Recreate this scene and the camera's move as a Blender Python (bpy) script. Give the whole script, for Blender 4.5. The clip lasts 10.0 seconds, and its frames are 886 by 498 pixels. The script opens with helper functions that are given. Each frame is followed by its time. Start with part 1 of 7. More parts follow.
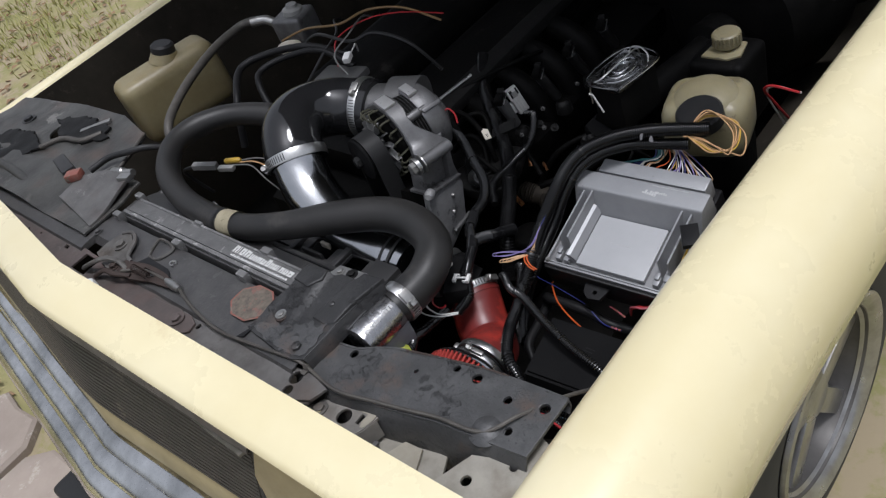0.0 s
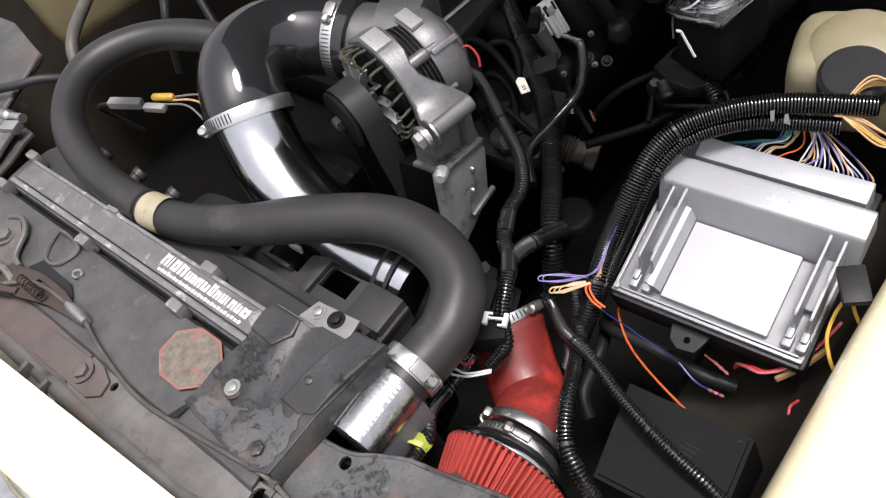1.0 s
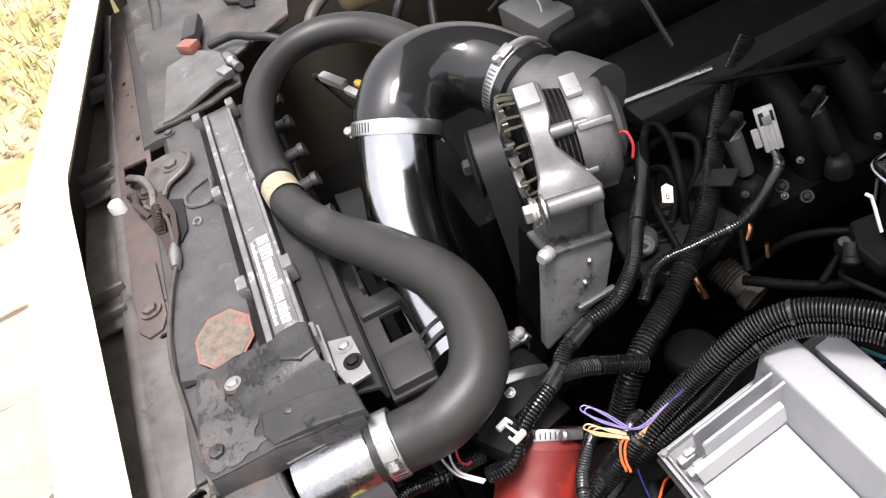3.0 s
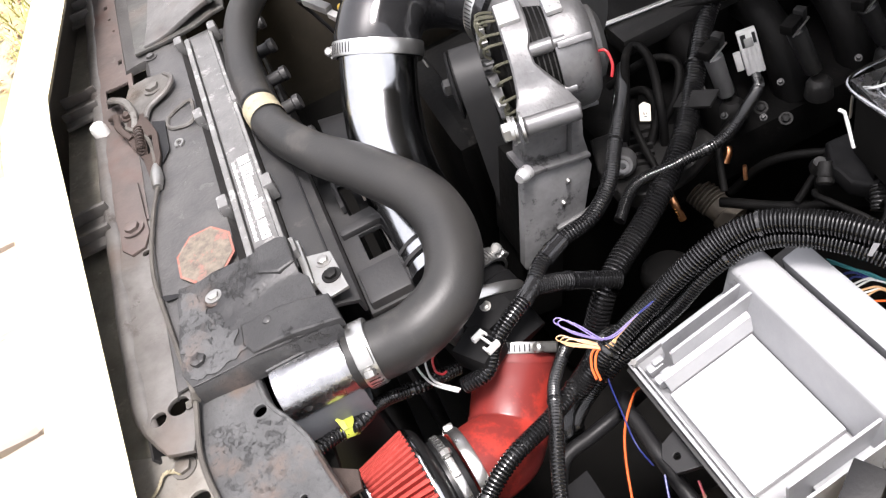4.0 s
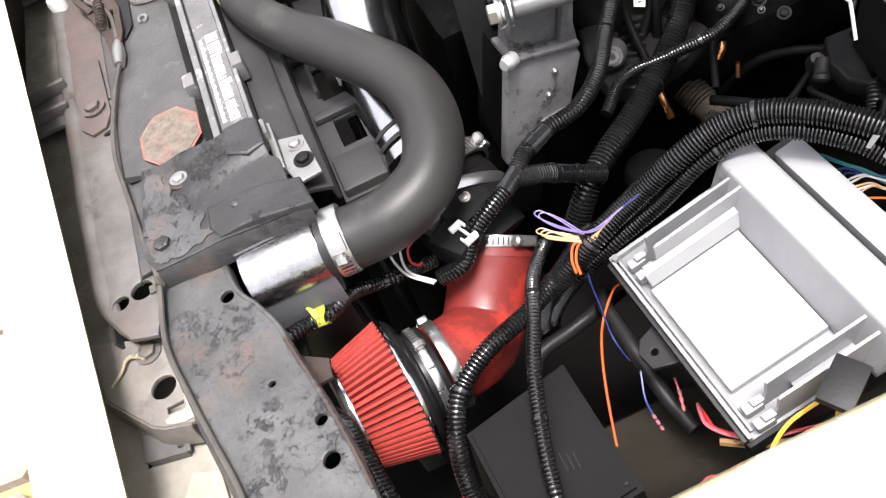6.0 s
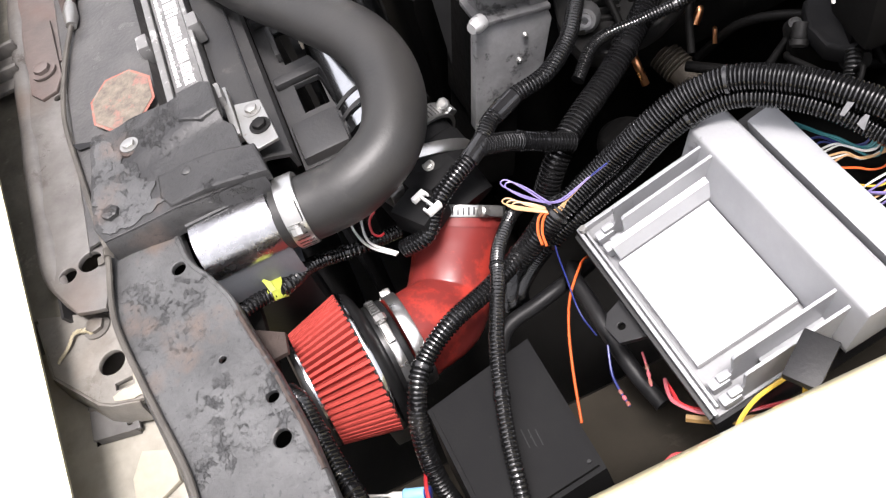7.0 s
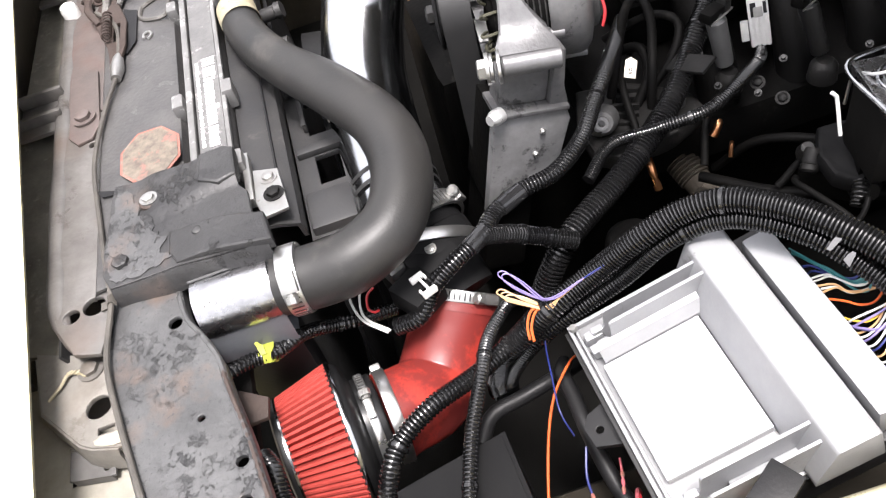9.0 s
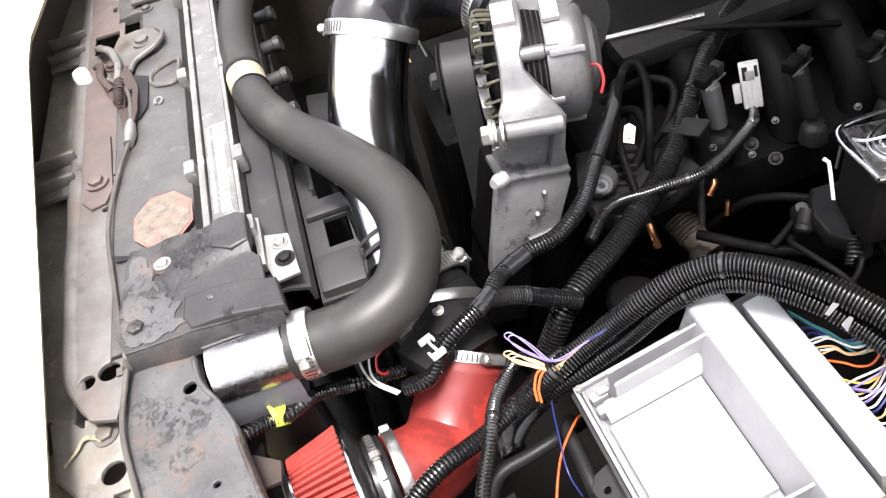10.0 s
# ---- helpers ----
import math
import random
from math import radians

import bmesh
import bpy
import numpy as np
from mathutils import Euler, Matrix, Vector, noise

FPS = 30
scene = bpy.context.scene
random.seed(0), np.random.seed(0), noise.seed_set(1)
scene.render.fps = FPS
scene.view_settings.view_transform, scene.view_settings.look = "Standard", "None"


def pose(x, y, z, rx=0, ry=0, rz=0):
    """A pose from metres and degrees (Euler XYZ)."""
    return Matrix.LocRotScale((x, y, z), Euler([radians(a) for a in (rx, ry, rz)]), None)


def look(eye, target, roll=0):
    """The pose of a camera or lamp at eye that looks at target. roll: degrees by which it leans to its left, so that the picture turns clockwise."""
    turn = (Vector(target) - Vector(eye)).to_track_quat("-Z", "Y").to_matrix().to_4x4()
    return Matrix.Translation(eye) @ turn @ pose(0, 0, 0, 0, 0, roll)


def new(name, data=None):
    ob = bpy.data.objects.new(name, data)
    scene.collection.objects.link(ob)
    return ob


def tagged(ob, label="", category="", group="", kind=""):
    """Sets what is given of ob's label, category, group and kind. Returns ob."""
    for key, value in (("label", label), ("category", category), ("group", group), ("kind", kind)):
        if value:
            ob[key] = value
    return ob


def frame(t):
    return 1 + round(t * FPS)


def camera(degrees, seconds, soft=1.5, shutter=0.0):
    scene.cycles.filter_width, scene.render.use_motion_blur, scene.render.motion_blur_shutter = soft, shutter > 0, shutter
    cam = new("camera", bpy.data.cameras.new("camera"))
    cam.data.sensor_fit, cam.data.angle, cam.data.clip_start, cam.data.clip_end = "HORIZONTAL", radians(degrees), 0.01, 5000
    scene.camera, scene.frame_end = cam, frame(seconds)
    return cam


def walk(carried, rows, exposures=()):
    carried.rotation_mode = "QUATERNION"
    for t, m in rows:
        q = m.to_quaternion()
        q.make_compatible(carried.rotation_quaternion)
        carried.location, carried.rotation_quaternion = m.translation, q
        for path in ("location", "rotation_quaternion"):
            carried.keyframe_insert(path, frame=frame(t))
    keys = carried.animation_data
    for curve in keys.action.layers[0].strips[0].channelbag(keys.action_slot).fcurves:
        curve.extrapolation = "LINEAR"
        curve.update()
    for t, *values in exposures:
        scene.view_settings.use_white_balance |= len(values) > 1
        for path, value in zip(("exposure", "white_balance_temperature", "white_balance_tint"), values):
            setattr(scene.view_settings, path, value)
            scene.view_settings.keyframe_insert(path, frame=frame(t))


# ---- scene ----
# The camera and its walk.
cam = camera(57.6, 10.0, soft=1.25)
EXPOSURES = [(0.0, -0.13, 6000, 13), (0.5, 0.04, 5900, 14), (1.0, 0.97, 6400, 16), (1.5, 1.52, 6500, 16), (2.5, 1.48, 6500, 16), (4.5, 1.86, 6500, 16), (6.5, 1.73, 6500, 16), (8.0, 1.75, 6500, 16), (9.0, 1.92, 6500, 15), (10.0, 2.21, 6500, 15)]
ROWS = [
    (0, 0.0000, 0.0000, 1.4300, 47.70, 18.40, 40.10),
    (0.5, -0.1609, 0.0868, 1.3756, 44.13, 18.80, 37.48),
    (0.8, -0.2555, 0.1614, 1.3581, 37.70, 17.07, 33.98),
    (1, -0.2721, 0.2008, 1.3399, 36.78, 16.76, 38.46),
    (1.2, -0.2648, 0.2359, 1.3269, 38.66, 14.73, 47.51),
    (1.5, -0.2453, 0.3359, 1.2834, 38.15, 19.01, 61.98),
    (1.7, -0.2402, 0.3500, 1.2857, 38.07, 17.81, 66.51),
    (2, -0.2395, 0.3593, 1.2798, 41.70, 18.64, 68.18),
    (2.5, -0.2379, 0.3651, 1.2791, 42.54, 18.70, 69.89),
    (2.7, -0.2404, 0.3662, 1.2865, 44.43, 17.90, 69.04),
    (3.8, -0.2036, 0.3716, 1.2807, 48.05, 17.05, 68.59),
    (4, -0.2100, 0.3698, 1.2718, 42.47, 16.83, 68.40),
    (4.5, -0.2149, 0.3758, 1.2733, 40.72, 17.11, 68.48),
    (5, -0.2086, 0.3703, 1.2623, 41.13, 17.28, 68.58),
    (5.2, -0.2165, 0.3676, 1.2601, 37.63, 15.50, 69.41),
    (6.3, -0.2153, 0.3611, 1.2311, 35.58, 13.80, 68.20),
    (6.5, -0.2151, 0.3684, 1.2248, 33.77, 13.48, 69.25),
    (7, -0.2224, 0.3773, 1.2234, 34.07, 13.64, 68.04),
    (7.5, -0.2252, 0.3839, 1.2229, 34.31, 14.76, 67.02),
    (8, -0.2258, 0.3816, 1.2269, 35.31, 14.77, 66.35),
    (8.5, -0.2148, 0.3804, 1.2247, 35.64, 14.06, 69.86),
    (9, -0.2158, 0.4079, 1.2360, 40.09, 11.77, 74.80),
    (9.5, -0.2153, 0.4057, 1.2448, 41.65, 10.85, 73.76),
    (10, -0.2188, 0.4030, 1.2595, 42.92, 11.71, 74.16),
]
walk(cam, [(t, pose(x, y, z, rx, ry, rz)) for t, x, y, z, rx, ry, rz in ROWS], EXPOSURES)

# World, sun and sky.
world = bpy.data.worlds.new("sky")
scene.world = world
world.use_nodes = True
wn = world.node_tree.nodes
wl = world.node_tree.links
sky = wn.new("ShaderNodeTexSky")
sky.sky_type = "NISHITA"
sky.sun_disc = False
sky.sun_elevation = radians(78)
sky.sun_rotation = radians(150)
sky.air_density = 1.3
sky.dust_density = 4.0
grey = wn.new("ShaderNodeHueSaturation")
grey.inputs["Saturation"].default_value = 0.15
wl.new(sky.outputs[0], grey.inputs["Color"])
wl.new(grey.outputs[0], wn["Background"].inputs[0])
wn["Background"].inputs[1].default_value = 0.115
sun_data = bpy.data.lights.new("sun", "SUN")
sun_data.energy = 2.2
sun_data.angle = radians(14.0)
sun_data.color = (1.0, 0.97, 0.93)
sun_ob = new("sun", sun_data)
# high, over the near fender
sun_ob.matrix_world = look((-0.15, 0.46, 3.0), (-0.7, 0.3, 0.8))


# Materials.
def mat(name, col, rough=0.5, metal=0.0, col2=None, scale=30.0, mix=0.5, bump=0.0, bump_scale=200.0,
        spots=None, spot_scale=12.0, spot_at=0.62, rough_var=0.1, coat=0.0, island=0.0, trans=0.0, spec=0.5, flake=0.0, rust=None, cluster=0.0):
    """A surface of two tones, with optional stains, relief and uneven gloss."""
    m = bpy.data.materials.new(name)
    m.use_nodes = True
    n, l = m.node_tree.nodes, m.node_tree.links
    b = n["Principled BSDF"]
    geo = n.new("ShaderNodeNewGeometry")
    nz = n.new("ShaderNodeTexNoise")
    nz.inputs["Scale"].default_value = scale
    nz.inputs["Detail"].default_value = 8
    nz.inputs["Roughness"].default_value = 0.65
    l.new(geo.outputs["Position"], nz.inputs["Vector"])
    mx = n.new("ShaderNodeMix")
    mx.data_type = "RGBA"
    mx.inputs["A"].default_value = (*col, 1)
    mx.inputs["B"].default_value = (*(col2 or tuple(0.7 * c for c in col)), 1)
    rp = n.new("ShaderNodeMapRange")
    rp.inputs["From Min"].default_value = 0.35
    rp.inputs["From Max"].default_value = 0.7
    rp.inputs["To Max"].default_value = mix
    l.new(nz.outputs["Fac"], rp.inputs["Value"])
    l.new(rp.outputs[0], mx.inputs["Factor"])
    out = mx.outputs["Result"]
    if spots:
        sp = n.new("ShaderNodeTexNoise")
        sp.inputs["Scale"].default_value = spot_scale
        sp.inputs["Detail"].default_value = 10
        sp.inputs["Roughness"].default_value = 0.7
        l.new(geo.outputs["Position"], sp.inputs["Vector"])
        sr = n.new("ShaderNodeMapRange")
        sr.inputs["From Min"].default_value = spot_at - 0.03
        sr.inputs["From Max"].default_value = spot_at + 0.03
        l.new(sp.outputs["Fac"], sr.inputs["Value"])
        if cluster:
            cn = n.new("ShaderNodeTexNoise")
            cn.inputs["Scale"].default_value = cluster
            cn.inputs["Detail"].default_value = 4
            l.new(geo.outputs["Position"], cn.inputs["Vector"])
            cm = n.new("ShaderNodeMapRange")
            cm.inputs["From Min"].default_value = 0.50
            cm.inputs["From Max"].default_value = 0.66
            l.new(cn.outputs["Fac"], cm.inputs["Value"])
            ml = n.new("ShaderNodeMath")
            ml.operation = "MULTIPLY"
            l.new(sr.outputs[0], ml.inputs[0])
            l.new(cm.outputs[0], ml.inputs[1])
            sr = ml
        mx2 = n.new("ShaderNodeMix")
        mx2.data_type = "RGBA"
        l.new(sr.outputs[0], mx2.inputs["Factor"])
        l.new(out, mx2.inputs["A"])
        mx2.inputs["B"].default_value = (*spots, 1)
        out = mx2.outputs["Result"]
    if rust:
        rs = n.new("ShaderNodeTexNoise")
        rs.inputs["Scale"].default_value = 14
        rs.inputs["Detail"].default_value = 9
        l.new(geo.outputs["Position"], rs.inputs["Vector"])
        rm = n.new("ShaderNodeMapRange")
        rm.inputs["From Min"].default_value = 0.54
        rm.inputs["From Max"].default_value = 0.74
        rm.inputs["To Max"].default_value = 0.75
        l.new(rs.outputs["Fac"], rm.inputs["Value"])
        mx3 = n.new("ShaderNodeMix")
        mx3.data_type = "RGBA"
        l.new(rm.outputs[0], mx3.inputs["Factor"])
        l.new(out, mx3.inputs["A"])
        mx3.inputs["B"].default_value = (*rust, 1)
        out = mx3.outputs["Result"]
    if island:
        oi = n.new("ShaderNodeObjectInfo")
        hs = n.new("ShaderNodeHueSaturation")
        ir = n.new("ShaderNodeMapRange")
        ir.inputs["To Min"].default_value = 1 - island
        ir.inputs["To Max"].default_value = 1 + island
        l.new(oi.outputs["Random"], ir.inputs["Value"])
        l.new(ir.outputs[0], hs.inputs["Value"])
        l.new(out, hs.inputs["Color"])
        out = hs.outputs["Color"]
    l.new(out, b.inputs["Base Color"])
    b.inputs["Metallic"].default_value = metal
    rr = n.new("ShaderNodeMapRange")
    rr.inputs["To Min"].default_value = max(0.02, rough - rough_var)
    rr.inputs["To Max"].default_value = min(1.0, rough + rough_var)
    l.new(nz.outputs["Fac"], rr.inputs["Value"])
    l.new(rr.outputs[0], b.inputs["Roughness"])
    b.inputs["Coat Weight"].default_value = coat
    b.inputs["Specular IOR Level"].default_value = spec
    if trans:
        b.inputs["Subsurface Weight"].default_value = trans
        b.inputs["Subsurface Radius"].default_value = (0.02, 0.015, 0.006)
    if bump:
        bn = n.new("ShaderNodeTexNoise")
        bn.inputs["Scale"].default_value = bump_scale
        bn.inputs["Detail"].default_value = 6
        l.new(geo.outputs["Position"], bn.inputs["Vector"])
        bp = n.new("ShaderNodeBump")
        bp.inputs["Strength"].default_value = bump
        bp.inputs["Distance"].default_value = 0.002
        l.new(bn.outputs["Fac"], bp.inputs["Height"])
        if flake and spots:
            fp = n.new("ShaderNodeBump")
            fp.inputs["Strength"].default_value = flake
            fp.inputs["Distance"].default_value = 0.0012
            fp.invert = True
            l.new(sr.outputs[0], fp.inputs["Height"])
            l.new(bp.outputs[0], fp.inputs["Normal"])
            bp = fp
        l.new(bp.outputs[0], b.inputs["Normal"])
    return m


def flaking(name, steel, film, stain, scale=34.0, at=0.5):
    """Bare grey steel on which patches of an old paint film are left, crisp-edged and slightly raised, with specks and rust bloom."""
    m = bpy.data.materials.new(name)
    m.use_nodes = True
    n, l = m.node_tree.nodes, m.node_tree.links
    b = n["Principled BSDF"]
    geo = n.new("ShaderNodeNewGeometry")

    def cloud(scale, detail, rough, lo, hi, warp=0.0):
        t = n.new("ShaderNodeTexNoise")
        t.inputs["Scale"].default_value, t.inputs["Detail"].default_value, t.inputs["Roughness"].default_value = scale, detail, rough
        t.inputs["Distortion"].default_value = warp
        l.new(geo.outputs["Position"], t.inputs["Vector"])
        r = n.new("ShaderNodeMapRange")
        r.inputs["From Min"].default_value, r.inputs["From Max"].default_value = lo, hi
        l.new(t.outputs["Fac"], r.inputs["Value"])
        return r.outputs[0]

    def blend(fac, a, c):
        x = n.new("ShaderNodeMix")
        x.data_type = "RGBA"
        l.new(fac, x.inputs["Factor"])
        if hasattr(a, "default_value"):
            l.new(a, x.inputs["A"])
        else:
            x.inputs["A"].default_value = (*a, 1)
        x.inputs["B"].default_value = (*c, 1)
        return x.outputs["Result"]

    def times(a, c):
        x = n.new("ShaderNodeMath")
        x.operation = "MULTIPLY"
        l.new(a, x.inputs[0])
        l.new(c, x.inputs[1])
        return x.outputs[0]

    patches = times(cloud(scale, 12, 0.82, at, at + 0.03, 0.25), cloud(15, 4, 0.6, 0.46, 0.58))
    specks = cloud(330, 3, 0.6, 0.61, 0.66)
    col = blend(cloud(22, 8, 0.6, 0.35, 0.68), steel, tuple(0.55 * c for c in steel))
    col = blend(cloud(130, 4, 0.6, 0.5, 0.75), col, tuple(0.62 * c for c in steel))
    col = blend(cloud(16, 6, 0.6, 0.60, 0.74), col, stain)
    col = blend(patches, col, film)
    col = blend(specks, col, film)
    l.new(col, b.inputs["Base Color"])
    b.inputs["Metallic"].default_value = 0.15
    rr = n.new("ShaderNodeMapRange")
    rr.inputs["To Min"].default_value, rr.inputs["To Max"].default_value = 0.42, 0.62
    l.new(patches, rr.inputs["Value"])
    l.new(rr.outputs[0], b.inputs["Roughness"])
    grain = n.new("ShaderNodeBump")
    grain.inputs["Strength"].default_value, grain.inputs["Distance"].default_value = 0.22, 0.002
    l.new(cloud(300, 5, 0.6, 0.2, 0.8), grain.inputs["Height"])
    film_edge = n.new("ShaderNodeBump")
    film_edge.inputs["Strength"].default_value, film_edge.inputs["Distance"].default_value = 0.9, 0.0009
    l.new(patches, film_edge.inputs["Height"])
    l.new(grain.outputs[0], film_edge.inputs["Normal"])
    l.new(film_edge.outputs[0], b.inputs["Normal"])
    return m


GRILLE = mat("dusty_grille_plastic", (0.042, 0.037, 0.031), 0.5, 0, (0.075, 0.064, 0.052), 14, 0.9, 0.1, 300, (0.11, 0.09, 0.07), 20, 0.62)
YELLOW = mat("cream_paint", (0.85, 0.765, 0.50), 0.28, 0, (0.80, 0.70, 0.42), 5, 0.9, 0.02, 300, (0.72, 0.60, 0.35), 4, 0.66, coat=0.8)
CREAM_DULL = mat("dull_cream_paint", (0.33, 0.31, 0.265), 0.55, 0.05, (0.20, 0.188, 0.158), 28, 0.95, 0.15, 150, (0.09, 0.075, 0.058), 34, 0.57, flake=0.4, rust=(0.16, 0.12, 0.085), cluster=14)
GREY_STEEL = flaking("flaking_grey_paint", (0.094, 0.0945, 0.095), (0.042, 0.0425, 0.044), (0.11, 0.080, 0.064), 80.0, 0.525)
BARE = mat("bare_worn_steel", (0.155, 0.149, 0.139), 0.5, 0.25, (0.070, 0.065, 0.059), 30, 1.0, 0.2, 200, (0.042, 0.035, 0.029), 40, 0.54, flake=0.5, rust=(0.10, 0.072, 0.050), cluster=17)
BROWN_STEEL = mat("brown_primer", (0.115, 0.090, 0.083), 0.55, 0.05, (0.068, 0.059, 0.055), 24, 1.0, 0.15, 200, (0.15, 0.135, 0.125), 22, 0.64, rust=(0.09, 0.045, 0.034))
DARK_STEEL = mat("black_painted_steel", (0.023, 0.023, 0.024), 0.45, 0.1, (0.05, 0.048, 0.046), 25, 0.8, 0.1, 200, (0.075, 0.07, 0.066), 20, 0.70)
# Near-black with little gloss: shade under the hood is part of this colour.
BAY = mat("grimy_shaded_steel", (0.009, 0.0085, 0.008), 0.75, 0, (0.005, 0.005, 0.0045), 14, 0.9, 0.1, 120, (0.03, 0.026, 0.022), 14, 0.68, spec=0.06)
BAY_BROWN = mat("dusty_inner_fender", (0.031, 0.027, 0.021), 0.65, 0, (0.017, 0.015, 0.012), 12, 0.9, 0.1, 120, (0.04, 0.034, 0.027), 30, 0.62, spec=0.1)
PLASTIC = mat("black_plastic", (0.010, 0.010, 0.011), 0.45, 0, (0.017, 0.017, 0.017), 40, 0.7, 0.08, 400, (0.03, 0.028, 0.027), 35, 0.70, spec=0.22)
TANK = mat("dusty_black_plastic", (0.044, 0.043, 0.043), 0.40, 0, (0.085, 0.082, 0.08), 45, 0.9, 0.2, 300, (0.085, 0.082, 0.08), 60, 0.62, flake=0.15)
HOSE_RUBBER = mat("dusty_black_rubber", (0.016, 0.0158, 0.0155), 0.46, 0, (0.027, 0.0255, 0.024), 16, 0.95, 0.08, 420, (0.040, 0.037, 0.034), 9, 0.58, spec=0.42, rough_var=0.12)
CABLE = mat("dusty_cable_sheath", (0.10, 0.092, 0.08), 0.55, 0.1, (0.05, 0.046, 0.042), 30, 0.9)
SHROUD = mat("dull_black_shroud", (0.022, 0.022, 0.023), 0.5, 0, (0.036, 0.035, 0.034), 30, 0.8, 0.1, 300, (0.06, 0.057, 0.054), 30, 0.66)
RUBBER = mat("black_rubber", (0.017, 0.017, 0.0175), 0.5, 0, (0.027, 0.027, 0.027), 20, 0.7, 0.06, 500, spec=0.35)
CONDUIT = mat("corrugated_black_plastic", (0.0045, 0.0045, 0.005), 0.19, 0, (0.010, 0.010, 0.010), 30, 0.7, 0.1, 300, (0.022, 0.021, 0.020), 25, 0.64, spec=0.75)
DIM = mat("grimy_dull_metal", (0.026, 0.026, 0.026), 0.38, 0.5, (0.012, 0.012, 0.012), 40, 0.9, 0.2, 300)
GLOSS_BLACK = mat("glossy_black_rubber", (0.012, 0.012, 0.013), 0.12, 0, (0.02, 0.02, 0.02), 20, 0.6, 0.03, 60, coat=0.3, rough_var=0.06)
CHROME = mat("polished_aluminium", (0.58, 0.59, 0.60), 0.16, 1.0, (0.42, 0.43, 0.45), 15, 0.8, 0.05, 60, rough_var=0.10)
BUMPER_CHROME = mat("bumper_chrome", (0.93, 0.93, 0.92), 0.11, 1.0, (0.32, 0.33, 0.325), 6, 1.0, 0.5, 8, (0.36, 0.35, 0.32), 30, 0.68, rough_var=0.15)
ZINC = mat("zinc_plate", (0.42, 0.42, 0.41), 0.38, 0.85, (0.29, 0.28, 0.26), 40, 0.8, 0.1, 300, (0.18, 0.13, 0.09), 45, 0.64)
BRUSHED = mat("brushed_aluminium", (0.52, 0.52, 0.53), 0.27, 1.0, (0.30, 0.30, 0.31), 60, 0.9, 0.30, 130, rough_var=0.14)
RUST = mat("rusty_steel", (0.030, 0.019, 0.015), 0.7, 0.0, (0.055, 0.038, 0.031), 60, 0.8, 0.3, 400)
CHIPPED = flaking("chipped_black_paint", (0.046, 0.0455, 0.0455), (0.022, 0.022, 0.023), (0.085, 0.068, 0.060), 22.0, 0.44)
BELT = mat("smooth_belt_rubber", (0.016, 0.016, 0.0165), 0.5, 0, (0.024, 0.024, 0.024), 30, 0.7, 0.03, 400, spec=0.22)
BASE_BLACK = mat("moulded_black_rubber", (0.0085, 0.0085, 0.009), 0.34, 0, (0.013, 0.013, 0.013), 30, 0.7, 0.04, 400, spec=0.4)
BOX_BLACK = mat("matt_black_box", (0.0075, 0.0075, 0.008), 0.55, 0, (0.011, 0.011, 0.011), 30, 0.7, 0.06, 400, (0.02, 0.019, 0.018), 40, 0.68, spec=0.07)
# Worn rail plastic, its base lightened to hold the strong highlights.
RAIL = mat("worn_highlit_rail", (0.18, 0.178, 0.175), 0.30, 0.1, (0.115, 0.114, 0.111), 34, 1.0, 0.15, 250, (0.38, 0.375, 0.365), 60, 0.60)
TANK_STRIP = mat("scuffed_tank_top", (0.085, 0.084, 0.083), 0.38, 0, (0.15, 0.148, 0.145), 40, 0.9, 0.2, 300, (0.24, 0.235, 0.23), 60, 0.60, flake=0.25)
# Case silver made darker: the recess's shade is in the floor colour.
SILVER_SHADED = mat("shaded_silver_floor", (0.23, 0.232, 0.238), 0.5, 0.2, (0.17, 0.171, 0.175), 30, 0.6, 0.06, 500)
SILVER_PAD = mat("pale_silver_panel", (0.40, 0.405, 0.415), 0.45, 0.1, (0.36, 0.365, 0.375), 30, 0.6, 0.05, 500)
WORN_STRIP = mat("worn_tan_steel", (0.155, 0.146, 0.136), 0.5, 0.2, (0.080, 0.073, 0.067), 30, 1.0, 0.15, 200, (0.060, 0.046, 0.040), 26, 0.58, flake=0.4, rust=(0.10, 0.065, 0.052), cluster=12)
LIP = mat("bare_galvanised_lip", (0.165, 0.158, 0.150), 0.42, 0.3, (0.090, 0.084, 0.079), 26, 1.0, 0.15, 220, (0.055, 0.044, 0.037), 30, 0.58, flake=0.4, rust=(0.12, 0.088, 0.070), cluster=13)
DUSTY_GREY = mat("dusty_grey_sheet", (0.135, 0.132, 0.128), 0.5, 0.1, (0.075, 0.072, 0.070), 26, 1.0, 0.2, 180, (0.20, 0.195, 0.19), 40, 0.60, flake=0.3, rust=(0.10, 0.078, 0.066), cluster=11)
BRACKET = mat("grey_cast_bracket", (0.26, 0.26, 0.265), 0.44, 0.25, (0.15, 0.15, 0.153), 30, 0.95, 0.15, 300, (0.04, 0.04, 0.04), 26, 0.60)
# Body cream darkened to carry the shade below the nose panel.
SHADED_CREAM = mat("shaded_cream_paint", (0.40, 0.33, 0.18), 0.5, 0, (0.28, 0.23, 0.12), 12, 0.8, 0.05, 200)
COOL_GREY = mat("cool_grey_aluminium", (0.145, 0.153, 0.168), 0.38, 0.2, (0.10, 0.106, 0.117), 18, 0.9, 0.1, 300, (0.14, 0.143, 0.15), 24, 0.62)
DUSTY_FLOOR = mat("dusty_brown_baffle", (0.19, 0.178, 0.148), 0.8, 0, (0.09, 0.085, 0.068), 22, 1.0, 0.3, 150, (0.22, 0.205, 0.175), 46, 0.60)
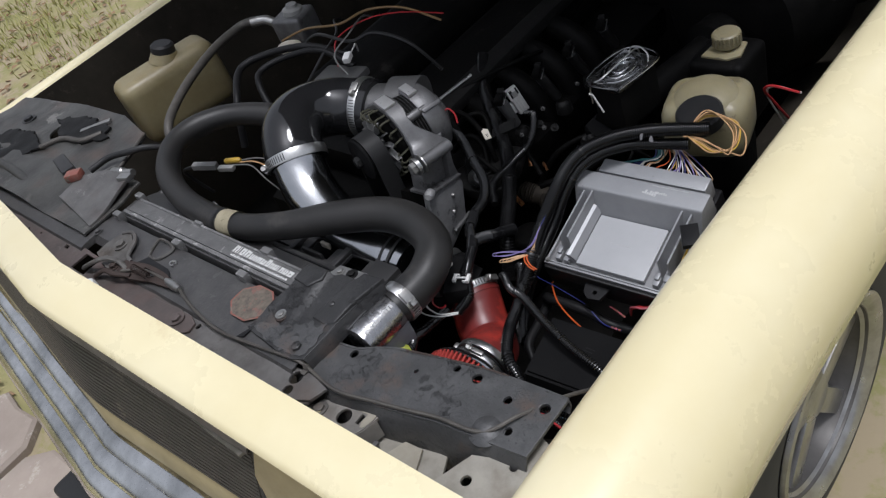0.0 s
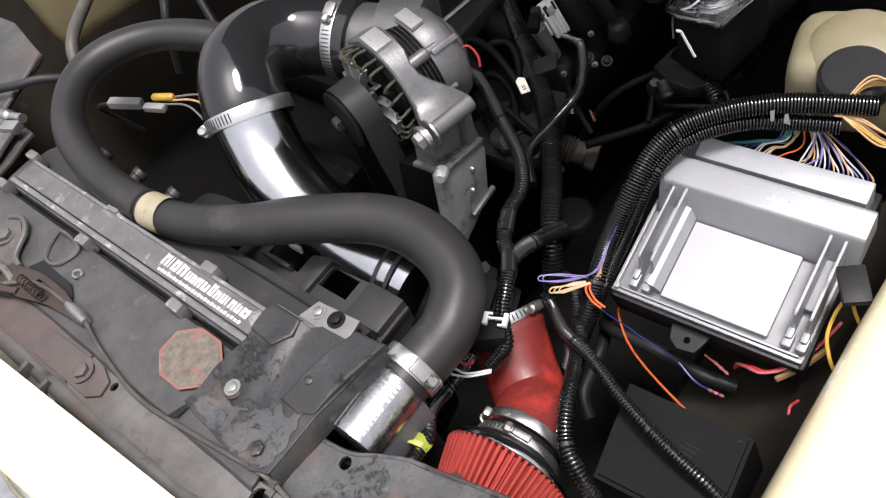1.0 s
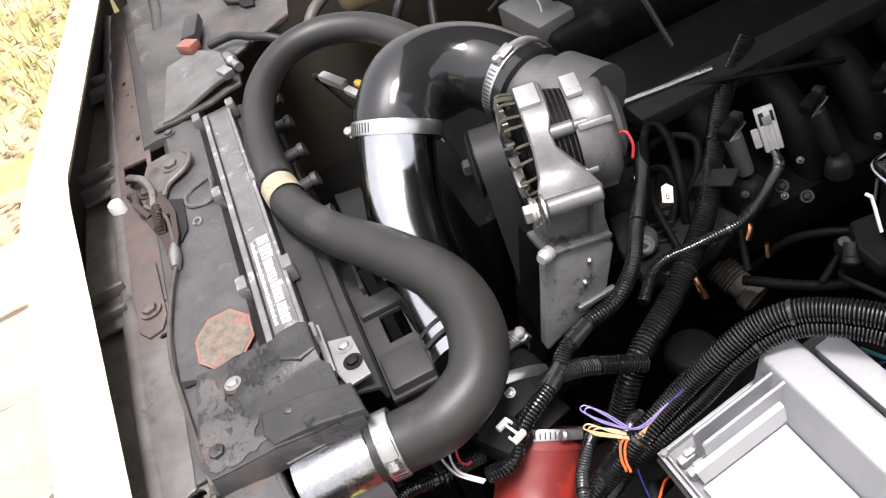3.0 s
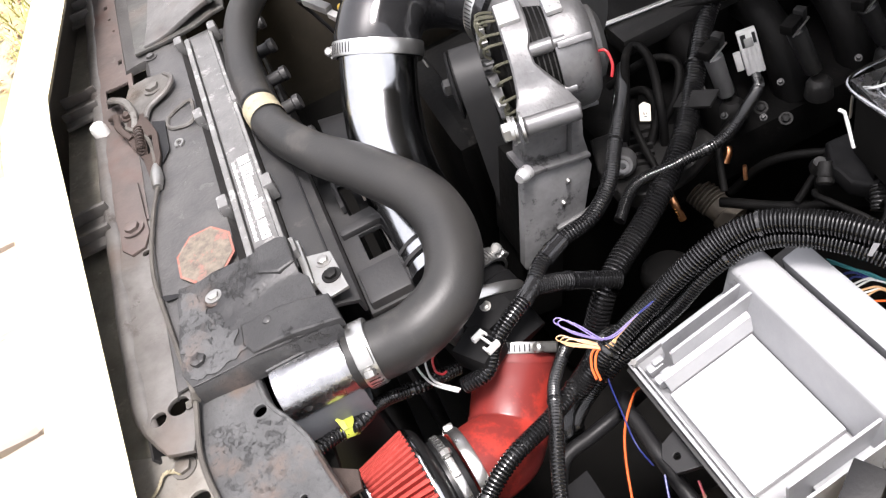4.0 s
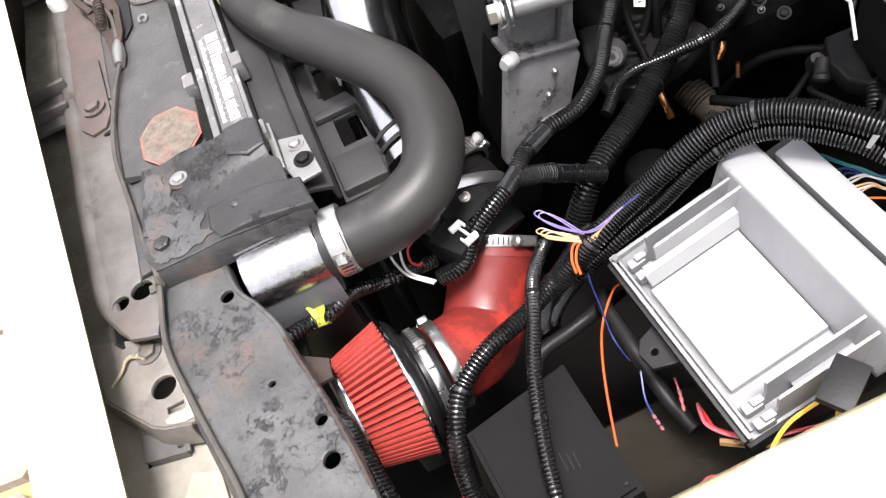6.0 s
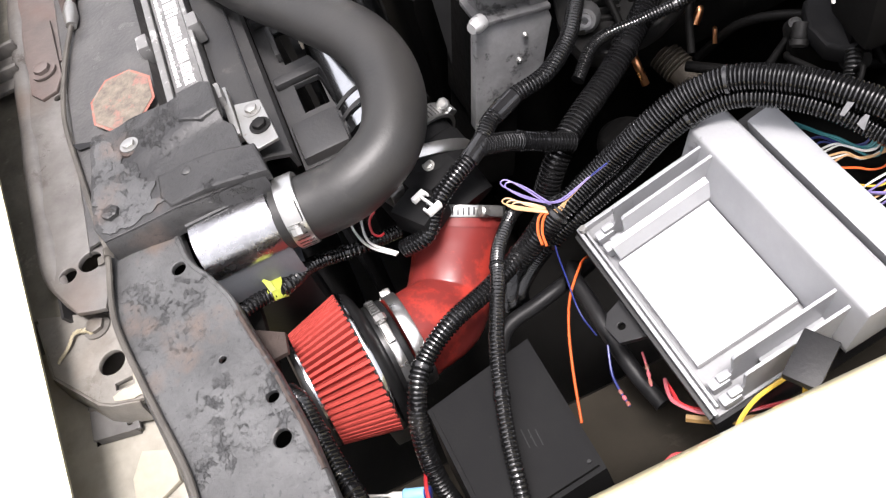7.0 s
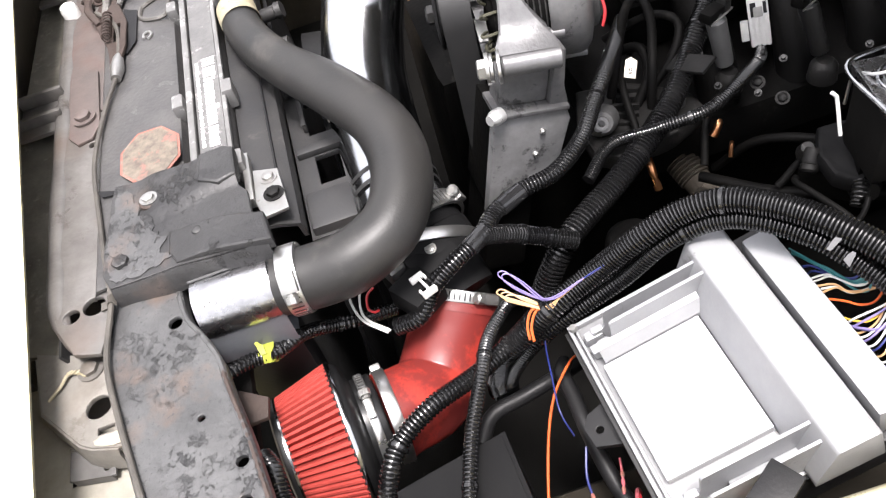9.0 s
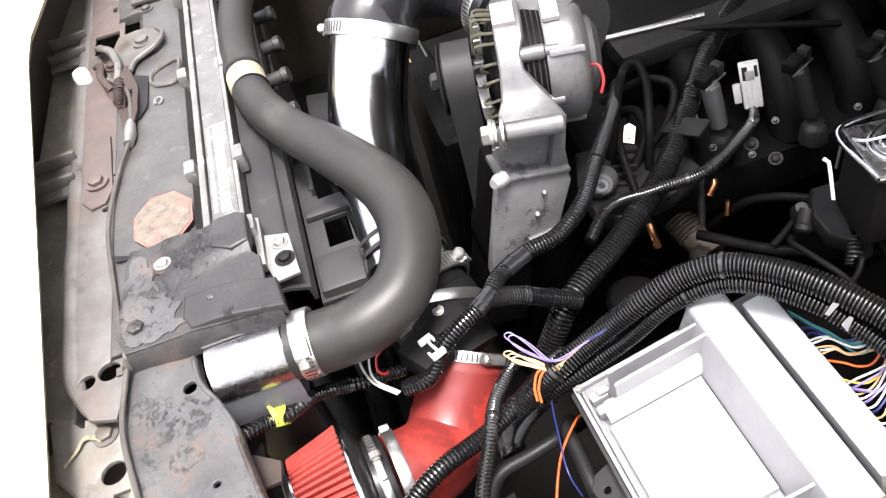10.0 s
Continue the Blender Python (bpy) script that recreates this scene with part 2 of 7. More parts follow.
CLIP_WHITE = mat("white_nylon", (0.80, 0.80, 0.78), 0.4, 0, (0.7, 0.7, 0.68), 40, 0.5)
CONNECTOR = mat("grey_connector_nylon", (0.58, 0.58, 0.57), 0.4, 0, (0.42, 0.42, 0.41), 60, 0.8)
PALE_GREY = mat("pale_grey_nylon", (0.27, 0.27, 0.26), 0.45, 0, (0.19, 0.19, 0.185), 60, 0.8)
PAD = mat("machined_aluminium", (0.60, 0.60, 0.60), 0.3, 0.6, (0.48, 0.48, 0.48), 60, 0.6)
CREAM_BRIGHT = mat("chalky_cream_paint", (0.34, 0.315, 0.255), 0.55, 0, (0.23, 0.21, 0.165), 30, 0.8, 0.1, 150, (0.22, 0.19, 0.14), 26, 0.64)
TRAY_GREY = mat("grimy_grey_metal", (0.095, 0.094, 0.087), 0.42, 0.2, (0.028, 0.027, 0.025), 12, 1.0, 0.25, 150, (0.27, 0.26, 0.24), 30, 0.58, flake=0.4, rust=(0.11, 0.078, 0.064), cluster=9)
CRIMP_BLUE = mat("blue_nylon", (0.20, 0.45, 0.70), 0.35, 0, (0.25, 0.5, 0.75), 60, 0.5)
COPPER_PIPE = mat("copper_pipe", (0.75, 0.36, 0.18), 0.3, 1.0, (0.5, 0.2, 0.08), 40, 0.8)
STEEL = mat("stainless_band", (0.64, 0.64, 0.63), 0.30, 0.95, (0.48, 0.48, 0.47), 60, 0.7)
CAST = mat("cast_aluminium", (0.185, 0.184, 0.187), 0.42, 0.5, (0.105, 0.105, 0.105), 45, 0.9, 0.14, 350, (0.06, 0.06, 0.06), 34, 0.62)
CAST_DARK = mat("dull_cast_aluminium", (0.125, 0.125, 0.125), 0.5, 0.5, (0.08, 0.08, 0.08), 30, 0.7, 0.25, 300, (0.05, 0.05, 0.05), 20, 0.66)
# This black and the next put the engine bay's shade into the colour.
SHADED_IRON = mat("bay_shaded_iron", (0.0028, 0.0028, 0.0028), 0.55, 0.0, (0.0058, 0.0055, 0.0052), 30, 0.9, 0.25, 160, (0.014, 0.013, 0.012), 26, 0.65, spec=0.06)
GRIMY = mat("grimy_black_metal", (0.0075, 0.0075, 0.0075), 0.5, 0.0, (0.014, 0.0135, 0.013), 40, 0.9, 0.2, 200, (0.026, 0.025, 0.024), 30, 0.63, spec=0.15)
COPPER = mat("stator_windings", (0.055, 0.055, 0.035), 0.5, 0.3, (0.10, 0.095, 0.07), 120, 0.8, 0.4, 500)
RED = mat("red_silicone", (0.37, 0.038, 0.026), 0.36, 0, (0.29, 0.030, 0.022), 12, 0.7, 0.05, 200, (0.16, 0.022, 0.019), 9, 0.53)
PLEAT = mat("red_cotton_gauze", (0.38, 0.052, 0.042), 0.8, 0, (0.29, 0.037, 0.030), 80, 0.8, 0.3, 900, spec=0.2)
SILVER = mat("silver_case", (0.31, 0.315, 0.325), 0.42, 0.25, (0.25, 0.255, 0.265), 24, 0.8, 0.08, 500, (0.18, 0.18, 0.185), 38, 0.66)
GUSSET = mat("bare_tan_steel", (0.235, 0.222, 0.20), 0.5, 0.15, (0.13, 0.122, 0.11), 24, 1.0, 0.2, 200, (0.085, 0.070, 0.056), 34, 0.56, flake=0.4, rust=(0.14, 0.10, 0.07), cluster=15)
PRINT = mat("white_print", (0.72, 0.72, 0.70), 0.5, 0, (0.42, 0.42, 0.41), 160, 0.8)
GREY_PRINT = mat("grey_print", (0.5, 0.5, 0.5), 0.5)
STICKER_RED = mat("faded_red_sticker", (0.26, 0.075, 0.055), 0.5, 0, (0.22, 0.11, 0.085), 60, 0.9, 0, 0, (0.18, 0.15, 0.12), 75, 0.56)
STICKER_WORN = mat("worn_sticker_face", (0.165, 0.137, 0.108), 0.6, 0, (0.070, 0.060, 0.048), 110, 1.0, 0.3, 500, (0.20, 0.10, 0.082), 40, 0.60)
LABEL_TAN = mat("tan_paper_label", (0.36, 0.32, 0.22), 0.5, 0, (0.26, 0.23, 0.15), 90, 0.8, 0, 0, (0.2, 0.17, 0.1), 160, 0.62)
BOTTLE = mat("yellowed_plastic", (0.31, 0.265, 0.15), 0.4, 0, (0.17, 0.13, 0.055), 12, 0.7, 0.05, 80, (0.28, 0.2, 0.08), 14, 0.68, trans=0.15)
BOTTLE_PALE = mat("pale_translucent_plastic", (0.28, 0.25, 0.155), 0.4, 0, (0.18, 0.155, 0.09), 10, 0.9, 0.05, 80, (0.12, 0.10, 0.06), 22, 0.60, trans=0.2)
CAP_BEIGE = mat("beige_plastic", (0.55, 0.5, 0.42), 0.5)
TAPE_GREY = mat("torn_grey_film", (0.085, 0.085, 0.09), 0.6, 0, (0.055, 0.055, 0.058), 160, 0.9, 0.2, 400)
DUSTY_RUBBER = mat("dusty_brown_rubber", (0.062, 0.053, 0.042), 0.7, 0, (0.034, 0.029, 0.024), 60, 0.9, 0.2, 300, spec=0.2)
TAPE_YELLOW = mat("yellow_tape", (0.33, 0.36, 0.05), 0.5, 0, (0.22, 0.25, 0.03), 110, 0.8, 0.2, 250)
TYRE = mat("tyre_rubber", (0.03, 0.03, 0.03), 0.8, 0, (0.05, 0.048, 0.045), 20, 0.8, 0.2, 200)
ALLOY = mat("alloy_wheel", (0.46, 0.46, 0.46), 0.3, 0.8, (0.28, 0.27, 0.26), 24, 0.9, 0.1, 80)
RIM_DISH = mat("dusty_wheel_dish", (0.12, 0.115, 0.11), 0.45, 0.4, (0.07, 0.065, 0.06), 20, 0.8)
WIRES = {k: mat(k + "_wire", c, 0.4) for k, c in dict(
    orange=(0.56, 0.10, 0.02), tan=(0.50, 0.30, 0.15), purple=(0.19, 0.155, 0.35), blue=(0.014, 0.022, 0.13), red=(0.42, 0.025, 0.03),
    pink=(0.42, 0.10, 0.12), yellow=(0.50, 0.32, 0.04), white=(0.6, 0.6, 0.58), black=(0.012, 0.012, 0.012), teal=(0.02, 0.14, 0.15),
    brown=(0.20, 0.12, 0.045), grey=(0.16, 0.16, 0.155)).items()}
GRASS = mat("dry_grass_ground", (0.24, 0.235, 0.09), 0.9, 0, (0.34, 0.29, 0.15), 5, 0.9, 0.6, 60, (0.34, 0.28, 0.18), 3.5, 0.52, flake=0.3)
BLADE = mat("grass_blade", (0.26, 0.28, 0.08), 0.7, 0, (0.42, 0.37, 0.15), 3, 0.9)
LITTER = mat("dead_leaf", (0.30, 0.19, 0.10), 0.8, 0, (0.2, 0.13, 0.08), 8, 0.9)
STONE = mat("pale_paving_stone", (0.34, 0.285, 0.24), 0.85, 0, (0.26, 0.215, 0.18), 9, 0.8, 0.3, 60, (0.42, 0.37, 0.32), 14, 0.6, island=0.12)


# Mesh tools.
def link(name, bm, material, parent=None, label="", smooth=True, mw=None):
    me = bpy.data.meshes.new(name)
    bm.normal_update()
    bm.to_mesh(me)
    bm.free()
    if smooth:
        me.shade_smooth()
        me.set_sharp_from_angle(angle=radians(38))
    me.materials.append(material)
    ob = new(name, me)
    if mw is not None:
        ob.matrix_world = mw
    if parent:
        ob.parent = parent
        if mw is None:
            ob.matrix_parent_inverse = parent.matrix_basis.inverted()
    if label:
        tagged(ob, label=label)
    return ob


def part(name, bm, material, parent, label="", smooth=True):
    return link(name, bm, material, parent, label, smooth)


def thing(name, label, category, at=(0, 0, 0), kind="", group=""):
    ob = new(name)
    ob.empty_display_size = 0.02
    ob.matrix_basis = Matrix.Translation(at)
    return tagged(ob, label, category, group, kind)


def add_box(bm, lo, hi, m=None, bevel=0.0, seg=2):
    """A box, between two corners, under the matrix m."""
    lo, hi = Vector(lo), Vector(hi)
    r = bmesh.ops.create_cube(bm, size=1.0)
    vs = r["verts"]
    mm = Matrix.Translation((lo + hi) / 2) @ Matrix.Diagonal((*(hi - lo), 1))
    bmesh.ops.transform(bm, matrix=mm, verts=vs)
    if bevel:
        es = list({e for v in vs for e in v.link_edges})
        r = bmesh.ops.bevel(bm, geom=es, offset=bevel, segments=seg, affect="EDGES", profile=0.6)
        vs = list({v for f in r["faces"] for v in f.verts} | {v for v in vs if v.is_valid})
    if m is not None:
        bmesh.ops.transform(bm, matrix=m, verts=vs)
    return bm


def box(lo, hi, m=None, bevel=0.0, seg=2):
    return add_box(bmesh.new(), lo, hi, m, bevel, seg)


def spline(pts, step):
    """Evenly spaced places on a smooth line through the points."""
    p = [Vector(q) for q in pts]
    if len(p) == 2:
        n = max(2, int((p[1] - p[0]).length / step))
        return [p[0].lerp(p[1], i / n) for i in range(n + 1)]
    p = [2 * p[0] - p[1]] + p + [2 * p[-1] - p[-2]]
    out = []
    for i in range(1, len(p) - 2):
        a, b, c, d = p[i - 1:i + 3]
        n = max(2, int((c - b).length / (step * 0.2)))
        for k in range(n):
            t = k / n
            out.append(0.5 * ((2 * b) + (c - a) * t + (2 * a - 5 * b + 4 * c - d) * t * t + (3 * b - a - 3 * c + d) * t ** 3))
    out.append(p[-2])
    res, gone = [out[0]], 0.0
    for a, b in zip(out, out[1:]):
        gone += (b - a).length
        if gone >= step:
            res.append(b)
            gone = 0.0
    if (res[-1] - out[-1]).length > step * 0.4:
        res.append(out[-1])
    return res


def add_sweep(bm, pts, radius, segs=12, step=0.01, cap=True, flat=1.0):
    """A tube along the points. radius: a number, or a function of the ring's number and the share of the way."""
    line = spline(pts, step)
    n = len(line)
    up = Vector((0, 0, 1))
    first = (line[1] - line[0]).normalized()
    side = first.cross(up)
    side = side.normalized() if side.length > 0.05 else Vector((1, 0, 0))
    rings = []
    for i, c in enumerate(line):
        tan = (line[min(i + 1, n - 1)] - line[max(i - 1, 0)]).normalized()
        side = (side - tan * side.dot(tan)).normalized()
        other = tan.cross(side)
        r = radius(i, i / (n - 1)) if callable(radius) else radius
        rings.append([bm.verts.new(c + r * (math.cos(a) * side + flat * math.sin(a) * other))
                      for a in (2 * math.pi * k / segs for k in range(segs))])
    for a, b in zip(rings, rings[1:]):
        for k in range(segs):
            bm.faces.new((a[k], a[(k + 1) % segs], b[(k + 1) % segs], b[k]))
    if cap:
        bm.faces.new(rings[0][::-1])
        bm.faces.new(rings[-1])
    return bm


def tube(pts, radius, segs=12, step=0.01, cap=True, flat=1.0):
    return add_sweep(bmesh.new(), pts, radius, segs, step, cap, flat)


def ribbed(pts, r, pitch=0.0023, segs=10):
    """Split loom: a tube with raised rings."""
    return tube(pts, lambda i, s: r * 0.81 if i % 3 == 2 else r, segs + 2, pitch / 3)


def add_lathe(bm, a, b, prof, segs=32, cap=True):
    """A turned body about the line from a to b; prof: (share of the way, radius) pairs."""
    a, b = Vector(a), Vector(b)
    tan = (b - a).normalized()
    side = tan.orthogonal().normalized()
    other = tan.cross(side)
    rings = [[bm.verts.new(a.lerp(b, s) + r * (math.cos(w) * side + math.sin(w) * other))
              for w in (2 * math.pi * k / segs for k in range(segs))] for s, r in prof]
    for p, q in zip(rings, rings[1:]):
        for k in range(segs):
            bm.faces.new((p[k], p[(k + 1) % segs], q[(k + 1) % segs], q[k]))
    if cap:
        bm.faces.new(rings[0][::-1])
        bm.faces.new(rings[-1])
    return bm


def lathe(a, b, prof, segs=32, cap=True):
    return add_lathe(bmesh.new(), a, b, prof, segs, cap)


def plate(outline, z, thick=0.002, holes=(), bevel=0.0006, m=None):
    """A sheet with real openings. holes: lists of (x, y), or (x, y, r)."""
    cu = bpy.data.curves.new("outline", "CURVE")
    cu.dimensions = "2D"
    cu.fill_mode = "BOTH"
    cu.extrude = thick / 2
    cu.bevel_depth = bevel
    cu.bevel_resolution = 1

    def add(pts):
        s = cu.splines.new("POLY")
        s.points.add(len(pts) - 1)
        for q, (x, y) in zip(s.points, pts):
            q.co = (x, y, 0, 1)
        s.use_cyclic_u = True

    add(outline)
    for h in holes:
        if len(h) == 3 and not isinstance(h[0], tuple):
            x, y, r = h
            h = [(x + r * math.cos(k * math.pi / 8), y + r * math.sin(k * math.pi / 8)) for k in range(16)]
        add(h)
    ob = bpy.data.objects.new("outline", cu)
    scene.collection.objects.link(ob)
    me = bpy.data.meshes.new_from_object(ob.evaluated_get(bpy.context.evaluated_depsgraph_get()))
    bpy.data.objects.remove(ob)
    bpy.data.curves.remove(cu)
    bm = bmesh.new()
    bm.from_mesh(me)
    bpy.data.meshes.remove(me)
    bmesh.ops.transform(bm, matrix=(m or Matrix()) @ Matrix.Translation((0, 0, z)), verts=bm.verts)
    return bm


def stamped(outline, z, thick, rise, holes=(), cell=0.006, bevel=0.0006):
    """A pressed sheet: an outline with openings, bent by rise(x, y)."""
    bm = plate(outline, z, thick, holes, bevel)
    for axis in (0, 1):
        lo, hi = min(p[axis] for p in outline), max(p[axis] for p in outline)
        for k in range(1, int((hi - lo) / cell) + 1):
            at, no = Vector((0, 0, 0)), Vector((0, 0, 0))
            at[axis], no[axis] = lo + k * cell, 1.0
            bmesh.ops.bisect_plane(bm, geom=bm.verts[:] + bm.edges[:] + bm.faces[:], dist=1e-6, plane_co=at, plane_no=no)
    for v in bm.verts:
        v.co.z += rise(v.co.x, v.co.y)
    return bm


def ragged(outline, amp, step=0.0022):
    """The same outline with an uneven torn edge."""
    out = []
    for (x0, y0), (x1, y1) in zip(outline, outline[1:] + outline[:1]):
        n = max(1, int(math.hypot(x1 - x0, y1 - y0) / step))
        for k in range(n):
            x, y = x0 + (x1 - x0) * k / n, y0 + (y1 - y0) * k / n
            out.append((x + amp * noise.noise(Vector((x * 260, y * 260, 1.5))), y + amp * noise.noise(Vector((x * 260, y * 260, 8.5)))))
    return out


def ease(a, b, x):
    t = min(1.0, max(0.0, (x - a) / (b - a)))
    return t * t * (3 - 2 * t)


def extrude_side(profile, u0, u1, m, bevel=0.0):
    """A side profile of (v, w) pairs drawn out from u0 to u1."""
    bm = bmesh.new()
    l, r = ([bm.verts.new(m @ Vector((u, v, w))) for v, w in profile] for u in (u0, u1))
    bm.faces.new(l[::-1])
    bm.faces.new(r)
    n = len(profile)
    for k in range(n):
        bm.faces.new((l[k], l[(k + 1) % n], r[(k + 1) % n], r[k]))
    bmesh.ops.recalc_face_normals(bm, faces=bm.faces)
    if bevel:
        bmesh.ops.bevel(bm, geom=bm.edges[:], offset=bevel, segments=2, affect="EDGES", profile=0.6)
    return bm


def add_loft(bm, sections):
    """A skin over cross-sections with equal numbers of points."""
    rings = [[bm.verts.new(p) for p in s] for s in sections]
    for a, b in zip(rings, rings[1:]):
        for k in range(len(a) - 1):
            bm.faces.new((a[k], a[k + 1], b[k + 1], b[k]))
    return bm


def loft(sections, thick=0.0015):
    bm = add_loft(bmesh.new(), sections)
    if thick:
        bmesh.ops.recalc_face_normals(bm, faces=bm.faces)
        bmesh.ops.solidify(bm, geom=bm.faces[:], thickness=thick)
    return bm


def add_hex(bm, at, up, r, h):
    at, up = Vector(at), Vector(up).normalized()
    add_lathe(bm, at, at + up * h * 0.3, [(0, r * 1.5), (1, r * 1.5)], 20)
    add_lathe(bm, at + up * h * 0.3, at + up * h, [(0, r), (0.85, r), (1, r * 0.8)], 6)
    return bm


def bolt(at, parent, r=0.0065, h=0.007, up=(0, 0, 1), material=None, label=""):
    return part("bolt", add_hex(bmesh.new(), at, up, r, h), material or ZINC, parent, label)


def clamp(at, axis, r, parent, width=0.012, screw=None):
    """A worm-drive hose clamp with its screw housing."""
    at, axis = Vector(at), Vector(axis).normalized()
    a, b = at - axis * width / 2, at + axis * width / 2
    band = part("hose_clamp", lathe(a, b, [(0, r - 0.002), (0, r + 0.0012), (0.1, r + 0.0016), (0.9, r + 0.0016), (1, r + 0.0012), (1, r - 0.002)], 40, False), STEEL, parent, "stainless worm-drive hose clamp")
    d = Vector(screw or (0, 0, 1))
    d = (d - axis * d.dot(axis)).normalized()
    t = axis.cross(d)
    c = at + d * (r + 0.004)
    bm = bmesh.new()
    m = Matrix((( *t, 0), (*axis, 0), (*d, 0), (0, 0, 0, 1))).transposed()
    m.translation = c
    add_box(bm, (-0.009, -width * 0.45, -0.004), (0.006, width * 0.45, 0.0015), m, 0.0015)
    add_lathe(bm, c + t * 0.006, c + t * 0.014, [(0, 0.003), (0.2, 0.003), (0.25, 0.0046), (0.8, 0.0046), (1, 0.003)], 8)
    part("clamp_screw", bm, ZINC, band)
    bm = bmesh.new()
    for k in range(11):
        e = Matrix.Rotation(0.42 + 2.6 * k * 0.0009 / r * 1.6, 3, axis) @ d
        q = Matrix(((*axis.cross(e), 0), (*axis, 0), (*e, 0), (0, 0, 0, 1))).transposed()
        q.translation = at + e * (r + 0.0016)
        add_box(bm, (-0.0006, -width * 0.33, -0.0004), (0.0006, width * 0.33, 0.0002), q)
    part("worm_slots", bm, DARK_STEEL, band, "dark slots in the band", smooth=False)
    return band


def wire(name, pts, r, colour, label, segs=6, step=0.0025, group=""):
    return tagged(link(name, tube(pts, r, segs, step), WIRES[colour]), label, "wire", group)


def loom(pts, r, label, pitch=0.0023, tapes=()):
    """A wire loom, with wraps of tape at the given places."""
    ob = tagged(link("wire_loom", ribbed(pts, r, pitch), CONDUIT), label, "wiring", "wire looms in the engine bay")
    line = spline(pts, 0.01)
    for s in (0.33, 0.66):
        k = int(s * (len(line) - 2))
        a, e = line[k], line[k].lerp(line[k + 1], 0.28)
        part("cable_tie", lathe(a, e, [(0, r * 1.02), (0.1, r * 1.10), (0.9, r * 1.10), (1, r * 1.02)], 12, False), CONDUIT, ob)
    for a, b in tapes:
        part("tape", tube([a, Vector(a).lerp(Vector(b), 0.5), b], r * 1.06, 12, 0.004), GLOSS_BLACK, ob, "shiny black tape wrap")
    return ob


# ---- the ground ----
GROUND = 0.04
bm = bmesh.new()
bmesh.ops.create_grid(bm, x_segments=60, y_segments=60, size=40)
for v in bm.verts:
    v.co.z = GROUND + 0.02 * noise.noise(v.co * 0.7) if v.co.length > 3 else GROUND
ground = tagged(link("ground", bm, GRASS), "patchy dry grass and leaf litter on the ground", "ground", kind="structure")

# ---- the car body ----
car = thing("car", "cream yellow car with the hood up and the grille header exposed", "car", (-1.07, 0.7, GROUND))


def header_line(x):
    """The back edge of the nose panel: y and z at x."""
    k = abs(x + 0.99)
    if x > -0.99:
        return 0.129 + 0.052 * k, 0.922 - 0.12 * k
    return 0.129 + 0.115 * k, 0.920 + 0.01 * k


secs = []
for i in range(41):
    x = -0.332 - 1.46 * i / 40
    if 18 <= i <= 19:
        x = -1.0 if i == 18 else -1.03
    y, z = header_line(x)
    w = 0.058
    secs.append([(x, y - 0.012, z - 0.014), (x, y - 0.002, z - 0.006), (x, y, z), (x, y - w * 0.5, z + 0.002), (x, y - w * 0.92, z - 0.006),
                 (x, y - w, z - 0.010), (x, y - w - 0.002, z - 0.015), (x, y - w + 0.006, z - 0.020), (x, y - w + 0.012, z - 0.022)])
part("header_panel", loft(secs), YELLOW, car, "cream painted nose panel with a centre crease")
# the bumper's upper edge: V-shaped in plan
def bumper_line(x):
    return 0.043 + (0.06 * (x + 1.02) if x > -1.02 else 0.11 * (-1.02 - x))


secs = []
for i in range(33):
    x = -0.30 - 1.53 * i / 32
    y = bumper_line(x)
    secs.append([(x, y + 0.03, 0.703), (x, y + 0.004, 0.702), (x, y - 0.001, 0.697), (x, y - 0.008, 0.668), (x, y - 0.009, 0.660), (x, y + 0.002, 0.652)])
part("valance", loft(secs), SHADED_CREAM, car, "cream strip under the grille")
# corner panel beside the grille, its shade put into the paint colour
secs = []
for i in range(9):
    x = -0.29 - 0.309 * i / 8
    y, z = header_line(x)
    yb = bumper_line(x)
    d = 0.044 * i / 8
    secs.append([(x, y - 0.044, z - 0.018), (x, y - 0.050, z - 0.032), (x - 0.5 * d, 0.5 * (y - 0.050 + yb), 0.5 * (z + 0.70)), (x - d, yb + 0.006, 0.702)])
part("corner_panel", loft(secs, 0.003), SHADED_CREAM, car)
# grille
XS = [-1.72 + 1.117 * k / 12 for k in range(13)]


def grille_at(x, s):
    y, z = header_line(x)
    return (x - 0.04 * s * (x + 1.72), (y - 0.044) * (1 - s) + (bumper_line(x) + 0.004) * s, (z - 0.024) * (1 - s) + 0.703 * s)


grille = part("grille", loft([[grille_at(x, s) for s in (0, 0.5, 1)] for x in XS], 0.002), GRILLE, car, "dark fine-barred plastic grille")
for i in range(19):
    s = 0.04 + 0.051 * i
    part("grille_bar", tube([Vector(grille_at(x, s)) + Vector((0, -0.004, 0)) for x in XS], 0.0024, 6, 0.05), GRILLE, grille)
part("grille_trim", loft([[Vector(grille_at(x, s)) + Vector((0, -d, 0)) for s, d in ((-0.02, 0.004), (0.01, 0.009), (0.16, 0.010), (0.20, 0.004))] for x in XS], 0.002), WORN_STRIP, grille, "bare worn upper trim strip")
part("grille_edge", tube([grille_at(-0.604, 0), grille_at(-0.602, 0.5), grille_at(-0.600, 1)], 0.005, 8, 0.01), DARK_STEEL, grille, "bare metal end trim of the grille")

# fenders, a swept section each; the side folds in to the wheel arch
NEAR = [(-0.352, 0.76), (-0.342, 0.825), (-0.335, 0.838), (-0.328, 0.843), (-0.315, 0.848), (-0.29, 0.850), (-0.268, 0.846), (-0.245, 0.834), (-0.222, 0.810), (-0.210, 0.778),
        (-0.207, 0.745), (-0.213, 0.70), (-0.222, 0.685), (-0.240, 0.683)]


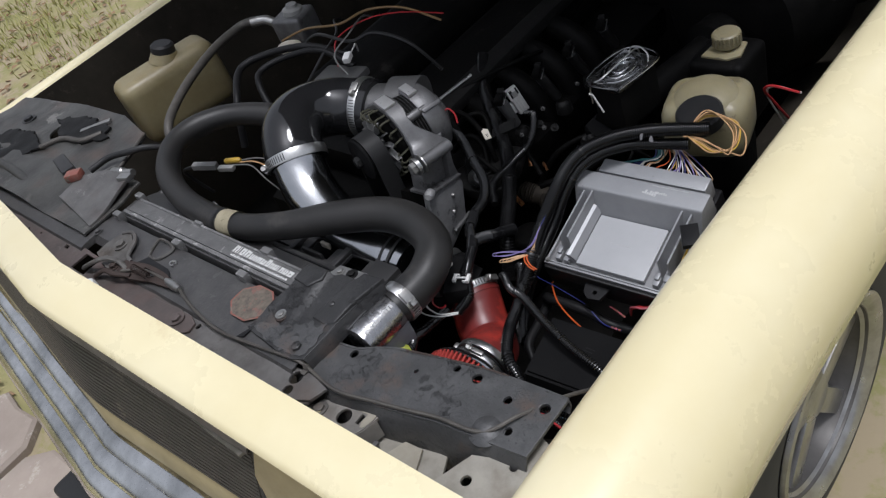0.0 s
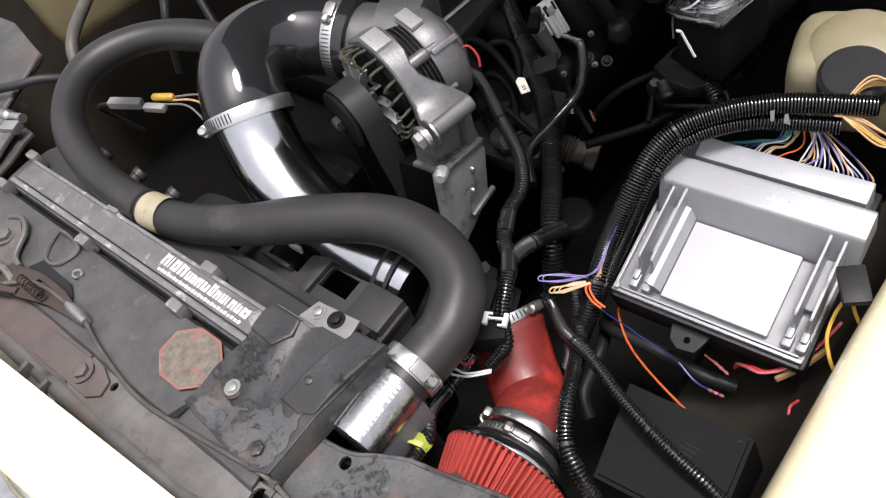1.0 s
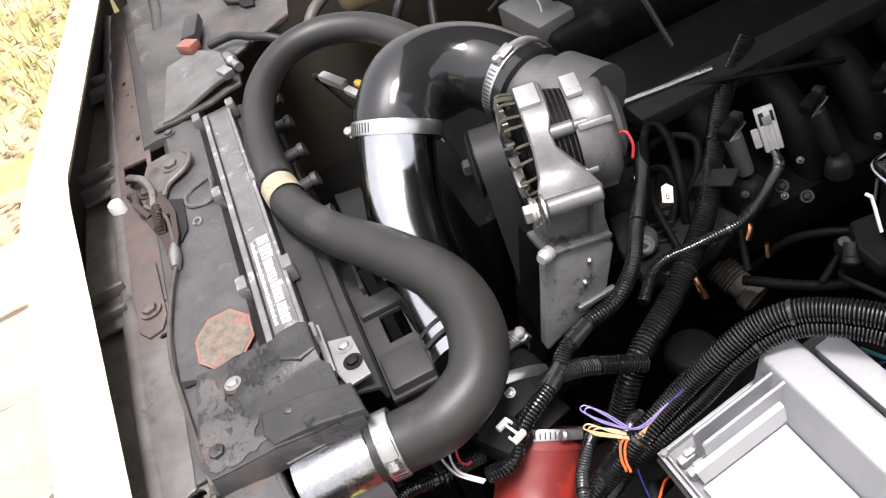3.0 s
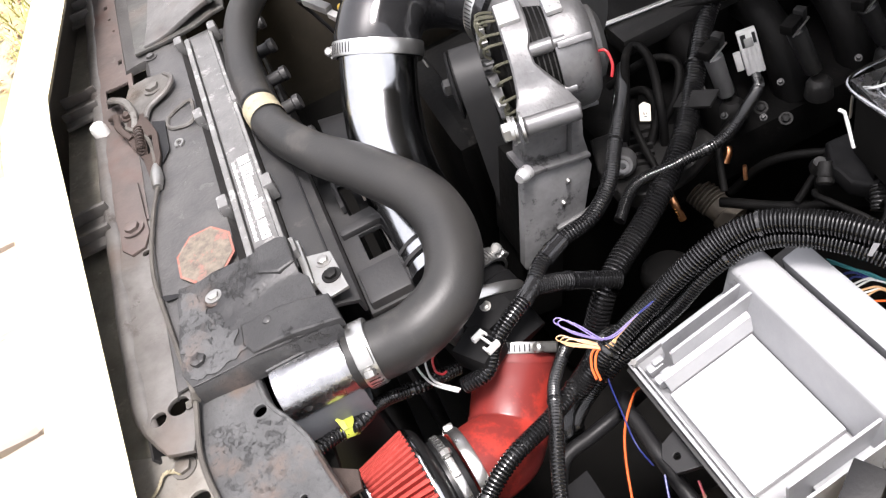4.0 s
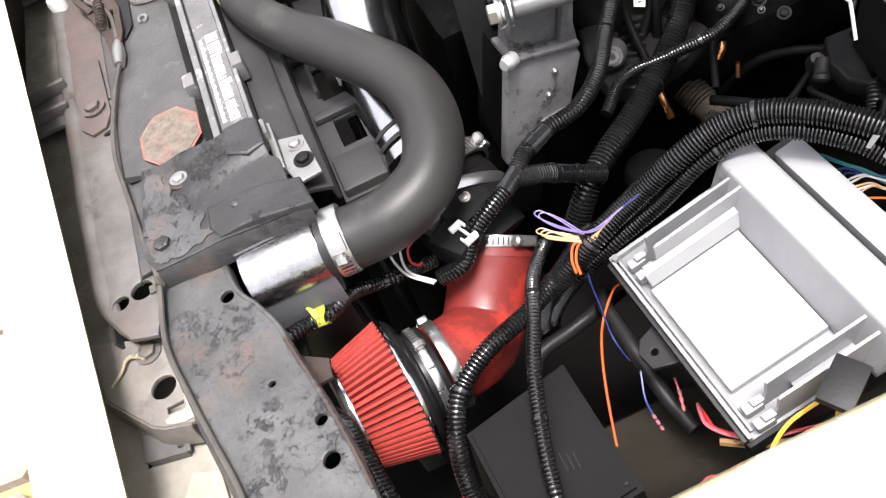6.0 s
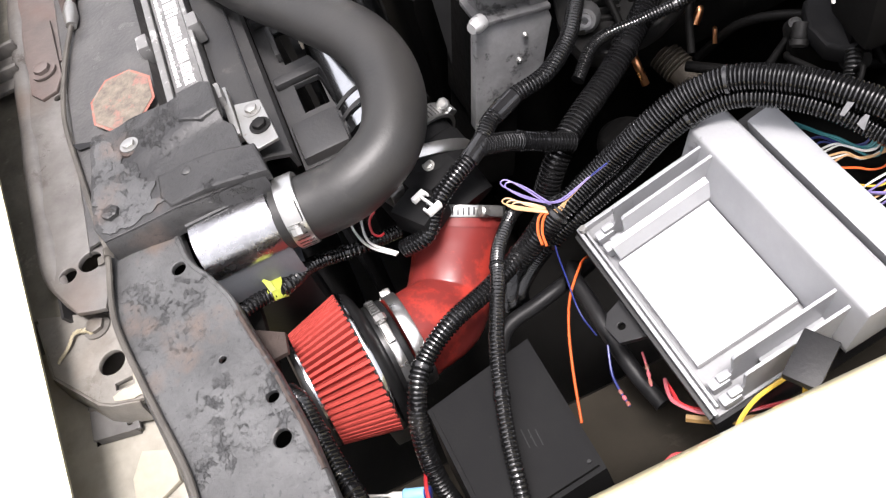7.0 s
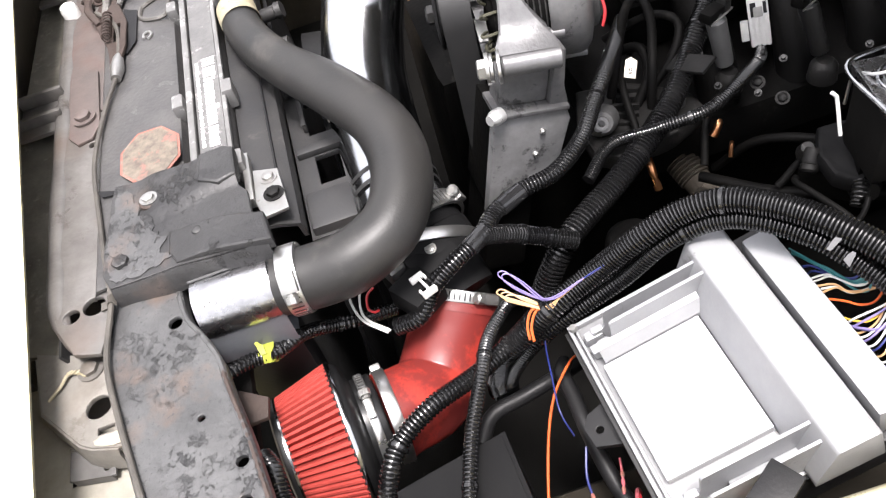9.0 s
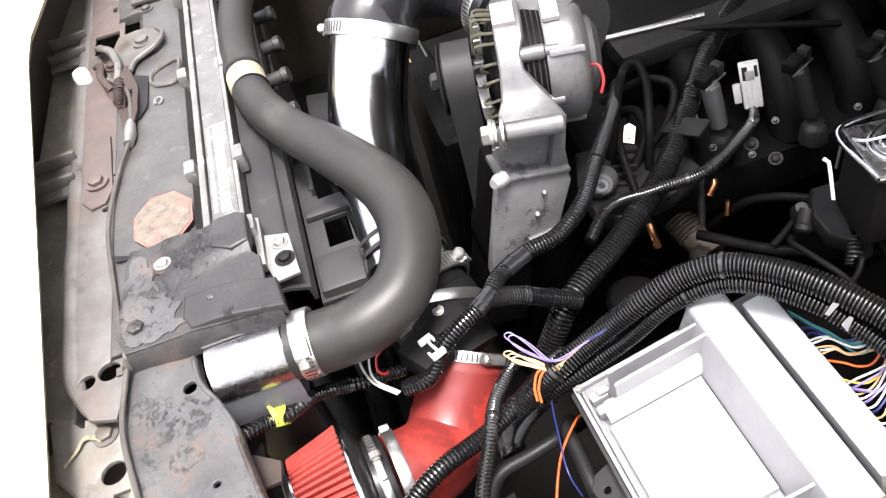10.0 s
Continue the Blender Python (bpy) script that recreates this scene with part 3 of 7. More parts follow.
FAR = [(-0.332, 0.836), (-0.328, 0.843), (-0.320, 0.847), (-0.310, 0.848), (-0.300, 0.845), (-0.292, 0.836), (-0.286, 0.815), (-0.282, 0.785), (-0.278, 0.74), (-0.276, 0.70), (-0.280, 0.685), (-0.290, 0.683)]


def fender(mirror):
    secs = []
    shape = FAR if mirror else NEAR
    for i in range(29):
        y = 0.085 + 1.5 * i / 28
        drop = 0.014 * max(0, (0.22 - y) / 0.13) ** 2
        low = 0.18 if not 0.34 < y < 1.14 else 0.0
        out = 0.03 * max(0.0, y - 0.5) ** 1.2
        s = [((x + out if not mirror else -2.138 - x), y, z - drop - (low if k >= len(shape) - 2 else 0)) for k, (x, z) in enumerate(shape)]
        secs.append(s)
    return loft(secs)


part("fender", fender(False), YELLOW, car, "cream painted front fender")
part("fender", fender(True), YELLOW, car, "cream painted front fender")
# fender flange with holes at the nose corner
part("fender_bracket", plate([(-0.415, 0.168), (-0.372, 0.160), (-0.335, 0.185), (-0.335, 0.245), (-0.352, 0.25), (-0.368, 0.232), (-0.372, 0.215), (-0.40, 0.205)], 0.822, 0.003, [(-0.389, 0.182, 0.006), (-0.358, 0.214, 0.005)]), CREAM_DULL, car, "cream mounting flange with two holes")

# bumper
secs = []
for i in range(41):
    x = -0.16 - 1.82 * i / 40
    y = bumper_line(x)
    prof = [(0.02, 0.648)]
    for k in range(25):
        u = k / 24
        prof.append((-0.008 - 0.082 * u, 0.650 - 0.028 * u - 0.014 * u * u + 0.0045 * abs(math.sin(3 * math.pi * u)) ** 0.8))
    prof += [(-0.095, 0.598), (-0.098, 0.580), (-0.094, 0.560), (-0.076, 0.545), (-0.03, 0.54)]
    secs.append([(x, y + dy, z) for dy, z in prof])
bumper = part("bumper", loft(secs, 0.002), BUMPER_CHROME, car, "weathered chrome front bumper with ridges")
part("bumper_guard", box((-1.16, -0.085, 0.505), (-0.93, -0.035, 0.555), None, 0.012, 3), RUBBER, bumper, "black rubber bumper guard")

# wheel
wheel = part("wheel", lathe((-0.46, 0.711, 0.325), (-0.283, 0.711, 0.325), [(0, 0.17), (0.02, 0.23), (0.15, 0.275), (0.3, 0.285), (0.75, 0.285), (0.9, 0.275), (0.99, 0.23), (1.0, 0.195), (0.96, 0.172), (0.6, 0.168)], 64, False), TYRE, car, "road wheel with a black tyre")
part("rim", lathe((-0.43, 0.711, 0.325), (-0.280, 0.711, 0.325), [(0.35, 0.02), (0.40, 0.11), (0.55, 0.135), (0.86, 0.148), (0.93, 0.152), (0.95, 0.163), (1.0, 0.166), (1.0, 0.172), (0.95, 0.176)], 64, False), RIM_DISH, wheel, "dull silver steel rim")
part("rim_lip", lathe((-0.300, 0.711, 0.325), (-0.276, 0.711, 0.325), [(0, 0.146), (0.3, 0.152), (0.7, 0.158), (0.9, 0.168), (1.0, 0.173), (0.9, 0.178), (0.6, 0.179)], 64, False), ALLOY, wheel, "bright outer rim lip")
part("hub", lathe((-0.39, 0.711, 0.325), (-0.303, 0.711, 0.325), [(0, 0.09), (0.3, 0.09), (0.4, 0.06), (0.6, 0.045), (0.95, 0.04), (1, 0.03)], 32), ALLOY, wheel)
for k in range(5):
    a = 2 * math.pi * k / 5
    part("spoke", box((-0.010, -0.022, 0.03), (0.006, 0.022, 0.152), Matrix.Translation((-0.312, 0.711, 0.325)) @ Matrix.Rotation(a, 4, "X"), 0.006), ALLOY, wheel)

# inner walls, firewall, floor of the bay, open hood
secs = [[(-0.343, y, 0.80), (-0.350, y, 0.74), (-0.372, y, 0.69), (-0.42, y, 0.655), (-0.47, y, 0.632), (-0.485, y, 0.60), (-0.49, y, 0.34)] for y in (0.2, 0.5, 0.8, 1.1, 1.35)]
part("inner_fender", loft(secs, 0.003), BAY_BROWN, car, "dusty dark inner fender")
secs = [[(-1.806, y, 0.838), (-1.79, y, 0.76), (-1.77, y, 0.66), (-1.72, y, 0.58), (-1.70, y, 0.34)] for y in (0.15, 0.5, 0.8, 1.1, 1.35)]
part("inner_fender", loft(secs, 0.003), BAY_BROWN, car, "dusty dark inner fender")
# firewall, cowl, pan and hood underside are coloured dark for shade
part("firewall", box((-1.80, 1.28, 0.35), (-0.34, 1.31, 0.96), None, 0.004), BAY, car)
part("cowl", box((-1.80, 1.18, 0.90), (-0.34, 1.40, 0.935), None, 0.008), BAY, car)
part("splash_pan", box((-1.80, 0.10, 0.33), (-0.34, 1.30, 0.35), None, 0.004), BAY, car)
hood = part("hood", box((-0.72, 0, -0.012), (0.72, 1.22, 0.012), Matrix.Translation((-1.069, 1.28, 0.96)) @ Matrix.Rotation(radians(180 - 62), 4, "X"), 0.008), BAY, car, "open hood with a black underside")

# ---- radiator support ----
support = part("radiator_support", stamped([(-0.632, 0.188), (-0.57, 0.186), (-0.503, 0.198), (-0.445, 0.211), (-0.345, 0.222), (-0.345, 0.288), (-0.38, 0.286), (-0.436, 0.281), (-0.481, 0.273),
        (-0.516, 0.265), (-0.542, 0.260), (-0.566, 0.2495), (-0.580, 0.2420), (-0.594, 0.2385), (-0.612, 0.2370), (-0.632, 0.234)], 0.838, 0.003, lambda x, y: 0.0016 * noise.noise(Vector((x * 22, y * 30, 5.0))) + 0.0007 * noise.noise(Vector((x * 90, y * 90, 2.0))),
        [(-0.582, 0.2335, 0.0055), (-0.501, 0.247, 0.003), (-0.464, 0.269, 0.0045), (-0.437, 0.268, 0.006), (-0.395, 0.262, 0.005), (-0.375, 0.235, 0.005), (-0.358, 0.27, 0.006)]),
        GREY_STEEL, car, "flaking grey-black steel radiator support")
rear = [(-0.345, 0.288), (-0.38, 0.286), (-0.436, 0.281), (-0.481, 0.273), (-0.516, 0.265), (-0.542, 0.260), (-0.566, 0.2495), (-0.580, 0.2420), (-0.594, 0.2385), (-0.62, 0.2360)]
part("support_flange", loft([[(x, y, 0.8385), (x, y + 0.002, 0.835), (x, y + 0.002, 0.828), (x, y - 0.003, 0.822)] for x, y in rear], 0.002), GREY_STEEL, support)
part("support_lip", tube([(x, y, 0.839) for x, y in rear], 0.0022, 6, 0.006), GREY_STEEL, support, "ragged rear lip")
front = [(-0.345, 0.222), (-0.445, 0.211), (-0.503, 0.198), (-0.57, 0.186), (-0.632, 0.188)]
part("support_flange", loft([[(x, y, 0.8385), (x, y - 0.006, 0.828), (x, y - 0.012, 0.80), (x, y - 0.012, 0.77)] for x, y in front], 0.002), GREY_STEEL, support)
part("dimple", lathe((-0.395, 0.228, 0.837), (-0.395, 0.228, 0.846), [(0, 0.018), (0.5, 0.012), (0.9, 0.006), (1, 0.002)], 24), GREY_STEEL, support)
# the front strip: brown primer with a rolled lip, slots and the latch opening
strip_out = [(-1.62, 0.150), (-1.371, 0.140), (-1.126, 0.136), (-0.966, 0.140), (-0.850, 0.141), (-0.846, 0.1835), (-1.011, 0.182), (-1.268, 0.190), (-1.62, 0.20)]
slot = lambda x, y, w, h: [(x - w, y - h), (x + w, y - h), (x + w, y + h), (x - w, y + h)]
part("front_strip", stamped(strip_out, 0.843, 0.003, lambda x, y: 0.0012 * noise.noise(Vector((x * 30, y * 40, 11.0))), [slot(-1.095, 0.166, 0.021, 0.0145), (-0.875, 0.172, 0.004), slot(-1.17, 0.174, 0.006, 0.003), slot(-1.26, 0.172, 0.003, 0.002), (-1.30, 0.168, 0.003), slot(-1.34, 0.165, 0.006, 0.003)]), BROWN_STEEL, support, "brown primed front strip with slots")
part("strip_end", stamped([(-0.8455, 0.1415), (-0.768, 0.142), (-0.6645, 0.146), (-0.62, 0.149), (-0.605, 0.153), (-0.580, 0.166), (-0.574, 0.184), (-0.60, 0.190), (-0.64, 0.187), (-0.6615, 0.1865), (-0.74, 0.180), (-0.8415, 0.1835)], 0.843, 0.003, lambda x, y: 0.0012 * noise.noise(Vector((x * 30, y * 40, 11.0))), [(-0.80, 0.172, 0.0045), (-0.613, 0.1625, 0.0068), (-0.617, 0.1785, 0.0088)]), LIP, support, "bare worn end of the front strip")
part("rolled_lip", tube([(-1.62, 0.152, 0.842), (-1.371, 0.143, 0.842), (-1.126, 0.140, 0.842), (-0.966, 0.1405, 0.842), (-0.768, 0.1435, 0.842), (-0.64, 0.149, 0.842), (-0.600, 0.158, 0.841), (-0.585, 0.166, 0.838)], lambda i, s: (0.0078 + 0.0005 * math.sin(i * 0.7)) * (1.0 - 0.5 * ease(0.95, 1.0, s)), 12, 0.01, True, 0.6), LIP, support, "worn rolled front lip")
part("strip_skirt", loft([[(x, y - 0.004, 0.836), (x, y + 0.004, 0.80), (x, y + 0.006, 0.70)] for x, y in ((-1.62, 0.152), (-1.126, 0.137), (-0.768, 0.144), (-0.59, 0.155))], 0.002), DARK_STEEL, support)
# lip reinforcement beside the bolt
part("stiffener", plate([(-0.905, 0.150), (-0.815, 0.152), (-0.803, 0.160), (-0.806, 0.172), (-0.822, 0.178), (-0.905, 0.174)], 0.8465, 0.002), BROWN_STEEL, support, "brown stiffener plate")
bolt((-0.835, 0.165, 0.849), support, 0.007, 0.006, material=BROWN_STEEL)
# middle panel rises to the radiator
secs = [[(x, 0.176 + o, 0.841), (x, 0.182 + o, 0.849), (x, 0.20 + 0.4 * o, 0.851), (x, 0.235, 0.851), (x, 0.250, 0.848), (x, 0.256, 0.83)]
        for x, o in ((-1.62, 0), (-1.3, 0), (-1.131, 0), (-1.13, 0.026), (-1.05, 0.026), (-1.049, 0), (-0.8, 0), (-0.625, 0))]
part("centre_panel", loft(secs, 0.002), TANK, support, "grey-black steel centre panel")
part("clip", tube([(-0.93 + 0.006 * math.cos(a), 0.225 + 0.004 * math.sin(a), 0.852) for a in (k * math.pi / 5 for k in range(10))], 0.0015, 6, 0.003), ZINC, support)
part("air_baffle", plate([(-1.62, 0.10), (-0.62, 0.085), (-0.60, 0.15), (-1.1, 0.145), (-1.62, 0.16)], 0.824, 0.003), DUSTY_FLOOR, support, "dusty brown baffle behind the grille")
# mounting tabs to the nose panel
for x0 in (-0.868, -1.102, -1.36):
    bm = bmesh.new()
    add_box(bm, (x0 - 0.026, 0.100, 0.838), (x0 + 0.024, 0.142, 0.842), None, 0.001)
    add_box(bm, (x0 - 0.026, 0.100, 0.842), (x0 - 0.021, 0.142, 0.854), None, 0.001)
    add_box(bm, (x0 + 0.006, 0.100, 0.842), (x0 + 0.011, 0.142, 0.852), None, 0.001)
    part("mounting_tab", bm, LIP, support, "bare metal mounting tab")
# hood latch and its hardware
latch = part("hood_latch", stamped([(-1.078, 0.186), (-1.080, 0.205), (-1.068, 0.226), (-1.048, 0.232), (-1.028, 0.222), (-1.016, 0.200), (-0.988, 0.196), (-0.985, 0.180), (-1.010, 0.172), (-1.045, 0.176)], 0.8535, 0.003, lambda x, y: 0.003 * ease(0.20, 0.23, y) + 0.001 * noise.noise(Vector((x * 60, y * 60, 0))), [(-1.000, 0.187, 0.005)], 0.006), BARE, support, "worn steel latch plate")
part("latch_rim", tube([(-1.066, 0.228, 0.858), (-1.048, 0.235, 0.859), (-1.028, 0.226, 0.858), (-1.014, 0.204, 0.856), (-0.996, 0.198, 0.856)], 0.0028, 8, 0.004), LIP, latch, "bright bent rim")
part("latch_jaw", tube([(-1.075, 0.160, 0.852), (-1.052, 0.168, 0.862), (-1.030, 0.182, 0.866), (-1.005, 0.188, 0.862), (-0.985, 0.184, 0.856)], lambda i, s: 0.0055 - 0.002 * s, 8, 0.004, True, 0.6), BARE, latch, "worn latch jaw")
part("latch_jaw", tube([(-1.040, 0.158, 0.850), (-1.018, 0.168, 0.860), (-0.992, 0.170, 0.862), (-0.968, 0.180, 0.858)], lambda i, s: 0.0050 - 0.0015 * s, 8, 0.004, True, 0.6), RUST, latch, "rusty latch jaw")
part("latch_lever", stamped([(-1.010, 0.178), (-1.006, 0.196), (-0.962, 0.206), (-0.918, 0.206), (-0.884, 0.200), (-0.886, 0.192), (-0.925, 0.188), (-0.966, 0.176)], 0.8555, 0.0025, lambda x, y: 0.003 * noise.noise(Vector((x * 35, y * 50, 6.0))), [slot(-0.945, 0.197, 0.016, 0.004), (-0.900, 0.197, 0.003)], 0.008), RUST, latch, "rusty release lever")
# no hole here: a thin black sheet gives the shade below the lever
part("dark_opening", plate([(-0.990, 0.202), (-0.980, 0.216), (-0.925, 0.2145), (-0.908, 0.206), (-0.915, 0.199), (-0.960, 0.203)], 0.8532, 0.001, (), 0.0), PLASTIC, latch, "dark sheet painted as the shaded opening under the lever")
coil = [(-0.972 + 0.0028 * k / 3, 0.190 + 0.0042 * math.cos(k * 1.1), 0.8625 + 0.0042 * math.sin(k * 1.1)) for k in range(46)]
part("return_spring", tube(coil, 0.0009, 6, 0.0015), RUST, latch, "rusty return spring")
bolt((-1.048, 0.212, 0.8560), latch, 0.0075, 0.006, material=BARE)
bolt((-1.015, 0.180, 0.8560), latch, 0.0055, 0.006, material=RUST)
bolt((-1.13, 0.215, 0.851), support, 0.005, 0.005, material=TANK)
part("bump_stop", lathe((-1.028, 0.143, 0.842), (-1.028, 0.143, 0.860), [(0, 0.0085), (0.6, 0.009), (0.85, 0.0075), (1, 0.003)], 18), CLIP_WHITE, support, "white rubber bump stop")
part("embossed_rim", tube([(-0.984, 0.219, 0.852), (-0.994, 0.236, 0.853), (-0.994, 0.248, 0.853), (-0.956, 0.244, 0.853), (-0.957, 0.226, 0.853), (-0.968, 0.218, 0.852), (-0.984, 0.219, 0.852)], 0.0022, 6, 0.004), BARE, support, "embossed bare edge")
# lower corner plates
part("gusset", plate([(-0.606, 0.128), (-0.591, 0.164), (-0.583, 0.179), (-0.545, 0.188), (-0.510, 0.196), (-0.511, 0.188), (-0.5165, 0.171), (-0.5215, 0.163), (-0.555, 0.136)], 0.826, 0.003, [(-0.5453, 0.1743, 0.0094), slot(-0.5263, 0.180, 0.0032, 0.0062)]), GUSSET, support, "bare tan steel gusset with holes")
part("gusset_fold", loft([[(x, y, 0.8265), (x + 0.001, y - 0.001, 0.822), (x + 0.002, y - 0.002, 0.806)] for x, y in ((-0.604, 0.128), (-0.555, 0.136), (-0.5215, 0.163), (-0.5165, 0.171), (-0.511, 0.188))], 0.002), GUSSET, support)
bolt((-0.577, 0.1684, 0.828), support, 0.0062, 0.005, material=BARE)
line = [(-0.563, 0.140, 0.829), (-0.5695, 0.1488, 0.831), (-0.577, 0.1540, 0.832), (-0.5765, 0.1610, 0.831), (-0.5725, 0.1665, 0.830)]
for ph in (0, math.pi):
    pts = spline(line, 0.0016)
    part("twisted_tie", tube([p + Vector((0.0011 * math.cos(2.1 * k + ph), 0.0011 * math.sin(2.1 * k + ph), 0.0008 * math.sin(2.1 * k + ph))) for k, p in enumerate(pts)], 0.0009, 6, 0.001), LABEL_TAN, support, "twisted tie wire round the bolt")
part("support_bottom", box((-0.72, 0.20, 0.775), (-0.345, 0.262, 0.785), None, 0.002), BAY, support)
part("lower_panel", plate([(-0.60, 0.095), (-0.36, 0.095), (-0.36, 0.160), (-0.42, 0.165), (-0.44, 0.205), (-0.49, 0.197), (-0.55, 0.185), (-0.60, 0.15)], 0.798, 0.003), CREAM_DULL, support, "dull cream lower panel")
part("lower_patch", plate([(-0.491, 0.173), (-0.483, 0.1905), (-0.462, 0.192), (-0.45, 0.165), (-0.476, 0.165)], 0.8025, 0.003), CREAM_BRIGHT, support, "chalky cream plate")
quad = [Vector(p) for p in ((-0.5337, 0.145, 0.8005), (-0.5227, 0.1753, 0.8005), (-0.5061, 0.1752, 0.8005), (-0.5119, 0.1453, 0.8005))]
part("lower_tab", plate([(p.x, p.y) for p in quad], 0.8065, 0.002, [(-0.5125, 0.170, 0.0028)]), DUSTY_GREY, support, "stamped tab with a hole")
# two thin dark plates painted as the shadow pockets of the tab
part("tab_slot", plate([(-0.5362, 0.1445), (-0.5305, 0.1585), (-0.5288, 0.1580), (-0.5335, 0.1445)], 0.8015, 0.0006, (), 0.0), BAY, support, "painted shade beside the tab")
part("tab_slot", plate([(-0.5342, 0.1425), (-0.5105, 0.1435), (-0.5110, 0.1465), (-0.5332, 0.1462)], 0.8014, 0.0006, (), 0.0), BAY, support, "painted shade before the tab")
for a, b in ((0, 1), (3, 2)):
    part("tab_side", loft([[(quad[a].lerp(quad[b], f).x, quad[a].lerp(quad[b], f).y, z) for f in (0.06, 0.5, 0.94)] for z in (0.8012, 0.8084)], 0.0012), DUSTY_GREY, support)
part("tab_rim", tube([q + Vector((0, 0, 0.0085)) for q in (quad[0], quad[0].lerp(quad[1], 0.5), quad[1])], 0.0012, 6, 0.004), BARE, support)
part("paint_remnant", stamped(ragged([(-0.536, 0.186), (-0.529, 0.1885), (-0.5118, 0.1925), (-0.5128, 0.1835), (-0.5165, 0.1735), (-0.5200, 0.1725), (-0.5215, 0.1800), (-0.5215, 0.1875), (-0.5310, 0.1872)], 0.0012), 0.8291, 0.0004, lambda x, y: 0.0003 * noise.noise(Vector((x * 200, y * 200, 0))), (), 0.006, 0.0), CREAM_BRIGHT, support, "cream paint left on the gusset")
part("rusty_bracket", plate([(-0.545, 0.250), (-0.5272, 0.2768), (-0.5131, 0.2751), (-0.512, 0.258)], 0.80, 0.003), RUST, support, "small rusty bracket beside the filter")
part("rusty_lip", tube([(-0.530, 0.2625, 0.840), (-0.510, 0.2668, 0.8405), (-0.494, 0.2705, 0.840), (-0.478, 0.2738, 0.8395), (-0.458, 0.2775, 0.840), (-0.436, 0.2813, 0.840), (-0.41, 0.2845, 0.840)], lambda i, s: 0.0010 + 0.0009 * abs(math.sin(i * 1.7)), 6, 0.003), RUST, support, "rusty torn edge")

# black mount cover over the radiator's end
cover = thing("radiator_mount", "black sheet metal radiator mount with a bare flaking corner", "bracket", (-0.66, 0.25, 0.85))


def mount_rise(x, y):
    """The mount climbs towards the tank, with a pressed fold and hand-bent unevenness."""
    fold = 0.0035 * ease(-0.664, -0.672, x + 0.10 * max(0.0, 0.25 - y)) * ease(0.215, 0.235, y)
    return 0.0105 * ease(0.205, 0.292, y) + fold + 0.0012 * noise.noise(Vector((x * 30, y * 30, 1.0)))


part("cover_plate", stamped([(-0.7215, 0.1985), (-0.7175, 0.226), (-0.706, 0.262), (-0.707, 0.288), (-0.703, 0.2955), (-0.664, 0.2955), (-0.656, 0.301), (-0.632, 0.302), (-0.625, 0.310), (-0.601, 0.311), (-0.606, 0.272),
        (-0.613, 0.246), (-0.616, 0.218), (-0.617, 0.196), (-0.632, 0.190), (-0.660, 0.191), (-0.690, 0.1945), (-0.706, 0.1955)], 0.8536, 0.0025, mount_rise, (), 0.004), CHIPPED, cover)
part("cover_skirt", loft([[(x, y, z), (x + 0.003, y, z - 0.005), (x + 0.004, y, z - 0.018)] for x, y, z in ((-0.601, 0.311, 0.8652), (-0.606, 0.272, 0.8625), (-0.613, 0.246, 0.8588), (-0.616, 0.218, 0.8548), (-0.617, 0.196, 0.8540))], 0.002), CHIPPED, cover)
part("bare_corner", stamped(ragged([(-0.7150, 0.2005), (-0.7060, 0.2120), (-0.6980, 0.2140), (-0.6900, 0.2200), (-0.6790, 0.2170), (-0.6690, 0.2290), (-0.6560, 0.2270), (-0.6440, 0.2390), (-0.6330, 0.2340), (-0.6230, 0.2430), (-0.6185, 0.2180), (-0.6195, 0.1985), (-0.6330, 0.1925), (-0.6600, 0.1935), (-0.6900, 0.1970)], 0.0035), 0.8560, 0.0006, mount_rise, (), 0.004, 0.0), GREY_STEEL, cover, "bare pitted grey corner")
part("raised_rail", stamped([(-0.645, 0.2425), (-0.640, 0.262), (-0.632, 0.290), (-0.6245, 0.3095), (-0.600, 0.312), (-0.606, 0.285), (-0.616, 0.2465), (-0.628, 0.241)], 0.8515, 0.007, lambda x, y: 0.013 * ease(0.215, 0.292, y) + 0.001 * noise.noise(Vector((x * 60, y * 40, 3.0))), (), 0.008, 0.002), CHIPPED, cover, "raised folded rail")
part("stop_block", stamped([(-0.7045, 0.272), (-0.706, 0.289), (-0.7025, 0.2945), (-0.674, 0.2945), (-0.671, 0.283), (-0.680, 0.270)], 0.8655, 0.006, lambda x, y: 0.001 * noise.noise(Vector((x * 50, y * 50, 8.0))), (), 0.008, 0.0022), CHIPPED, cover, "bent-up end against the tank")
part("washer", lathe((-0.6880, 0.2270, 0.8560), (-0.6880, 0.2270, 0.8612), [(0, 0.0088), (0.7, 0.0085), (1, 0.006)], 24), RUST, cover, "rust-stained washer")
bolt((-0.6880, 0.2270, 0.8608), cover, 0.0046, 0.0035, label="shiny bolt on a rusty washer")
bolt((-0.6365, 0.204, 0.8545), cover, 0.0062, 0.006, material=CHIPPED)
part("plug_screw", lathe((-0.6335, 0.263, 0.8630), (-0.6335, 0.263, 0.8675), [(0, 0.0042), (0.8, 0.0038), (1, 0.0025)], 14), CHIPPED, cover)
# black sheet on the panel, painted as the shade in a gap
part("dark_gap", plate([(-0.728, 0.181), (-0.7185, 0.186), (-0.7165, 0.197), (-0.7205, 0.198)], 0.8520, 0.0008, (), 0.0), PLASTIC, cover, "dark sheet painted as the shaded gap beside the mount")

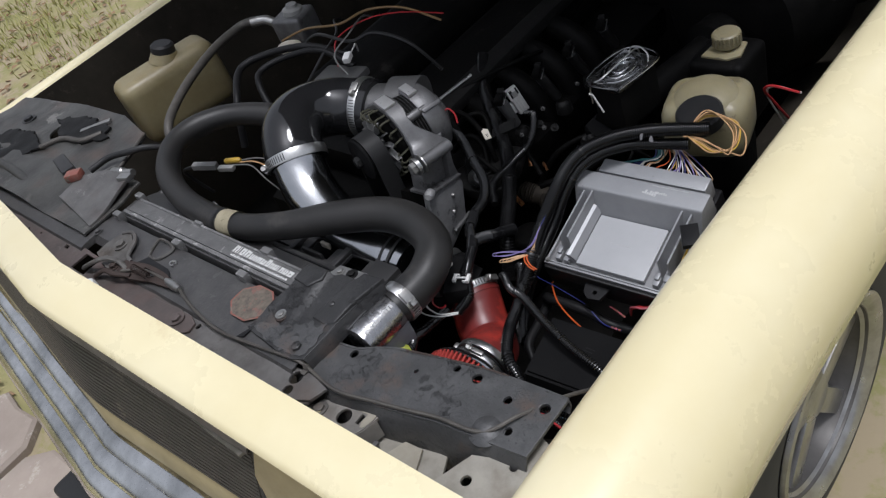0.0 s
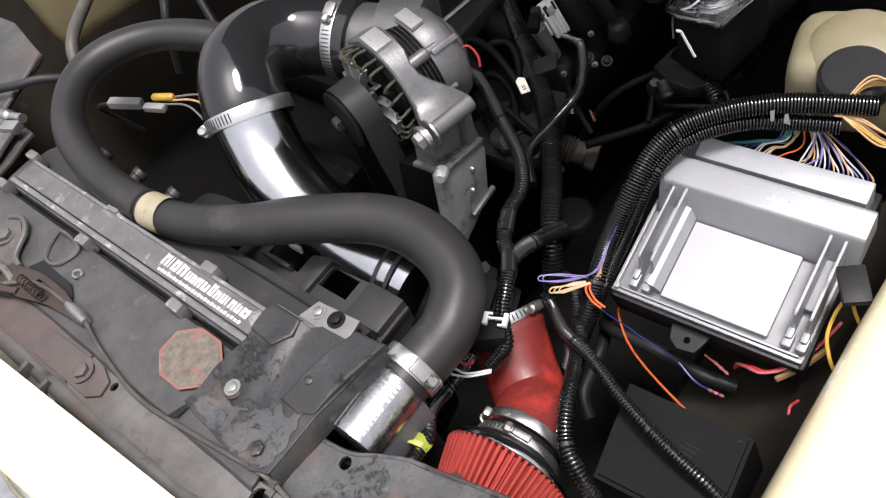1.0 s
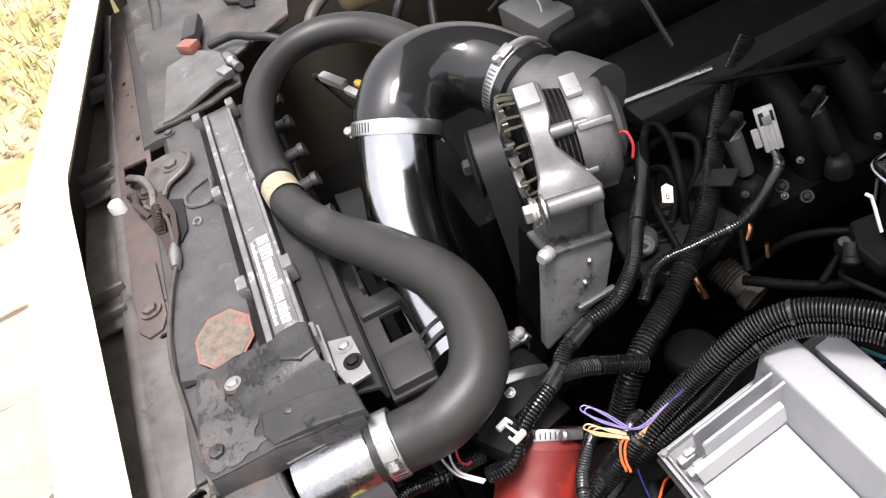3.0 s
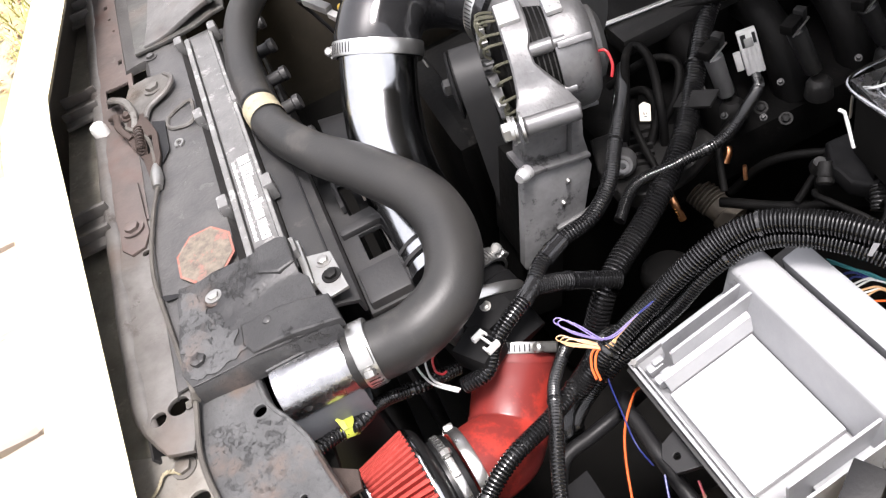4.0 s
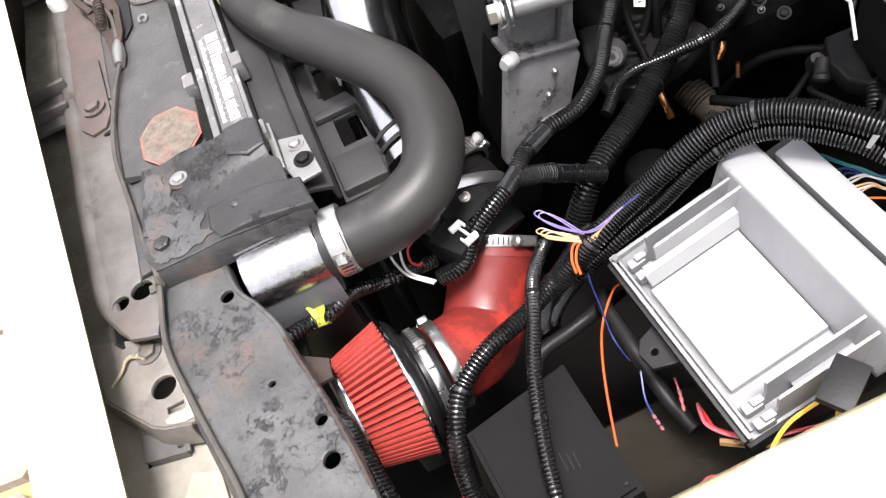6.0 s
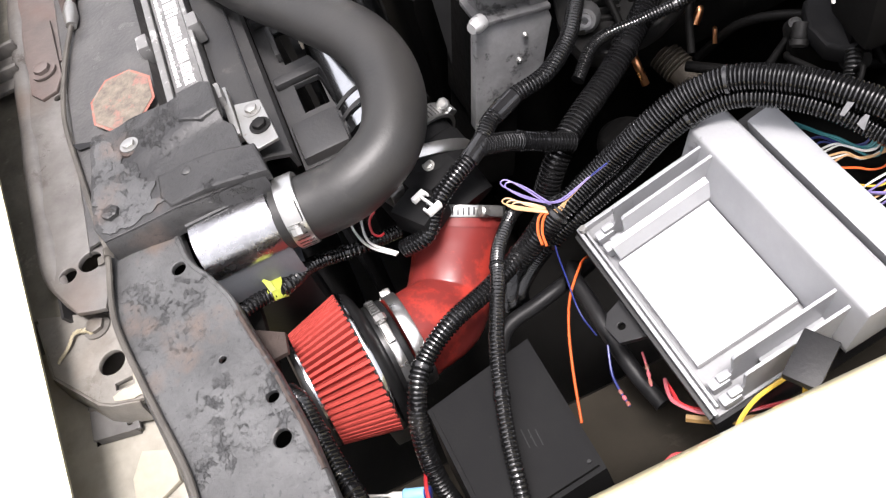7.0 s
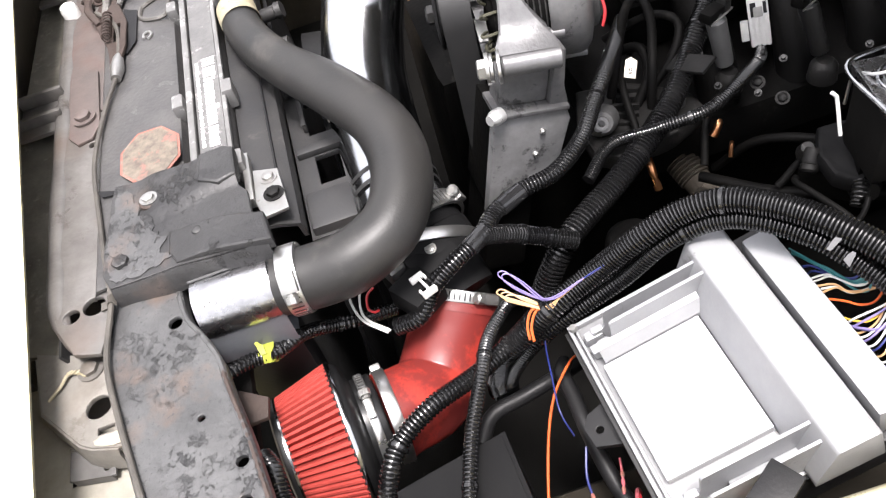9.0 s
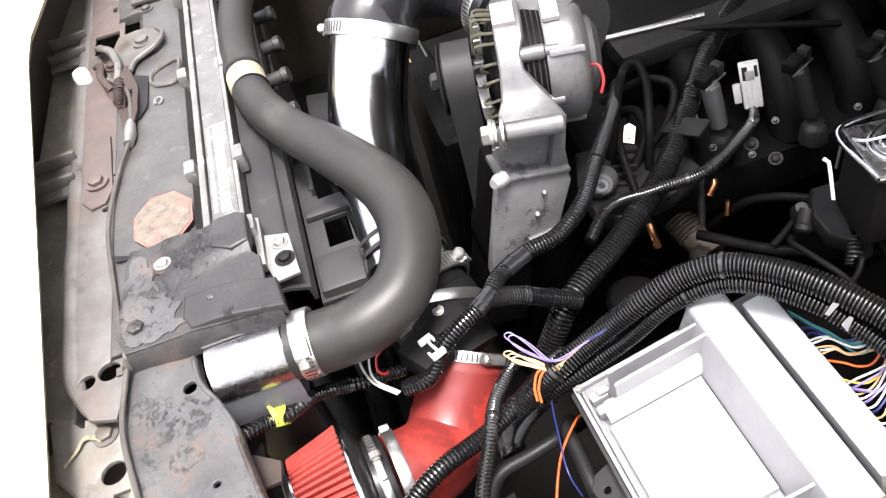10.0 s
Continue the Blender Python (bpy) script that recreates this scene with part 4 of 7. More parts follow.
stick = thing("octagon_sticker", "worn red-edged octagonal sticker on the support", "sticker", (-0.748, 0.226, 0.855))


def octagon(r, z):
    return plate([(-0.748 + 1.12 * r * math.cos(math.pi / 8 + k * math.pi / 4), 0.226 + 0.86 * r * math.sin(math.pi / 8 + k * math.pi / 4)) for k in range(8)], z, 0.0004, (), 0.0)


part("sticker_border", octagon(0.031, 0.8545), STICKER_RED, stick)
part("sticker_face", octagon(0.0285, 0.8550), STICKER_WORN, stick)

# ---- radiator ----
rad = thing("radiator", "aluminium radiator with a ribbed black plastic tank", "radiator", (-0.9, 0.28, 0.5))
bm = box((-1.137, 0.256, 0.80), (-0.64, 0.292, 0.851), None, 0.005)
part("tank_rail", box((-1.12, 0.259, 0.851), (-0.70, 0.265, 0.858), None, 0.002), RAIL, rad)
part("tank_rail", box((-1.12, 0.2885, 0.851), (-0.70, 0.2925, 0.856), None, 0.0015), RAIL, rad)
part("top_tank", bm, TANK, rad, "ribbed black plastic top tank")
part("tank_strip", box((-1.118, 0.2665, 0.852), (-0.702, 0.2885, 0.8555), None, 0.001), TANK_STRIP, rad)
for x in (-1.125, -0.955, -0.80, -0.705):
    for y in (0.252, 0.2945):
        part("tank_clip", box((x - 0.009, y - 0.005, 0.840), (x + 0.009, y + 0.005, 0.8595), None, 0.0025), RAIL, rad)
part("core", box((-1.16, 0.262, 0.38), (-0.62, 0.288, 0.80), None, 0.003), CAST_DARK, rad)
# white markings on the tank, as plain blocks
random.seed(4)
x = -0.853
for k, w in enumerate((9, 4, 9, 10, 7, 6, 8, 9, 7, 7, 7, 4, 7, 7, 10)):
    w *= 0.00113
    tall = k in (0, 1, 2, 3, 8)
    hi = 0.2835 + (0.0028 if tall else 0)
    lo = 0.2752
    part("mark", box((x, lo, 0.8556), (x + w * 0.30, hi, 0.8560), None, 0.0), PRINT, rad, smooth=False)
    if k not in (1, 11):
        part("mark", box((x + w * 0.50, lo, 0.8556), (x + w * 0.80, hi - 0.0008 * (k % 2), 0.8560), None, 0.0), PRINT, rad, smooth=False)
        if k % 3 != 1:
            part("mark", box((x + w * 0.30, hi - 0.0032, 0.8556), (x + w * 0.50, hi - 0.0006, 0.8560), None, 0.0), PRINT, rad, smooth=False)
        if k % 3 != 0:
            part("mark", box((x + w * 0.30, lo, 0.8556), (x + w * 0.50, lo + 0.0024, 0.8560), None, 0.0), PRINT, rad, smooth=False)
    x += w
for k in range(26):
    xx = -0.850 + k * 0.0046
    part("mark", box((xx, 0.2690, 0.8556), (xx + 0.0032, 0.2716 + 0.0006 * (k % 2), 0.8559), None, 0.0), PRINT, rad, smooth=False)
# end outlet in polished aluminium
bm = add_lathe(bmesh.new(), (-0.592, 0.2485, 0.832), (-0.592, 0.304, 0.832), [(0, 0.018), (0.02, 0.0215), (0.1, 0.022), (0.9, 0.022), (0.98, 0.0215), (1, 0.018)], 36)
part("outlet", bm, BRUSHED, rad, "polished aluminium outlet")
bm = loft([[(-0.6135, y, 0.832), (-0.5725, y, 0.832), (-0.5715, y, 0.815), (-0.5705, y, 0.800), (-0.5715, y, 0.792), (-0.6135, y, 0.790), (-0.6135, y, 0.832)] for y in (0.2495, 0.3035)], 0)
bmesh.ops.holes_fill(bm, edges=bm.edges[:], sides=0)
bmesh.ops.remove_doubles(bm, verts=bm.verts[:], dist=1e-5)
bmesh.ops.recalc_face_normals(bm, faces=bm.faces)
bmesh.ops.bevel(bm, geom=bm.edges[:], offset=0.003, segments=2, affect="EDGES")
part("end_tank", bm, COOL_GREY, rad, "dull aluminium end tank")
part("lower_tank", box((-0.612, 0.249, 0.56), (-0.580, 0.302, 0.7905), None, 0.006), PLASTIC, rad, "black lower tank")
part("outlet_seam", tube([(-0.600, 0.249, 0.8535), (-0.601, 0.303, 0.8535)], 0.0009, 6, 0.005), CAST_DARK, rad)
for k in range(11):
    if k != 6:
        part("mark", box((-0.0022, 0, 0), (0.0022, 0.0028, 0.0004), Matrix.Translation((-0.579, 0.255 + k * 0.004, 0.8508)) @ Matrix.Rotation(radians(35), 4, "Y")), GREY_PRINT, rad, smooth=False)
part("outlet_neck", lathe((-0.592, 0.300, 0.832), (-0.592, 0.335, 0.832), [(0, 0.018), (1, 0.018)], 24), CAST, rad)

zb = thing("mount_bracket", "zinc-plated bracket with a bright and a dark bolt", "bracket", (-0.68, 0.31, 0.845))
part("bracket_plate", plate([(-0.696, 0.303), (-0.690, 0.321), (-0.646, 0.324), (-0.644, 0.306), (-0.66, 0.302)], 0.846, 0.002, [(-0.684, 0.313, 0.003)]), ZINC, zb)
part("bracket_leg", box((-0.716, 0.296, 0.842), (-0.662, 0.3015, 0.851), None, 0.001), ZINC, zb)
bolt((-0.664, 0.3155, 0.847), zb, 0.0052, 0.005, material=GRIMY, label="dark bolt")
bolt((-0.683, 0.3135, 0.847), zb, 0.0046, 0.004, label="bright bolt")

# fan shroud behind the radiator
sh = thing("fan_shroud", "dusty black plastic fan shroud with square openings", "fan shroud", (-0.9, 0.35, 0.6))
secs = [[(x, 0.2935, 0.838), (x, 0.312, 0.835), (x, 0.327, 0.829), (x, 0.3285, 0.815)] for x in (-1.15, -0.9, -0.645)]
part("shroud_lip", loft(secs, 0.003), SHROUD, sh, "dusty black upper lip")
part("lip_groove", box((-0.83, 0.3165, 0.833), (-0.70, 0.3185, 0.8362), None, 0.0006), PLASTIC, sh)
holes = [slot(-0.790, 0.357, 0.023, 0.013), slot(-0.722, 0.355, 0.018, 0.011)]
part("shroud_face", plate([(-0.845, 0.329), (-0.648, 0.329), (-0.648, 0.366), (-0.70, 0.373), (-0.835, 0.376)], 0.803, 0.004, holes), SHROUD, sh, "black plastic face with square openings")
part("shroud_wall", box((-1.14, 0.3285, 0.45), (-0.648, 0.3325, 0.801), None, 0.001), PLASTIC, sh)
for x in (-1.155, -1.09, -1.02, -0.955, -0.89):
    part("shroud_peg", lathe((x, 0.326, 0.818), (x + 0.004, 0.350, 0.822), [(0, 0.007), (0.7, 0.007), (0.75, 0.0085), (1, 0.008)], 14), SHROUD, sh, "short black peg")
for x in (-0.745, -0.832):
    part("shroud_rib", box((x - 0.005, 0.331, 0.805), (x + 0.005, 0.374, 0.812), None, 0.002), SHROUD, sh)
part("shroud_box", box((-0.690, 0.331, 0.76), (-0.650, 0.368, 0.814), None, 0.003), SHROUD, sh)
part("shroud_bracket", box((-0.812, 0.341, 0.806), (-0.772, 0.345, 0.815), None, 0.001), SHROUD, sh)
part("shroud_clip", box((-0.800, 0.3625, 0.800), (-0.783, 0.3665, 0.8085), None, 0.001), CAP_BEIGE, sh, "pale clip in the opening")
part("fan_ring", lathe((-0.90, 0.385, 0.58), (-0.90, 0.355, 0.58), [(0, 0.19), (0, 0.20), (1, 0.205), (1, 0.19)], 48, False), PLASTIC, sh)
for k in range(6):
    part("fan_blade", box((-0.03, -0.003, 0.04), (0.03, 0.003, 0.185), Matrix.Translation((-0.90, 0.37, 0.58)) @ Matrix.Rotation(k * math.pi / 3 + 0.3, 4, "Y") @ Matrix.Rotation(0.4, 4, "Z"), 0.001), PLASTIC, sh)

# ---- the radiator hose ----
hose = thing("radiator_hose", "thick black rubber radiator hose looping over the radiator", "hose", (-0.6, 0.32, 0.84))
HOSE = [(-0.591, 0.306, 0.832), (-0.586, 0.335, 0.834), (-0.584, 0.362, 0.840), (-0.600, 0.393, 0.846), (-0.640, 0.409, 0.852), (-0.690, 0.405, 0.856), (-0.75, 0.376, 0.857), (-0.81, 0.342, 0.855),
        (-0.87, 0.3195, 0.852), (-0.93, 0.3115, 0.852), (-1.01, 0.3135, 0.860), (-1.08, 0.334, 0.872), (-1.125, 0.376, 0.882), (-1.135, 0.425, 0.882), (-1.11, 0.473, 0.876), (-1.06, 0.505, 0.866), (-0.99, 0.53, 0.85), (-0.92, 0.56, 0.84)]
part("hose_body", tube(HOSE, lambda i, s: 0.0220 - 0.0042 * ease(0.16, 0.42, s) + 0.0003 * math.sin(i * 0.35), 32, 0.006), HOSE_RUBBER, hose)
part("hose_label", tube([(-0.893, 0.3155, 0.8519), (-0.905, 0.3137, 0.8518), (-0.920, 0.3122, 0.8518)], 0.0186, 32, 0.004, False), LABEL_TAN, hose, "tan paper label round the hose")
part("cable_tie", tube([(-0.924, 0.3119, 0.8518), (-0.9255, 0.3118, 0.8518), (-0.927, 0.3117, 0.8518)], 0.0194, 32, 0.0014, False), RUBBER, hose)
clamp((-0.590, 0.317, 0.833), (0.08, 1, 0.03), 0.0235, hose, 0.013, (0.75, 0, 0.7))

# ---- intake: chrome pipe, elbow, mass-air sensor, red elbow, filter ----
intake = thing("intake_pipe", "polished intake pipe clamped to a glossy black elbow", "intake pipe", (-0.8, 0.42, 0.82))
part("chrome_pipe", tube([(-0.668, 0.397, 0.778), (-0.70, 0.398, 0.783), (-0.76, 0.400, 0.793), (-0.815, 0.405, 0.808), (-0.857, 0.417, 0.829), (-0.882, 0.430, 0.852), (-0.895, 0.440, 0.871)], 0.0375, 40, 0.006), CHROME, intake, "mirror-polished aluminium pipe")
for s in (-0.698, -0.684):
    part("band", lathe((s, 0.398, 0.782), (s + 0.004, 0.398, 0.7815), [(0, 0.0385), (1, 0.0385)], 40, False), RUBBER, intake, "black band round the pipe")
part("black_elbow", tube([(-0.890, 0.436, 0.862), (-0.906, 0.450, 0.882), (-0.924, 0.474, 0.892), (-0.930, 0.506, 0.889), (-0.917, 0.538, 0.880), (-0.889, 0.557, 0.872), (-0.852, 0.567, 0.866)], lambda i, s: 0.0415 + 0.0015 * (s < 0.12 or s > 0.9), 40, 0.006), GLOSS_BLACK, intake, "glossy black rubber elbow")
clamp((-0.8945, 0.4395, 0.8675), (-0.52, 0.42, 0.74), 0.0425, intake, 0.014, (-0.7, -1.0, 0.1))
clamp((-0.871, 0.563, 0.869), (0.95, 0.3, -0.15), 0.0425, intake, 0.012, (0, -0.3, 1))
part("throttle_body", lathe((-0.858, 0.566, 0.867), (-0.79, 0.596, 0.855), [(0, 0.036), (0.4, 0.036), (0.42, 0.046), (1, 0.048)], 32), CAST_DARK, intake, "dull cast throttle body")

maf = thing("airflow_sensor", "black plastic airflow sensor with two plugs", "sensor", (-0.62, 0.415, 0.75))
part("sensor_body", lathe((-0.665, 0.398, 0.776), (-0.602, 0.4185, 0.7375), [(0, 0.040), (0.3, 0.040), (0.32, 0.0415), (0.66, 0.0415), (0.72, 0.0335), (1, 0.0325)], 40), BOX_BLACK, maf)
part("sensor_flat", box((-0.618, 0.385, 0.774), (-0.597, 0.425, 0.793), Matrix.Translation((-0.62, 0.405, 0.787)) @ Matrix.Rotation(0.35, 4, "Z") @ Matrix.Rotation(0.25, 4, "Y") @ Matrix.Translation((0.62, -0.405, -0.787)), 0.003), BOX_BLACK, maf)
bolt((-0.6125, 0.4102, 0.7925), maf, 0.003, 0.002, up=(0.3, 0, 1))
ra, rc = Vector((0.837, -0.161, -0.523)), Vector((-0.645, 0.4045, 0.7638))
part("sensor_ring", lathe(rc - ra * 0.0045, rc + ra * 0.0045, [(0, 0.041), (0, 0.0452), (0.1, 0.0456), (0.9, 0.0456), (1, 0.0452), (1, 0.041)], 56, False), STEEL, maf, "steel ring round the sensor")
clamp((-0.652, 0.403, 0.770), (0.85, 0.35, -0.35), 0.043, maf, 0.014, (-0.2, 1, 0.5))
plug = part("plug", box((-0.600, 0.374, 0.768), (-0.569, 0.403, 0.790), Matrix.Translation((-0.59, 0.386, 0.779)) @ Matrix.Rotation(0.6, 4, "Z") @ Matrix.Translation((0.59, -0.386, -0.779)), 0.003), BOX_BLACK, maf, "black wiring plug")
PM = Matrix.Translation((-0.581, 0.396, 0.793)) @ Matrix.Rotation(0.38, 4, "Z") @ Matrix.Scale(0.78, 4)
for lo, hi in (((-0.013, -0.006, -0.002), (-0.008, 0.008, 0.004)), ((0.009, -0.007, -0.002), (0.014, 0.008, 0.004)), ((-0.008, 0.0005, -0.001), (0.009, 0.0030, 0.003)), ((-0.010, 0.006, -0.001), (-0.004, 0.0085, 0.003)), ((0.004, -0.007, -0.001), (0.010, -0.0045, 0.003))):
    part("plug_clip", box(lo, hi, PM, 0.0008), CLIP_WHITE, plug, "white plug clip")
plug = part("plug", box((-0.622, 0.363, 0.770), (-0.603, 0.379, 0.787), Matrix.Translation((-0.616, 0.371, 0.78)) @ Matrix.Rotation(0.4, 4, "Z") @ Matrix.Translation((0.616, -0.363, -0.78)), 0.003), TANK, maf, "grey wiring plug")

redp = thing("red_elbow", "red silicone intake elbow, scuffed", "intake elbow", (-0.55, 0.39, 0.7))
FC, FD = Vector((-0.5282, 0.3092, 0.7245)), Vector((0.123, -0.987, 0.107)).normalized()
part("elbow_tube", tube([(-0.6035, 0.4170, 0.7360), (-0.598, 0.4135, 0.7315), (-0.590, 0.4075, 0.7250), (-0.576, 0.395, 0.7130), (-0.561, 0.3835, 0.7055), (-0.547, 0.3725, 0.7075), (-0.5375, 0.3585, 0.7165), FC - FD * 0.030], lambda i, s: 0.0330 if 0.10 < s < 0.90 else 0.0342, 40, 0.005), RED, redp)
part("end_bead", tube([(-0.6005, 0.4150, 0.7335), (-0.599, 0.4140, 0.7323), (-0.5975, 0.4130, 0.7311)], 0.0352, 40, 0.001), RED, redp)
clamp((-0.6055, 0.4183, 0.7377), (0.70, -0.44, -0.57), 0.0340, redp, 0.009, (0.016, 0.0215, 0.019))
clamp(FC - FD * 0.0350, FD, 0.0345, redp, 0.0090, (-0.95, 0, 0.28))

filt = thing("air_filter", "red pleated cone air filter with a chrome band", "air filter", FC)
part("rubber_base", lathe(FC - FD * 0.029, FC + FD * 0.001, [(0, 0.033), (0.04, 0.0355), (0.08, 0.036), (0.52, 0.036), (0.56, 0.0375), (0.62, 0.0460), (0.70, 0.0505), (0.80, 0.0525), (1.0, 0.0540)], 56), BASE_BLACK, filt, "black rubber base")
bm = bmesh.new()
a, b = FC, FC + FD * 0.0405
tan = FD
side = tan.orthogonal().normalized()
oth = tan.cross(side)
PLEATS = 58
rings = []
for s in (0.0, 0.03, 0.5, 0.97, 1.0):
    c, r = a.lerp(b, s), 0.0545 - 0.0107 * s
    deep = 0.0062 if 0.01 < s < 0.99 else 0.004
    rings.append([bm.verts.new(c + (r - (deep if k % 4 >= 2 else 0)) * (math.cos(w) * side + math.sin(w) * oth)) for k, w in ((k, math.pi * (k + 0.35 * (k % 4 == 1) - 0.35 * (k % 4 == 0)) / (2 * PLEATS)) for k in range(4 * PLEATS))])
for p, q in zip(rings, rings[1:]):
    for k in range(len(p)):
        bm.faces.new((p[k], p[(k + 1) % len(p)], q[(k + 1) % len(p)], q[k]))
part("pleats", bm, PLEAT, filt, "red pleated cotton gauze", smooth=False)
part("chrome_band", lathe(a - tan * 0.0036, a - tan * 0.0002, [(0, 0.0535), (0.1, 0.0546), (0.5, 0.0551), (0.9, 0.0549), (1, 0.0530)], 56, False), CHROME, filt, "chrome band")
part("end_band", lathe(b - tan * 0.0005, b + tan * 0.0022, [(0, 0.0432), (0.2, 0.0443), (0.8, 0.0443), (1, 0.0425)], 48, False), CHROME, filt, "thin bright end band")
part("end_cap", lathe(b - tan * 0.001, b + tan * 0.007, [(0, 0.0428), (0.5, 0.0435), (0.8, 0.0425), (1, 0.038)], 48), RUBBER, filt, "black end cap")
clamp(FC - FD * 0.0200, FD, 0.0362, filt, 0.0065, (0.25, 0, 0.95))

# ---- engine computer on its tray ----
O = Vector((-0.5295, 0.4816, 0.7607))
U = Vector((0.9982, 0.0553, -0.0210)).normalized()
V = Vector((-0.0493, 0.9739, 0.2214))
V = (V - U * V.dot(U)).normalized()
W = U.cross(V)
M = Matrix(((*U, 0), (*V, 0), (*W, 0), (0, 0, 0, 1))).transposed()
M.translation = O
ecu = thing("engine_computer", "open-topped silver engine computer case on a black base", "engine computer", O)
part("base", box((-0.004, -0.003, -0.05), (0.160, 0.155, -0.0105), M, 0.004), PLASTIC, ecu, "black plastic base")
part("case_floor", box((0.0, 0.0, -0.0105), (0.157, 0.10, -0.0075), M, 0.0008), SILVER_SHADED, ecu, "grey floor of the recess, darkened for shade")
part("rim_edge", box((0.0, 0.0, -0.0075), (0.157, 0.0026, -0.0015), M, 0.0006), SILVER, ecu)
part("rim_edge", box((0.004, 0.0040, -0.0075), (0.153, 0.0058, -0.0030), M, 0.0005), SILVER, ecu)
part("rim_edge", box((0.0, 0.0028, -0.0075), (0.0028, 0.090, -0.0020), M, 0.0006), SILVER, ecu)
part("gasket", box((0.001, -0.0035, -0.0105), (0.156, 0.0, -0.0065), M, 0.0006), RUBBER, ecu, "black gasket line")
part("raised_pad", box((0.0400, 0.0095, -0.0075), (0.1275, 0.0800, 0.0), M, 0.0012), SILVER_PAD, ecu, "pale raised panel")
part("ledge", extrude_side([(-0.0298, -0.0075), (-0.0298, 0.0105), (-0.0340, 0.0090), (-0.0392, 0.0005), (-0.0398, -0.0075)], 0.012, 0.086, M @ Matrix(((0, -1, 0, 0), (1, 0, 0, 0), (0, 0, 1, 0), (0, 0, 0, 1)))), SILVER, ecu, "sloping ledge beside the panel", False)
for x0, x1, h in ((0.0168, 0.0188, 0.0245), (0.0278, 0.0300, 0.0262), (0.1418, 0.1438, 0.0248), (0.1530, 0.1550, 0.0235)):
    side = [(0.021, -0.0075), (0.0205, 0.004), (0.024, 0.009), (0.0265, h - 0.001), (0.0285, h), (0.0965, h), (0.094, -0.0075)]
    part("rib", extrude_side(side, x0, x1, M), SILVER, ecu, smooth=False)
part("rib_web", box((0.0188, 0.040, -0.0075), (0.0278, 0.094, 0.004), M, 0.001), SILVER, ecu)
part("rib_web", box((0.1438, 0.040, -0.0075), (0.1530, 0.094, 0.002), M, 0.001), SILVER, ecu)
for x0 in (0.0125, 0.0235, 0.1385, 0.1495):
    part("rib_foot", box((x0, 0.0075, -0.0075), (x0 + 0.0075, 0.0205, 0.0025), M, 0.002), SILVER, ecu)
    part("rib_foot", box((x0 + 0.001, 0.0135, 0.001), (x0 + 0.0065, 0.0225, 0.0062), M, 0.0018), SILVER, ecu)
part("raised_block", extrude_side([(0.0805, -0.0075), (0.0810, -0.002), (0.0950, 0.0268), (0.0968, 0.0285), (0.1190, 0.0285), (0.1212, 0.0268), (0.1235, -0.0075)], 0.0045, 0.166, M, 0.0012), SILVER, ecu)
part("connector_cover", box((0.020, 0.1262, -0.0075), (0.156, 0.146, 0.0225), M, 0.0025), SILVER, ecu)
part("corner_screw", lathe(M @ Vector((0.004, 0.004, -0.001)), M @ Vector((0.004, 0.004, 0.002)), [(0, 0.003), (1, 0.0025)], 12), ZINC, ecu)
for k in range(6):
    part("mark", box((0.090 + k * 0.003, 0.1045 - k * 0.0004, 0.0285), (0.0922 + k * 0.003, 0.1065 + (k % 2) * 0.003, 0.0288), M), GREY_PRINT, ecu, smooth=False)
for k in range(7):
    part("mark", box((0.102 + k * 0.0026, 0.1065, 0.0285), (0.1038 + k * 0.0026, 0.1085 + (k % 3) * 0.0006, 0.0288), M), GREY_PRINT, ecu, smooth=False)
part("mark", box((0.098, 0.1165, 0.0285), (0.142, 0.1168, 0.0288), M), GREY_PRINT, ecu, smooth=False)
part("mark", box((0.070, 0.046, 0.0), (0.096, 0.0464, 0.0003), M), GREY_PRINT, ecu, smooth=False)
part("front_tab", plate([(0.058, -0.016), (0.066, -0.022), (0.080, -0.020), (0.086, -0.004), (0.055, -0.004)], -0.02, 0.004, [(0.071, -0.013, 0.0032)], m=M), PLASTIC, ecu, "black tab with a hole")
tagged(link("relay", box((-0.0145, -0.0095, -0.0035), (0.0145, 0.0095, 0.0035), pose(-0.3590, 0.5360, 0.811, 0, 6, -57), 0.001), PLASTIC), "small black relay beside the computer", "relay")

blk = thing("black_box", "black plastic box in the corner beside the fender", "plastic box", (-0.43, 0.385, 0.65))
bm = bmesh.new()
top = [(-0.458, 0.338), (-0.4655, 0.375), (-0.4735, 0.4165), (-0.375, 0.4215), (-0.366, 0.344)]
t0 = [bm.verts.new((x, y, 0.755)) for x, y in top]
t1 = [bm.verts.new((x + (x + 0.43) * 0.25, y + (y - 0.385) * 0.25, 0.62)) for x, y in top]
bm.faces.new(t0)
for k in range(5):
    bm.faces.new((t0[k], t0[(k + 1) % 5], t1[(k + 1) % 5], t1[k]))
bmesh.ops.recalc_face_normals(bm, faces=bm.faces)
bmesh.ops.bevel(bm, geom=[e for e in bm.edges if all(v in t0 for v in e.verts)], offset=0.003, segments=2, affect="EDGES")
part("box_body", bm, BOX_BLACK, blk)
for k in range(3):
    part("mark", box((-0.418 + 0.002 * k, 0.386 + 0.004 * k, 0.7551), (-0.405 + 0.001 * k, 0.3868 + 0.004 * k, 0.7552)), PLASTIC, blk, smooth=False)
part("screw", lathe((-0.3815, 0.414, 0.7545), (-0.3815, 0.414, 0.7565), [(0, 0.0014), (1, 0.0012)], 10), DIM, blk)

